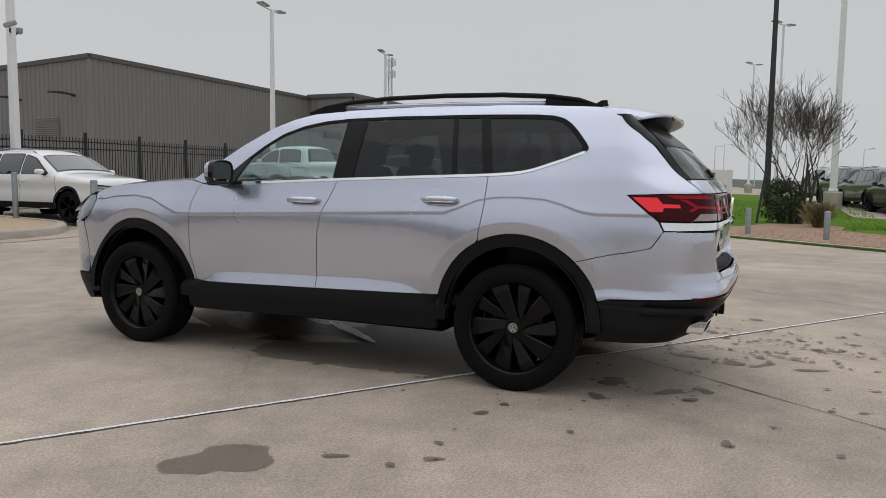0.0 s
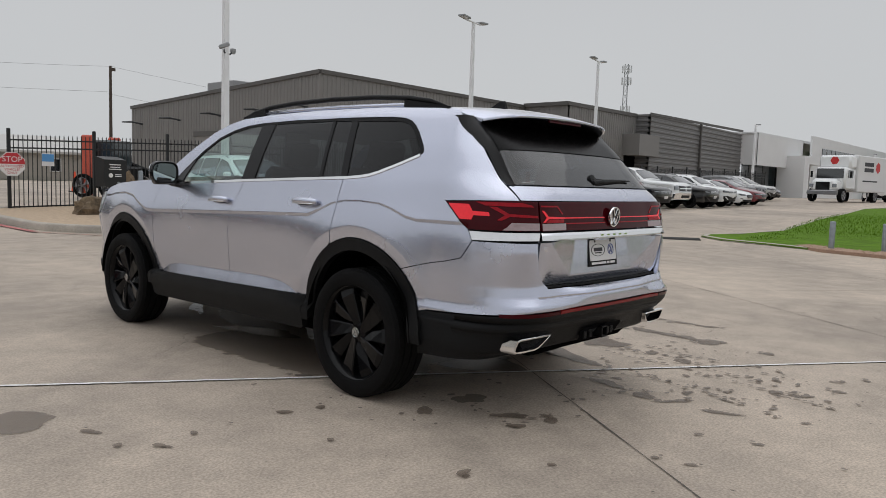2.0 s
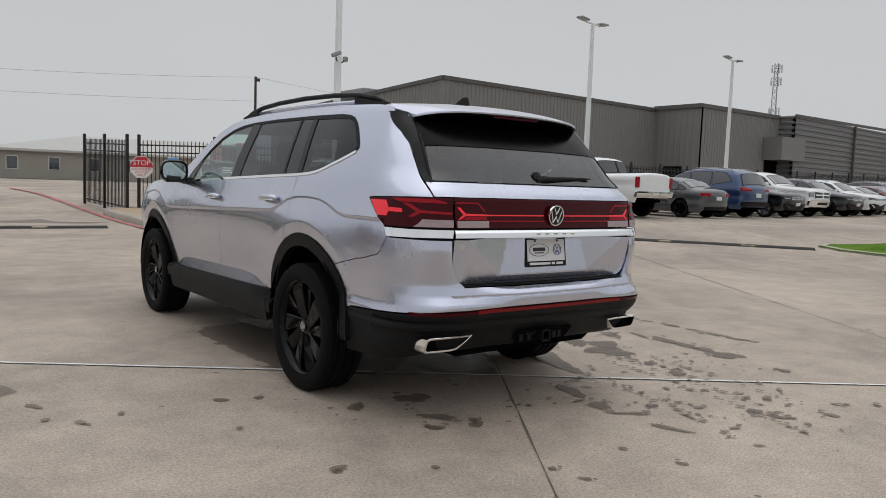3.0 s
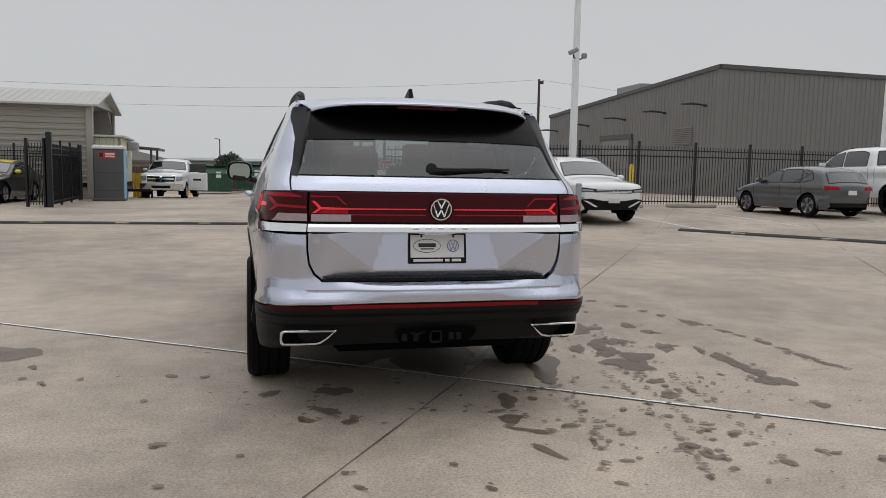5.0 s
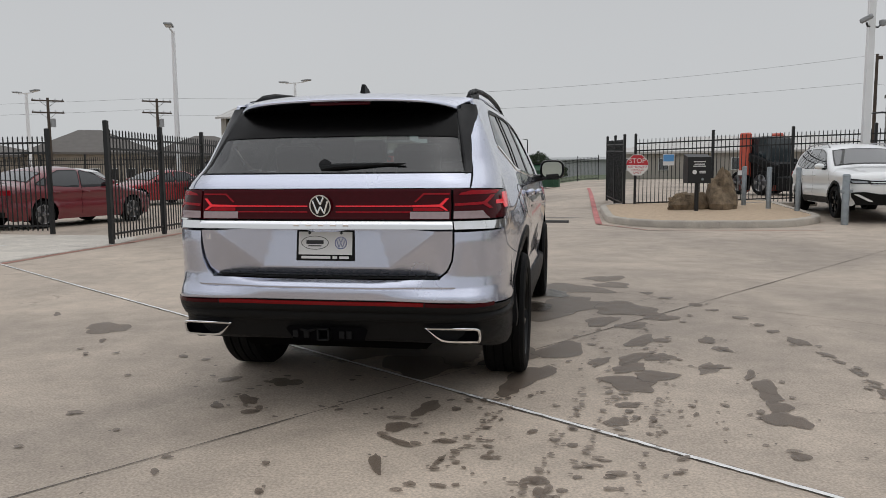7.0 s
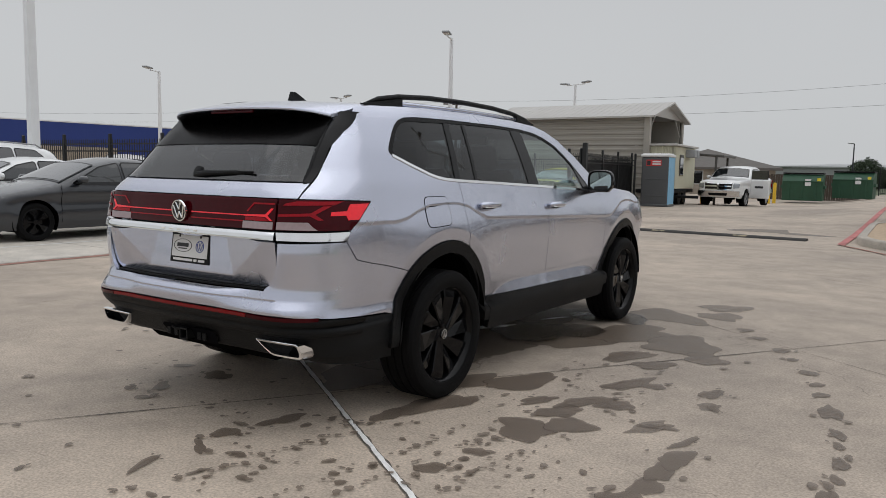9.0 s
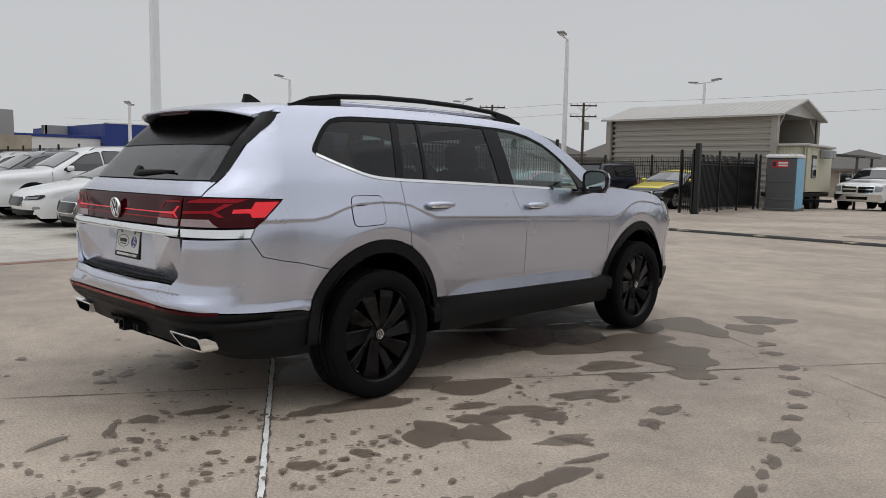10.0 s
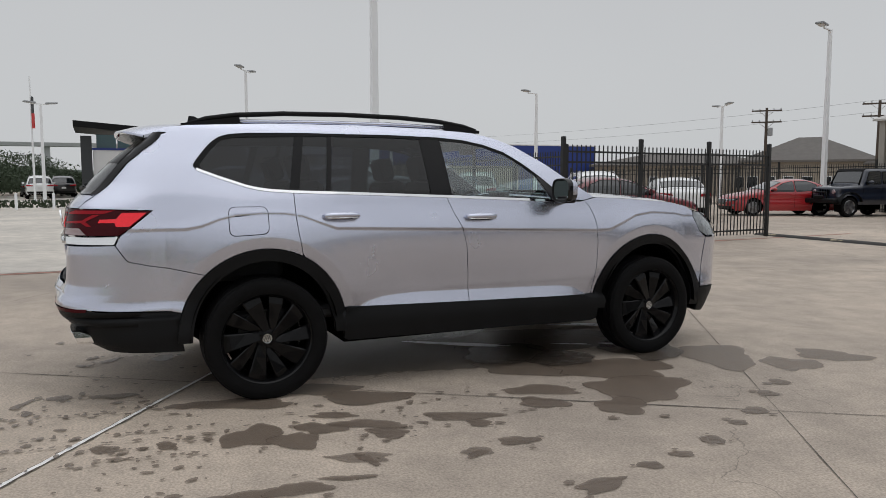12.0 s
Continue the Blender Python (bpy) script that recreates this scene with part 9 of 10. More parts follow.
put("flag_upper", g, "pole_dark", flag, fix=False)


def utility_pole(x, y, h, turn, label):
    top = thing("utility_pole", label, "utility pole", on_ground(x, y, turn), "utility poles")
    g = Shape()
    g.tube([(0, 0, 0), (0, 0, h)], [0.17, 0.11], 8)
    put("pole", g, "wood_pole", top, smooth=True)
    for z in (h - 0.25, h - 1.3):
        g = Shape()
        g.box((0, 0.1, z), (2.6, 0.10, 0.13), 0.01)
        g.tube([(-0.7, 0.1, z), (0, 0, z - 0.6)], 0.02, 4)
        g.tube([(0.7, 0.1, z), (0, 0, z - 0.6)], 0.02, 4)
        arm = put("crossarm", g, "wood_pole", top)
        for sx in (-1.2, -0.6, 0.6, 1.2):
            g = Shape().lathe([(0, 0.16), (0.04, 0.14), (0.05, 0.02), (0, 0)], 8, Matrix.Translation((sx, 0.1, z + 0.06)))
            put("insulator", g, "lamp_head", arm)
    g = Shape().lathe([(0, 0), (0.22, 0.02), (0.22, 0.75), (0, 0.8)], 12, Matrix.Translation((0.35, 0, h - 2.6)))
    put("transformer", g, "lamp_head", top, "grey pole transformer", smooth=True)


utility_pole(-45.4, 54.4, 8.3, 40, "weathered wooden utility pole with crossarms")
utility_pole(-37.2, 58.5, 8.4, 40, "weathered wooden utility pole with crossarms")
g = Shape()
g.tube([(0, 0, 0), (0, 0, 10.6)], [0.18, 0.12], 8)
one = thing("utility_pole", "plain weathered wooden utility pole", "utility pole", on_ground(26.6, 64.7), "utility poles")
put("pole", g, "wood_pole", one, smooth=True)
g = Shape()
g.box((0.2, 0, 10.3), (0.5, 0.12, 0.3), 0.02)
put("pole_bracket", g, "wood_pole", one)
for n, (a, b, sag) in enumerate((((26.6, 64.7, 10.9), (-37.2, 58.5, 8.2), 1.2), ((26.6, 64.7, 8.6), (-37.2, 58.5, 6.6), 0.8), ((26.6, 64.7, 10.9), (90, 75, 11), 1.0), ((-37.2, 58.5, 8.2), (-120, 40, 8.5), 1.0), ((26.6, 64.7, 8.4), (60, 60, 6.5), 0.6), ((-37.2, 58.5, 7.2), (-120, 40, 7.5), 1.0))):
    g = Shape()
    a, b = Vector(a), Vector(b)
    g.tube([a + (b - a) * k / 16 - Vector((0, 0, sag * 4 * (k / 16) * (1 - k / 16))) for k in range(17)], 0.011, 4)
    tagged(put("overhead_cable", g, "pole_dark", None, "thin dark overhead cable between the poles"), "", "cable", "overhead cables")
tower = thing("radio_tower", "distant steel lattice radio tower with antenna arrays", "tower", on_ground(117.5, 62.8))
g = Shape()
for k in range(3):
    a = radians(120 * k)
    g.tube([(0.8 * math.cos(a), 0.8 * math.sin(a), 0), (0.3 * math.cos(a), 0.35 * math.sin(a), 22.5)], 0.07, 5)
for n in range(22):
    r0, r1 = 0.8 - 0.5 * n / 22, 0.8 - 0.5 * (n + 1) / 22
    for k in range(3):
        a, b = radians(120 * k), radians(120 * k + 120)
        g.tube([(r0 * math.cos(a), r0 * math.sin(a), n * 1.02), (r1 * math.cos(b), r1 * math.sin(b), n * 1.02 + 1.02)], 0.035, 4)
put("mast", g, "lamp_head", tower)
for z in (14.5, 19.5, 21.6):
    for k in range(6):
        a = radians(60 * k)
        g = Shape()
        g.box((0.75 * math.cos(a), 0.75 * math.sin(a), z), (0.20, 0.20, 1.3), 0.03)
        g.tube([(0, 0, z), (0.75 * math.cos(a), 0.75 * math.sin(a), z)], 0.04, 4)
        put("antenna", g, "lamp_glass", tower)


# ---- gate island ----
box = thing("key_drop_box", "black metal key drop box on a post", "drop box", on_ground(4.3, 13.75, 8, 0.14))
g = Shape()
g.box((0, 0, 0.40), (0.09, 0.09, 0.84), 0.01)
put("post", g, "fence", box)
g = Shape()
g.add([(-0.29, -0.19, 0.72), (0.29, -0.19, 0.72), (0.29, 0.19, 0.72), (-0.29, 0.19, 0.72), (-0.29, -0.19, 1.38), (0.29, -0.19, 1.38), (0.29, 0.19, 1.46), (-0.29, 0.19, 1.46)], [(0, 1, 2, 3), (4, 7, 6, 5), (0, 4, 5, 1), (1, 5, 6, 2), (2, 6, 7, 3), (3, 7, 4, 0)])
case = put("case", g, "fence", box)
for z, w in ((1.26, 0.30), (1.20, 0.26), (1.15, 0.32), (1.02, 0.16), (0.98, 0.16)):
    g = Shape()
    g.box((0 if w > 0.2 else 0.08, -0.193, z), (w, 0.006, 0.022))
    put("pale_text_bar", g, "plate", case)
g = Shape().lathe([(0, 0.006), (0.055, 0.006), (0.055, 0), (0, 0)], 20, Matrix.Translation((-0.12, -0.19, 1.0)) @ pose(0, 0, 0, 90, 0, 0))
put("round_emblem", g, "plate", case)
g = Shape().lathe([(0, 0.02), (0.03, 0.02), (0.03, 0), (0, 0)], 14, Matrix.Translation((0.08, -0.19, 0.82)) @ pose(0, 0, 0, 90, 0, 0))
put("lock", g, "steel", case)


def boulder(x, y, sx, sy, sz, seed, label, lean=0.0):
    g = Shape()
    n, m = 26, 16
    for j in range(m + 1):
        for k in range(n):
            a, b = 2 * math.pi * k / n, math.pi * j / m
            d = Vector((math.cos(a) * math.sin(b), math.sin(a) * math.sin(b), math.cos(b)))
            r = 1 + 0.32 * noise.noise(d * 1.6 + Vector((seed, 0, 0))) + 0.16 * noise.noise(d * 4 + Vector((0, seed, 0))) + 0.07 * noise.noise(d * 10)
            taper = 1 - 0.62 * max(0, d.z) ** 1.3 * (sz > 0.6)
            g.v.append((d.x * sx * r * (1 + 0.35 * (sz > 0.6)) * taper + lean * max(0, d.z), d.y * sy * r * taper, max(-0.2, d.z) * sz * r + sz * 0.15))
    g.f = [(j * n + k, j * n + (k + 1) % n, (j + 1) * n + (k + 1) % n, (j + 1) * n + k) for j in range(m) for k in range(n)]
    ob = put("boulder", g, "rock", None, label, smooth=25)
    ob.matrix_basis = on_ground(x, y, seed * 40, 0.13)
    return tagged(ob, "", "rock", "boulders")


boulder(5.05, 14.5, 0.50, 0.42, 0.98, 2, "tall brown weathered boulder on the island", 0.05)
boulder(4.25, 14.45, 0.62, 0.40, 0.40, 5, "low brown weathered boulder on the island")


def bollard(x, y, h, lift, label, group, mat="steel", r=0.055):
    top = thing("bollard", label, "bollard", on_ground(x, y, 0, lift), group)
    g = Shape().lathe([(0, 0), (r, 0), (r, h - 0.02), (r * 0.85, h), (0, h)], 18)
    put("tube", g, mat, top, smooth=30)
    g = Shape().lathe([(r + 0.003, h - 0.05), (r + 0.004, h - 0.02), (r * 0.8, h + 0.008), (0, h + 0.012)], 18, None, False)
    put("cap", g, mat, top, smooth=40)
    return top


for x, y in ((5.75, 15.2), (6.1, 14.0), (6.55, 13.1)):
    bollard(x, y, 1.05, 0.14, "grey galvanised bollard on the gate island", "island bollards", r=0.062)
b4 = bollard(6.95, 11.05, 1.08, 0.0, "grey galvanised bollard with a lock bar by the stall", "island bollards", r=0.075)
g = Shape()
g.box((0, -0.04, 0.72), (0.24, 0.05, 0.07), 0.01)
put("lock_bar", g, "steel", b4)
for x, y in ((14.45, 0.05), (14.7, -0.95), (13.70, -2.28), (12.68, -3.87)):
    bollard(x, y, 0.62, 0.05, "short grey steel bollard in the gravel edge", "lawn bollards", r=0.062)
for x, y in ((6.9, 16.0), (10.6, 16.1), (13.4, 16.15), (16.2, 16.2), (19, 16.3)):
    g = Shape()
    g.box((0, 0, 0.07), (1.9, 0.18, 0.14), 0.04)
    ob = put("wheel_stop", g, "kerb", None, "low concrete wheel stop at the stall end")
    ob.matrix_basis = on_ground(x, y, 1)
    tagged(ob, "", "wheel stop", "wheel stops")
for x, y in ((14.2, 21.9), (11.6, 23.5)):
    g = Shape().lathe([(0, 0), (0.09, 0), (0.09, 1.15), (0.06, 1.22), (0, 1.24)], 16)
    ob = put("bollard", g, "yellow_post", None, "yellow painted steel bollard beyond the fence", smooth=30)
    ob.matrix_basis = on_ground(x, y, 0, 0.3)
    tagged(ob, "", "bollard", "yellow bollards")

# signs on the gate
stop = thing("stop_sign", "red octagonal stop sign with white text panel on the fence", "sign", on_ground(3.05, 16.78, 0, 0) @ pose(0, 0, 1.30))


def octagon(r):
    return [(r * math.cos(radians(22.5 + 45 * k)), r * math.sin(radians(22.5 + 45 * k))) for k in range(8)]


up = pose(0, 0, 0, 90, 0, 0)
put("white_edge", Shape().prism(octagon(0.335), 0.0, 0.006, up), "plate", stop)
put("face", Shape().prism(octagon(0.315), 0.006, 0.010, up), "sign_white", stop)
put("red_field", Shape().prism([(-0.316, 0.0), (0.316, 0.0), (0.291, 0.12), (0.12, 0.291), (-0.12, 0.291), (-0.291, 0.12)], 0.010, 0.014, up), "stop_red", stop)
put("red_edge", Shape().prism(octagon(0.315), 0.0061, 0.0075, up), "stop_red", stop)
text("stop_word", "STOP", 0.20, "plate", stop, up @ Matrix.Translation((0, 0.06, 0.016)), align="CENTER")
for k, w in enumerate(("AUTHORIZED", "VEHICLES", "ONLY")):
    text("sign_word", w, 0.088, "stop_red", stop, up @ Matrix.Translation((0, -0.085 - 0.085 * k, 0.012)), align="CENTER")
blue = thing("notice_sign", "small blue and white notice on the fence", "sign", on_ground(3.95, 16.82, 0, 1.42))
g = Shape()
g.box((0, 0, 0), (0.32, 0.008, 0.34), 0.003)
put("board", g, "plate", blue)
g = Shape()
g.box((0, -0.006, 0.05), (0.30, 0.004, 0.20), 0.002)
put("blue_field", g, "sign_blue", blue)
for x in (6.0, 8.4):
    g = Shape()
    g.box((0, 0, 0), (0.18, 0.006, 0.14), 0.002)
    ob = put("notice_sign", g, "plate", None, "small white notice fixed to the fence")
    ob.matrix_basis = on_ground(x, 16.87, 0, 0.95)
    tagged(ob, "", "sign")
g = Shape().lathe([(0, 0.006), (0.17, 0.006), (0.17, 0), (0, 0)], 20, pose(0, 0, 0, 90, 0, 0))
ob = put("round_notice", g, "sign_white", None, "round pale notice fixed to the fence", smooth=30)
ob.matrix_basis = on_ground(18.6, 17.0, 0, 1.35)
tagged(ob, "", "sign")

# directional sign on the lawn edge
board = thing("direction_sign", "white upright direction board with dark lettering on gravel", "sign", on_ground(17.32, -1.20, -46.5, 0.05))
g = Shape()
g.box((0, 0, 0.78), (1.20, 0.16, 1.56), 0.01)
put("board", g, "sign_white", board)
g = Shape()
g.box((0, 0, 0.03), (1.24, 0.20, 0.06), 0.01)
put("plinth", g, "lamp_head", board)
for words, z in (("Showroom", 1.22), ("Customer Parking", 1.06), ("Parts & Service", 0.67), ("Service Xpress", 0.51)):
    text("sign_word", words, 0.115, "ink", board, pose(-0.46, -0.083, z, 90, 0, 0))
g = Shape()
g.box((0, -0.082, 0.965), (1.0, 0.003, 0.008))
put("rule", g, "ink", board)
for z in (1.40, 0.84):
    g = Shape()
    g.box((-0.40, -0.082, z), (0.012, 0.003, 0.10))
    g.box((-0.42, -0.082, z + 0.03), (0.012, 0.003, 0.05), 0, Matrix.Translation((-0.42, 0, z + 0.03)) @ pose(0, 0, 0, 0, 40, 0) @ Matrix.Translation((0.42, 0, -z - 0.03)))
    g.box((-0.38, -0.082, z + 0.03), (0.012, 0.003, 0.05), 0, Matrix.Translation((-0.38, 0, z + 0.03)) @ pose(0, 0, 0, 0, -40, 0) @ Matrix.Translation((0.38, 0, -z - 0.03)))
    put("arrow", g, "ink", board)


# ---- planting ----
def bare_tree(x, y, h, seed, label):
    rnd = random.Random(seed)
    trunk, crown = Shape(), Shape()

    def grow(p, d, length, r, depth):
        q = p
        pts, rs = [p], [r]
        for k in range(3):
            d = (d + Vector((rnd.uniform(-0.16, 0.16), rnd.uniform(-0.16, 0.16), rnd.uniform(-0.03, 0.14)))).normalized()
            q = q + d * length / 3
            pts.append(q)
            rs.append(r * (1 - 0.12 * (k + 1)))
        (trunk if depth < 2 else crown).tube(pts, rs, 6 if depth < 2 else 4 if depth < 4 else 3, False)
        if depth < 6:
            for _ in range(2 if depth > 3 else 3 if depth else 3):
                f = 0.62 + 0.38 * rnd.random()
                side = Vector((rnd.uniform(-1, 1), rnd.uniform(-1, 1), rnd.uniform(-0.15, 0.75))).normalized()
                nd = (d * 0.85 + side * (0.55 if depth < 2 else 0.62)).normalized()
                grow(p + (q - p) * f, nd, length * rnd.uniform(0.62, 0.86), max(0.0055, rs[-1] * rnd.uniform(0.5, 0.68)), depth + 1)

    for k in range(5):
        a = 2 * math.pi * k / 5 + rnd.uniform(-0.3, 0.3)
        grow(Vector((0.10 * math.cos(a), 0.10 * math.sin(a), 0.0)), Vector((0.42 * math.cos(a), 0.42 * math.sin(a), 1.0)).normalized(), h * 0.34, 0.055, 0)
    top = thing("bare_tree", label, "tree", on_ground(x, y, 0, 0.05))
    put("trunk", trunk, "bark", top, "several thin grey-brown stems", smooth="all", fix=False)
    tagged(put("crown", crown, "bark", top, "dense bare twigs", fix=False), kind="stuff")
    return top


bare_tree(19.0, -3.4, 4.15, 4, "bare multi-stemmed crape myrtle in a gravel bed")


def leafy(name, x, y, sx, sy, sz, n, seed, leaf, mat, label, category, stems=0, z0=0.0):
    """A bush or crown of many small leaves round an uneven middle, on stems."""
    rnd = random.Random(seed)
    top = thing(name, label, category, on_ground(x, y, 0, 0.03))
    g = Shape()
    for _ in range(n):
        d = Vector((rnd.gauss(0, 1), rnd.gauss(0, 1), rnd.gauss(0, 1))).normalized()
        r = (0.45 + 0.55 * rnd.random() ** 0.5) * (1 + 0.35 * noise.noise(d * 2.2 + Vector((seed, 0, 0))))
        p = Vector((d.x * sx * r, d.y * sy * r, z0 + sz * (1 + d.z * r)))
        if p.z < 0.02:
            continue
        a, b = Vector((rnd.uniform(-1, 1), rnd.uniform(-1, 1), rnd.uniform(-1, 1))).normalized() * leaf, Vector((rnd.uniform(-1, 1), rnd.uniform(-1, 1), rnd.uniform(-1, 1))).normalized() * leaf * 0.5
        g.add([p - a, p + b, p + a, p - b], [(0, 1, 2, 3)])
    tagged(put("crown", g, mat, top, "many small dark leaves", fix=False), kind="stuff")
    if stems:
        t = Shape()
        for k in range(stems):
            a = 6.28 * k / stems
            t.tube([(0.04 * math.cos(a), 0.04 * math.sin(a), 0), (sx * 0.3 * math.cos(a), sy * 0.3 * math.sin(a), z0 + sz)], [0.05 * sz ** 0.5, 0.02], 5)
        put("trunk", t, "bark", top)
    return top


leafy("shrub", 19.0, -3.0, 0.60, 0.60, 0.68, 2600, 3, 0.055, "leaf", "dark green shrub at the foot of the bare tree", "shrub", 5)
for x, y, s in ((17.4, -3.9, 1.0), (11.2, -7.5, 0.8), (15.3, -6.6, 0.9)):
    g = Shape()
    rnd = random.Random(int(x * 10))
    for _ in range(420):
        a, o = rnd.uniform(0, 6.28), rnd.uniform(0.05, 0.42) * s
        h = rnd.uniform(0.35, 0.75) * s
        bx, by = rnd.gauss(0, 0.05), rnd.gauss(0, 0.05)
        g.add([(bx - 0.008, by, 0), (bx + 0.008, by, 0), (bx + o * 0.5 * math.cos(a), by + o * 0.5 * math.sin(a), h * 0.8), (bx + o * math.cos(a), by + o * math.sin(a), h)], [(0, 1, 2), (1, 3, 2)])
    ob = put("ornamental_grass", g, "dry_grass", None, "tawny clump of ornamental grass in gravel", fix=False)
    ob.matrix_basis = on_ground(x, y, 0, 0.06)
    tagged(ob, "", "grass clump", "grass clumps")
for x, y, t in ((18.3, -2.35, 8), (19.3, -3.85, -8), (19.75, -4.2, -14)):
    g = Shape()
    g.tube([(0, 0, 0), (math.sin(radians(t)) * 1.6, 0, 1.6)], 0.035, 6)
    ob = put("tree_stake", g, "pole_dark", None, "thin black stake beside the bare tree")
    ob.matrix_basis = on_ground(x, y, -60, 0.05)
    tagged(ob, "", "stake", "tree stakes")

# ---- north yard ----
potty = thing("portable_toilet", "grey and pale blue portable toilet with a white roof", "portable toilet", on_ground(-6.6, 26.45, 4))
g = Shape()
g.box((0, 0, 1.06), (1.12, 1.12, 2.0), 0.04)
put("cabin_shell", g, "potty_grey", potty)
g = Shape()
g.box((0.565, 0, 1.06), (0.03, 1.06, 1.98), 0.02)
bd = put("door", g, "potty_blue", potty, "pale blue moulded door")
for z in (0.55, 1.35):
    g = Shape()
    g.box((0.582, 0, z), (0.02, 0.7, 0.55), 0.02)
    put("door_panel", g, "potty_blue", bd)
g = Shape()
g.box((0, 0, 2.12), (1.2, 1.2, 0.12), 0.04)
top_sheet = put("roof", g, "potty_white", potty, "white ribbed plastic roof")
for k in range(6):
    put("roof_rib", Shape().box((-0.48 + k * 0.19, 0, 2.19), (0.11, 1.1, 0.06), 0.02), "potty_white", top_sheet)
g = Shape()
g.box((-0.05, -0.565, 1.82), (0.62, 0.012, 0.26), 0.004)
sg = put("sign_panel", g, "red_ink", potty, "red sign panel")
for k in range(2):
    g = Shape()
    g.box((0.06, -0.573, 1.87 - 0.1 * k), (0.34, 0.004, 0.06))
    put("pale_text_bar", g, "plate", sg)
g = Shape()
g.box((-0.26, -0.573, 1.82), (0.14, 0.004, 0.18))
put("dark_emblem", g, "ink", sg)
for z in (0.45, 1.15):
    g = Shape()
    g.box((0, -0.566, z), (0.95, 0.02, 0.05), 0.01)
    put("wall_rib", g, "potty_grey", potty)
g = Shape()
g.box((0, 0, 0.05), (1.2, 1.25, 0.10), 0.02)
put("skid", g, "potty_grey", potty)

office = thing("site_cabin", "cream ribbed-metal site cabin on a trailer frame", "cabin", on_ground(-6.25, 30.0, 3))
g = Shape()
wall_sheet((-1.9, -1.9), (-0.25, -1.9), 0.75, 2.62, 2.62, "cabin", 0.13, False, 0.02, office)
wall_sheet((-0.25, -1.9), (-0.25, 2.2), 0.75, 2.62, 2.62, "cabin", 1.3, False, 0.005, office)
wall_sheet((-0.25, 2.2), (-1.9, 2.2), 0.75, 2.62, 2.62, "cabin", 0.13, False, 0.02, office)
wall_sheet((-1.9, 2.2), (-1.9, -1.9), 0.75, 2.62, 2.62, "cabin", 0.13, False, 0.02, office)
g.box((-1.07, 0.15, 2.68), (1.9, 4.35, 0.10), 0.02)
put("roof", g, "shed_roof", office)
g = Shape()
g.box((-0.23, -0.7, 1.80), (0.06, 0.62, 0.95), 0.02)
put("window", g, "glass_dark", office, "dark cabin window")
g = Shape()
g.box((-1.0, -1.95, 1.9), (0.6, 0.05, 0.6), 0.02)
put("window", g, "glass_dark", office, "dark cabin window")
for k in range(2):
    g = Shape()
    g.box((-0.03, 0.35 + k * 0.55, 2.35), (0.42, 0.46, 0.36), 0.03)
    put("air_unit", g, "lamp_head", office, "pale window air unit")
g = Shape()
g.box((-1.07, 0, 0.62), (1.6, 4.3, 0.16), 0.02)
g.box((0.1, -2.2, 0.42), (1.6, 0.12, 0.12), 0.02)
for y in (-0.5, 0.5):
    g.lathe([(0, 0.1), (0.33, 0.1), (0.33, -0.1), (0, -0.1)], 20, Matrix.Translation((-0.4, y, 0.33)) @ pose(0, 0, 0, 0, 90, 0))
put("trailer_frame", g, "clad", office)
awn = thing("lean_to_canopy", "dark metal lean-to canopy behind the cabin", "canopy", on_ground(-7.3, 34.6))
g = Shape()
g.box((0, 0, 2.55), (3.2, 2.6, 0.12), 0.02, pose(0, 0, 0, 0, 4, 0))
put("roof", g, "clad_trim", awn)
for x, y in ((1.4, -1.2), (1.4, 1.2)):
    g = Shape()
    g.box((x, y, 1.2), (0.10, 0.10, 2.4))
    put("post", g, "clad_trim", awn)
for k, (x, y) in enumerate(((-6.95, 35.2), (-6.68, 34.4), (-6.42, 33.6), (-4.95, 42.4), (-4.75, 43.1))):
    g = Shape().lathe([(0, 0), (0.095, 0), (0.095, 1.15), (0.07, 1.22), (0, 1.24)], 16)
    ob = put("bollard", g, "yellow_post", None, "yellow painted steel bollard by the cabin", smooth=30)
    ob.matrix_basis = on_ground(x, y)
    tagged(ob, "", "bollard", "yellow bollards")
cone = thing("traffic_cone", "orange traffic cone with a black base", "traffic cone", on_ground(-6.15, 32.4))
g = Shape().lathe([(0.0, 0.9), (0.03, 0.9), (0.15, 0.04), (0.0, 0.04)], 18)
put("cone_body", g, "cone", cone, smooth=30)
g = Shape()
g.box((0, 0, 0.02), (0.42, 0.42, 0.04), 0.01)
put("base", g, "clad", cone)
copy_thing(cone, on_ground(9.6, 29.5))
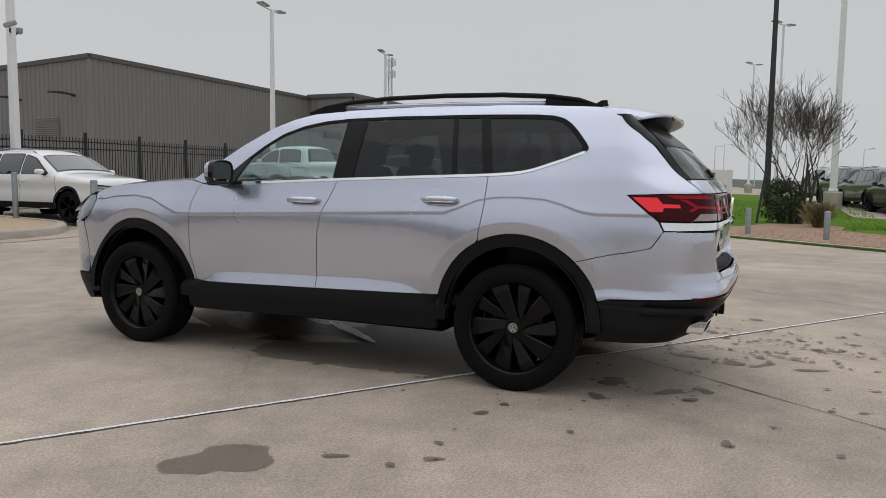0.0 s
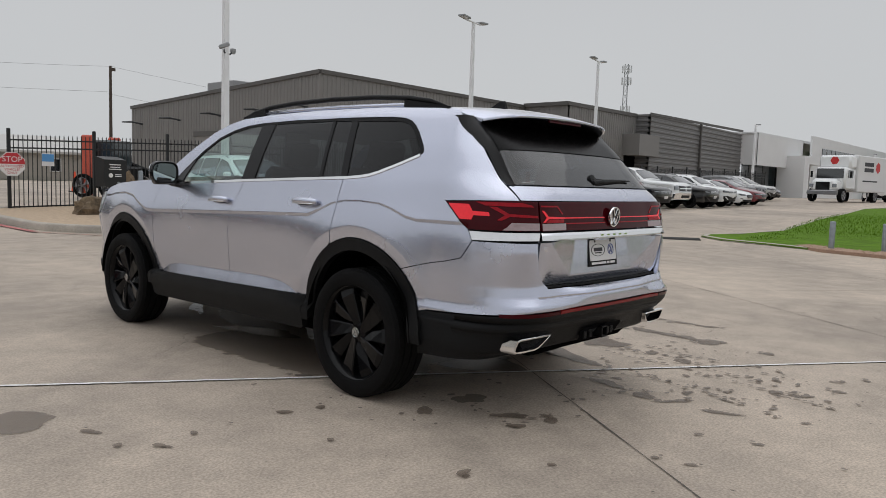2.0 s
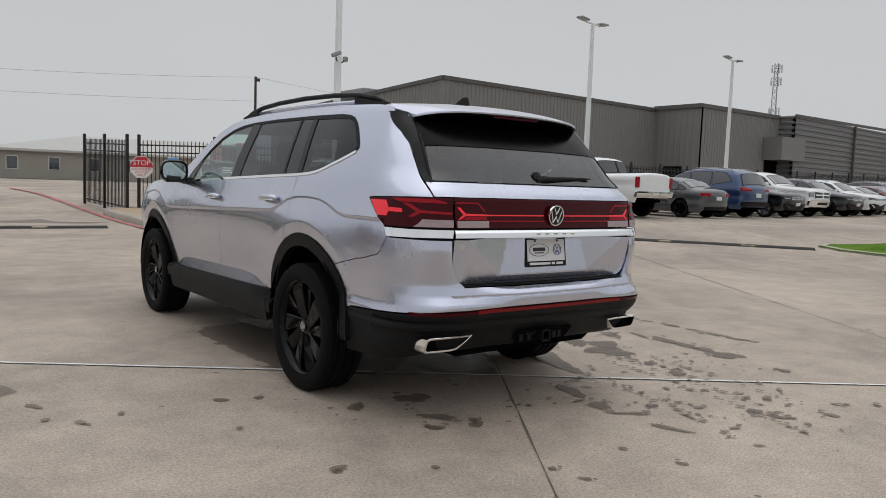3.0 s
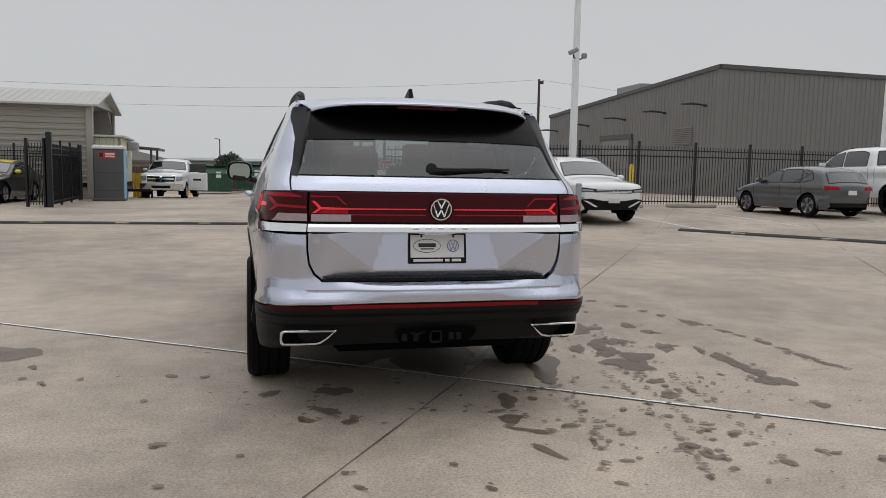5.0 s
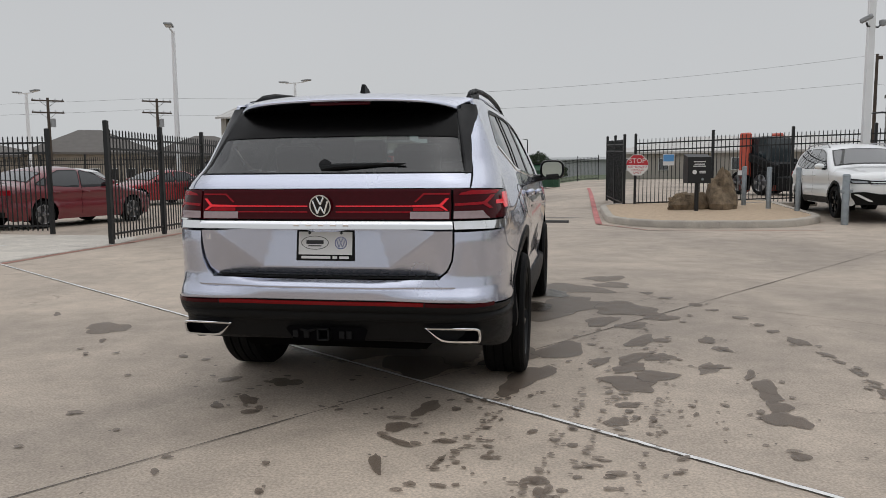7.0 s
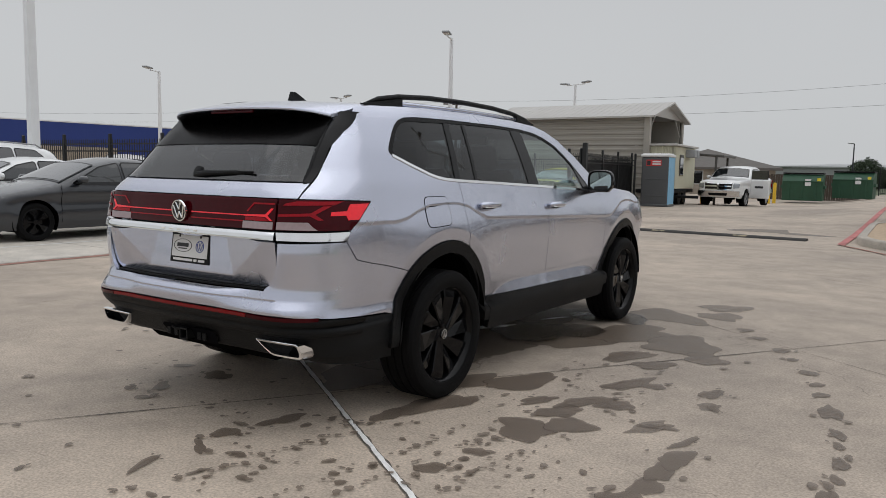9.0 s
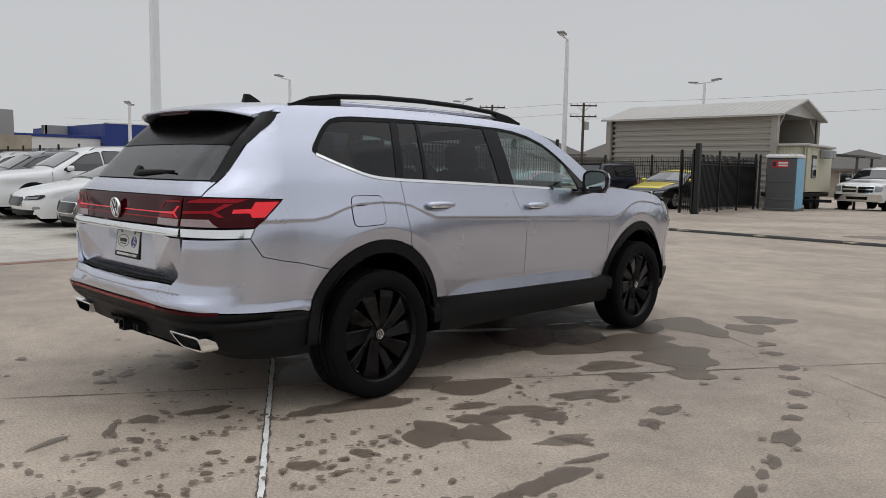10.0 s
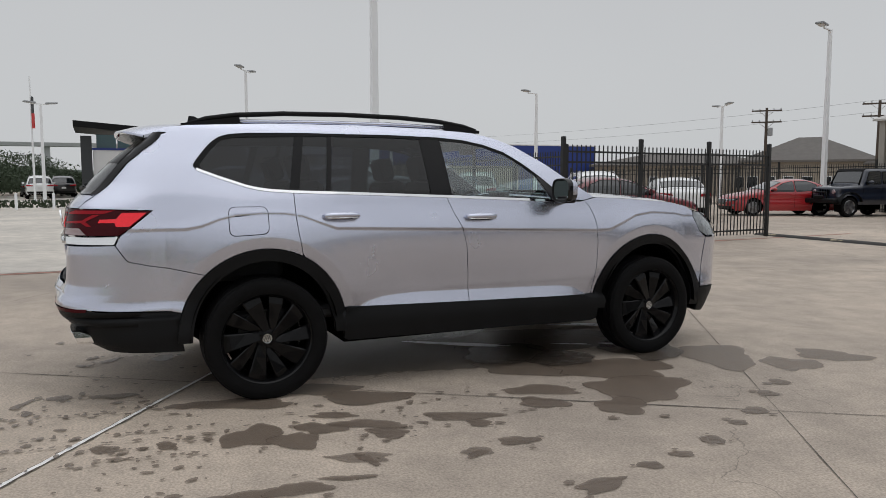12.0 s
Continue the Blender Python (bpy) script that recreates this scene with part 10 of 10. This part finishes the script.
for x, y, turn in ((-3.58, 46.0, 3), (-1.05, 49.0, -2)):
    d = thing("dumpster", "green steel dumpster with a sloping lid", "dumpster", on_ground(x, y, turn) @ Matrix.Diagonal((1.22, 1.22, 1.34, 1)), "dumpsters")
    g = Shape()
    g.add([(sx * 0.92, y_, z) for sx in (-1, 1) for y_, z in ((-0.75, 0.12), (0.75, 0.12), (0.75, 1.32), (-0.45, 1.32), (-0.80, 1.0))], [(0, 1, 2, 3, 4), (9, 8, 7, 6, 5), (0, 5, 6, 1), (1, 6, 7, 2), (2, 7, 8, 3), (3, 8, 9, 4), (4, 9, 5, 0)])
    put("bin", g, "dumpster", d)
    for sx in (-1, 1):
        g = Shape()
        g.box((sx * 0.97, -0.1, 0.75), (0.10, 0.9, 0.14), 0.01)
        put("lift_pocket", g, "dumpster", d)
    for x0 in (-0.6, 0.0, 0.6):
        g = Shape()
        g.box((x0, -0.79, 0.56), (0.07, 0.05, 0.80), 0.01)
        put("rib", g, "dumpster", d)
    g = Shape()
    g.box((0.25, -0.815, 0.95), (0.26, 0.01, 0.30))
    put("label_panel", g, "plate", d)
    put("warning_label", Shape().box((0.74, -0.80, 1.08), (0.16, 0.03, 0.14)), "yellow_car", d, "yellow warning label")
    put("rim", Shape().box((0, -0.80, 0.99), (1.88, 0.06, 0.06), 0.01), "dumpster", d)
    g = Shape()
    g.box((0, 0.1, 1.36), (1.86, 1.3, 0.06), 0.01)
    put("lid", g, "clad", d)
yard = thing("timber_fence", "weathered timber fence behind the dumpsters", "fence", on_ground(-3.5, 52.0))
rnd = random.Random(3)
for k in range(62):
    g = Shape()
    h = 1.75 + rnd.uniform(-0.03, 0.03)
    g.box((-7 + k * 0.155, 0, h / 2), (0.145, 0.025, h), 0.004)
    put("plank", g, "wood_pole", yard)
for z in (0.4, 1.4):
    g = Shape()
    g.box((-2.2, 0.04, z), (9.6, 0.05, 0.09))
    put("rail", g, "wood_pole", yard)

skid = thing("skid_steer", "red and white skid-steer loader behind the fence", "loader", on_ground(8.1, 22.3, 30, 0.0))
g = Shape()
g.box((0, 0, 0.75), (1.3, 1.7, 0.8), 0.08)
put("chassis", g, "clad", skid)
g = Shape()
g.box((0, 0.1, 1.55), (1.1, 1.1, 1.0), 0.08)
put("cab", g, "shop_glass", skid)
for sx in (-1, 1):
    g = Shape()
    g.box((sx * 0.72, 0.45, 1.15), (0.22, 0.45, 2.1), 0.05)
    put("lift_tower", g, "machine_red", skid, "red lift tower")
    g = Shape()
    g.box((sx * 0.70, -0.3, 1.15), (0.16, 1.7, 0.30), 0.04, Matrix.Translation((0, -0.3, 1.15)) @ pose(0, 0, 0, 18, 0, 0) @ Matrix.Translation((0, 0.3, -1.15)))
    put("lift_arm", g, "clad", skid)
    tyre, rim = plain_wheel("rim_grey")
    for y in (-0.5, 0.55):
        o = new("wheel", rim)
        o.parent = skid
        o.matrix_basis = Matrix.Translation((sx * 0.80, y, 0.42)) @ pose(0, 0, 0, 0, 90 * sx, 0) @ Matrix.Diagonal((0.42, 0.42, 0.42, 1))
        t = new("tyre", tyre)
        t.parent = o
g = Shape()
g.box((0, -1.35, 0.4), (1.6, 0.5, 0.5), 0.05)
put("bucket", g, "clad", skid)


# ---- far buildings ----
def house(x, y, w, d, h, roof, turn, label, wall="house_wall", tile="roof_brown", n=4, name="house"):
    """A storeyed house with a hipped roof and rows of windows."""
    top = thing(name, label, "house", on_ground(x, y, turn), "far houses")
    g = Shape()
    g.box((0, 0, h / 2), (w, d, h), 0.02)
    put("wall", g, wall, top)
    g = Shape()
    e, r = 0.5, min(w, d) * 0.5
    g.add([(-w / 2 - e, -d / 2 - e, h), (w / 2 + e, -d / 2 - e, h), (w / 2 + e, d / 2 + e, h), (-w / 2 - e, d / 2 + e, h), (-w / 2 + r, 0, h + roof), (w / 2 - r, 0, h + roof), (-w / 2 - e, -d / 2 - e, h - 0.2), (w / 2 + e, -d / 2 - e, h - 0.2), (w / 2 + e, d / 2 + e, h - 0.2), (-w / 2 - e, d / 2 + e, h - 0.2)],
          [(0, 1, 5, 4), (2, 3, 4, 5), (1, 2, 5), (3, 0, 4), (0, 6, 7, 1), (1, 7, 8, 2), (2, 8, 9, 3), (3, 9, 6, 0), (9, 8, 7, 6)])
    put("roof", g, tile, top)
    for s in range(max(1, int(h / 2.6))):
        for k in range(n):
            for side in (-1,):
                g = Shape()
                g.box(((k + 0.5) / n * w - w / 2, side * (d / 2 + 0.02), 1.4 + s * 2.7), (0.95, 0.08, 1.2), 0.02)
                wd = put("window", g, "stucco", top, "pale framed window")
                g = Shape()
                g.box(((k + 0.5) / n * w - w / 2, side * (d / 2 + 0.055), 1.4 + s * 2.7), (0.8, 0.03, 1.05))
                put("pane", g, "glass_dark", wd)
    return top


house(-46.0, 61.0, 11, 9, 3.5, 2.3, 38, "stone-faced apartment house with a brown hipped roof", n=7)
house(-37.5, 68.0, 12, 10, 3.2, 2.2, 38, "stone-faced apartment house with a brown hipped roof")
house(-58.0, 56.0, 17, 9, 3.3, 1.2, 38, "stone-faced apartment house with a brown hipped roof")
house(-72.0, 66.0, 20, 11, 3.2, 1.4, 38, "long stone-faced apartment house with a brown roof", n=9)
house(-30.0, 72.0, 9, 9, 2.9, 2.0, 30, "tan house with a brown hipped roof")
house(-14.5, 66.0, 10, 10, 2.3, 1.7, 20, "tan house with a brown hipped roof")
house(18.5, 74.0, 26, 14, 2.6, 1.6, -8, "long pale metal building with a grey roof", "shed", "shed_roof", 8, "low_building")
house(-2.0, 136.0, 34, 16, 3.3, 0.5, 0, "far long pale grey warehouse with a low roof", "bridge", "bridge", 3, "warehouse")
house(24.0, 118.0, 24, 14, 1.6, 1.3, 0, "far tan building with a low roof", "shed", "shed_roof", 3, "warehouse")

bluehall = thing("blue_hall", "long blue-panelled hall behind the fence", "building", on_ground(0, 0))
wall_sheet((-66, 24), (-63.5, 48.3), -0.2, 5.1, 5.1, "blue_wall", 3.0, False, 0.02, bluehall)
wall_sheet((-63.5, 48.3), (-85, 52), -0.2, 5.1, 5.1, "blue_wall", 3.0, False, 0.02, bluehall)
wall_sheet((-85, 24), (-66, 24), -0.2, 5.1, 5.1, "blue_wall", 3.0, False, 0.02, bluehall)
box_part("parapet_cap", (-66, 24), (-63.5, 48.3), 5.1, 5.22, -0.2, 0.05, "stucco", bluehall)
box_part("pale_base", (-66, 24.2), (-64.4, 39), 0, 2.9, 0.05, 0.15, "brick_tan", bluehall)
greyhall = thing("grey_hall", "grey panelled hall with a pale lower wing", "building", on_ground(0, 0))
wall_sheet((-75, 21.9), (-75, 27.6), 0, 5.1, 5.15, "grey_facade", 3.0, False, 0.01, greyhall)
wall_sheet((-76, 21.9), (-75, 21.9), 0, 5.1, 5.1, "grey_facade", 3.0, False, 0.01, greyhall)
box_part("low_wing", (-70, 16.5), (-70, 26.5), 0, 3.7, 0, 3.0, "stucco", greyhall, "pale low wing")
box_part("wing_cap", (-70, 16.4), (-70, 26.6), 3.7, 3.95, 0, 3.1, "blue_wall", greyhall)
dealer = thing("modern_dealership", "stone and grey-panelled dealership with a tilted dark roof", "building", on_ground(0, 0))
wall_sheet((-52, -2.4), (-52, 13.4), 0, 3.25, 3.25, "brick_tan", 6.0, False, 0.01, dealer)
wall_sheet((-52.6, 5.5), (-52.6, 12.5), 3.2, 4.95, 4.95, "grey_facade", 2.3, False, 0.015, dealer)
wall_sheet((-54, -2.4), (-52, -2.4), 0, 3.4, 3.4, "stucco", 6.0, False, 0.01, dealer)
box_part("white_front", (-52, -2.45), (-52, -0.2), 0, 3.45, 0.02, 0.25, "stucco", dealer, "white front panel")
box_part("blue_band", (-52, -2.5), (-52, 0.6), 3.45, 3.6, 0.0, 0.32, "blue_wall", dealer)
for k in range(5):
    box_part("clerestory_pane", (-52, -2.2 + k * 1.35), (-52, -0.95 + k * 1.35), 3.62, 4.55, -0.4, -0.3, "teal_glass" if k < 3 else "shop_glass", dealer, "teal clerestory pane")
box_part("shop_window", (-52, -1.6), (-52, 0.3), 0.4, 2.5, 0.24, 0.30, "shop_glass", dealer, "dark shop window")
box_part("shop_window", (-52, 1.6), (-52, 4.2), 0.4, 2.4, 0.03, 0.10, "shop_glass", dealer, "dark shop window")
box_part("white_panel", (-52, 4.4), (-52, 5.7), 3.3, 4.3, -0.5, -0.1, "stucco", dealer)
g = Shape()
g.add([(x, y, z + dz) for dz in (0, 0.42) for x, y, z in ((-50.6, -3.6, 4.95), (-50.6, 6.0, 4.25), (-58, 6.0, 4.25), (-58, -3.6, 4.95))], [(3, 2, 1, 0), (4, 5, 6, 7), (0, 1, 5, 4), (1, 2, 6, 5), (2, 3, 7, 6), (3, 0, 4, 7)])
put("tilted_roof", g, "clad", dealer, "tilted dark roof slab")
box_part("end_pier", (-52, -3.2), (-52, -2.5), 0, 4.4, -0.5, 0.5, "pole_dark", dealer)

# ---- the distance ----
for k, (x, y, s, h) in enumerate(((-4.3, 104, 2.2, 1.9), (-1.6, 106, 1.6, 0.9), (-3.0, 108, 1.7, 1.2), (19.0, 134, 4, 1.7), (130, 40, 4.5, 3.0), (-70, -12, 5, 1.5), (-62, -11, 4, 1.3), (-80, -10, 6, 2), (-75, -7.5, 4, 1.2), (-66, -5, 3.0, 1.0), (-33.5, -9.5, 0.9, 0.5), (-34.2, -8.6, 0.8, 0.45), (122, 21, 3, 2.6))):
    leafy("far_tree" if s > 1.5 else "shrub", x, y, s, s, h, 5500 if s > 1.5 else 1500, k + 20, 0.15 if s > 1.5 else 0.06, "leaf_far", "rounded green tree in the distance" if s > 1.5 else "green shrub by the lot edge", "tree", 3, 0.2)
g = Shape()
rnd = random.Random(2)
for k in range(2400):
    x, y = -35 + rnd.uniform(-0.4, 0.4), -20 + 17.5 * rnd.random()
    a = rnd.uniform(0, 6.28)
    z = ground_z(x, y) + rnd.uniform(0.02, 0.35)
    g.add([(x, y, z), (x + 0.12 * math.cos(a), y + 0.12 * math.sin(a), z + 0.05), (x + 0.05, y, z + 0.12)], [(0, 1, 2)])
tagged(put("low_hedge", g, "leaf_far", None, "low green planting strip at the lot edge", fix=False), "", "hedge", "", "stuff")
for k in range(7):
    bollard(-34.2, -4.2 - k * 1.55, 0.75, 0.0, "pale bollard along the lot edge", "lot edge bollards", "pole", 0.06)
for k, (x, y, kind, paint, t) in enumerate(((-58, -6.2, "suv", "white_car", 95), (-62, -4.8, "suv", "black_car", 95), (-66, -7.2, "sedan", "grey_car", 95), (-70, -5.5, "suv", "black_car", 95), (-41.5, 0.0, "pickup", "white_car", 100), (-46, 1.5, "suv", "grey_car", 100))):
    parked("parked_suv" if kind == "suv" else "parked_sedan" if kind == "sedan" else "pickup_truck", {"white_car": "white", "black_car": "black", "grey_car": "grey"}[paint] + " vehicle parked beyond the planting strip", kind, paint, x, y, t)


def hills(name, r, a0, a1, h, seed, label, mat="haze_hill"):
    g = Shape()
    n = 120
    for k in range(n + 1):
        a = radians(a0 + (a1 - a0) * k / n)
        z = h * (0.55 + 0.45 * noise.noise(Vector((k * 0.06, seed, 0))) + 0.12 * noise.noise(Vector((k * 0.5, seed, 3))))
        fade = math.sin(math.pi * k / n) ** 0.3
        g.v += [(r * math.cos(a), r * math.sin(a), -3), (r * math.cos(a), r * math.sin(a), max(0.5, z * fade)), ((r + 90) * math.cos(a), (r + 90) * math.sin(a), -3)]
    g.f = [f for k in range(n) for f in ((3 * k, 3 * k + 3, 3 * k + 4, 3 * k + 1), (3 * k + 1, 3 * k + 4, 3 * k + 5, 3 * k + 2))]
    return tagged(put(name, g, mat, None, label, smooth="all"), "", "backdrop", "", "structure")


# no haze in the air: the hills' grey material carries it
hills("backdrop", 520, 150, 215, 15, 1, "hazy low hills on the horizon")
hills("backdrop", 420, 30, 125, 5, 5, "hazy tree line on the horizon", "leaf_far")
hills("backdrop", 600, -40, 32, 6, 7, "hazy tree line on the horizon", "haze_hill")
span = thing("highway_bridge", "pale elevated highway bridge in the haze", "bridge", on_ground(0, 0))
g = Shape()
g.box((-330, -30, 15.5), (4, 170, 1.6), 0.1, Matrix.Translation((0, 0, 0)))
put("deck", g, "bridge", span)
for k in range(6):
    g = Shape()
    g.box((-330, -100 + k * 27, 7), (2.0, 2.2, 15.5), 0.1)
    put("pier", g, "bridge", span)
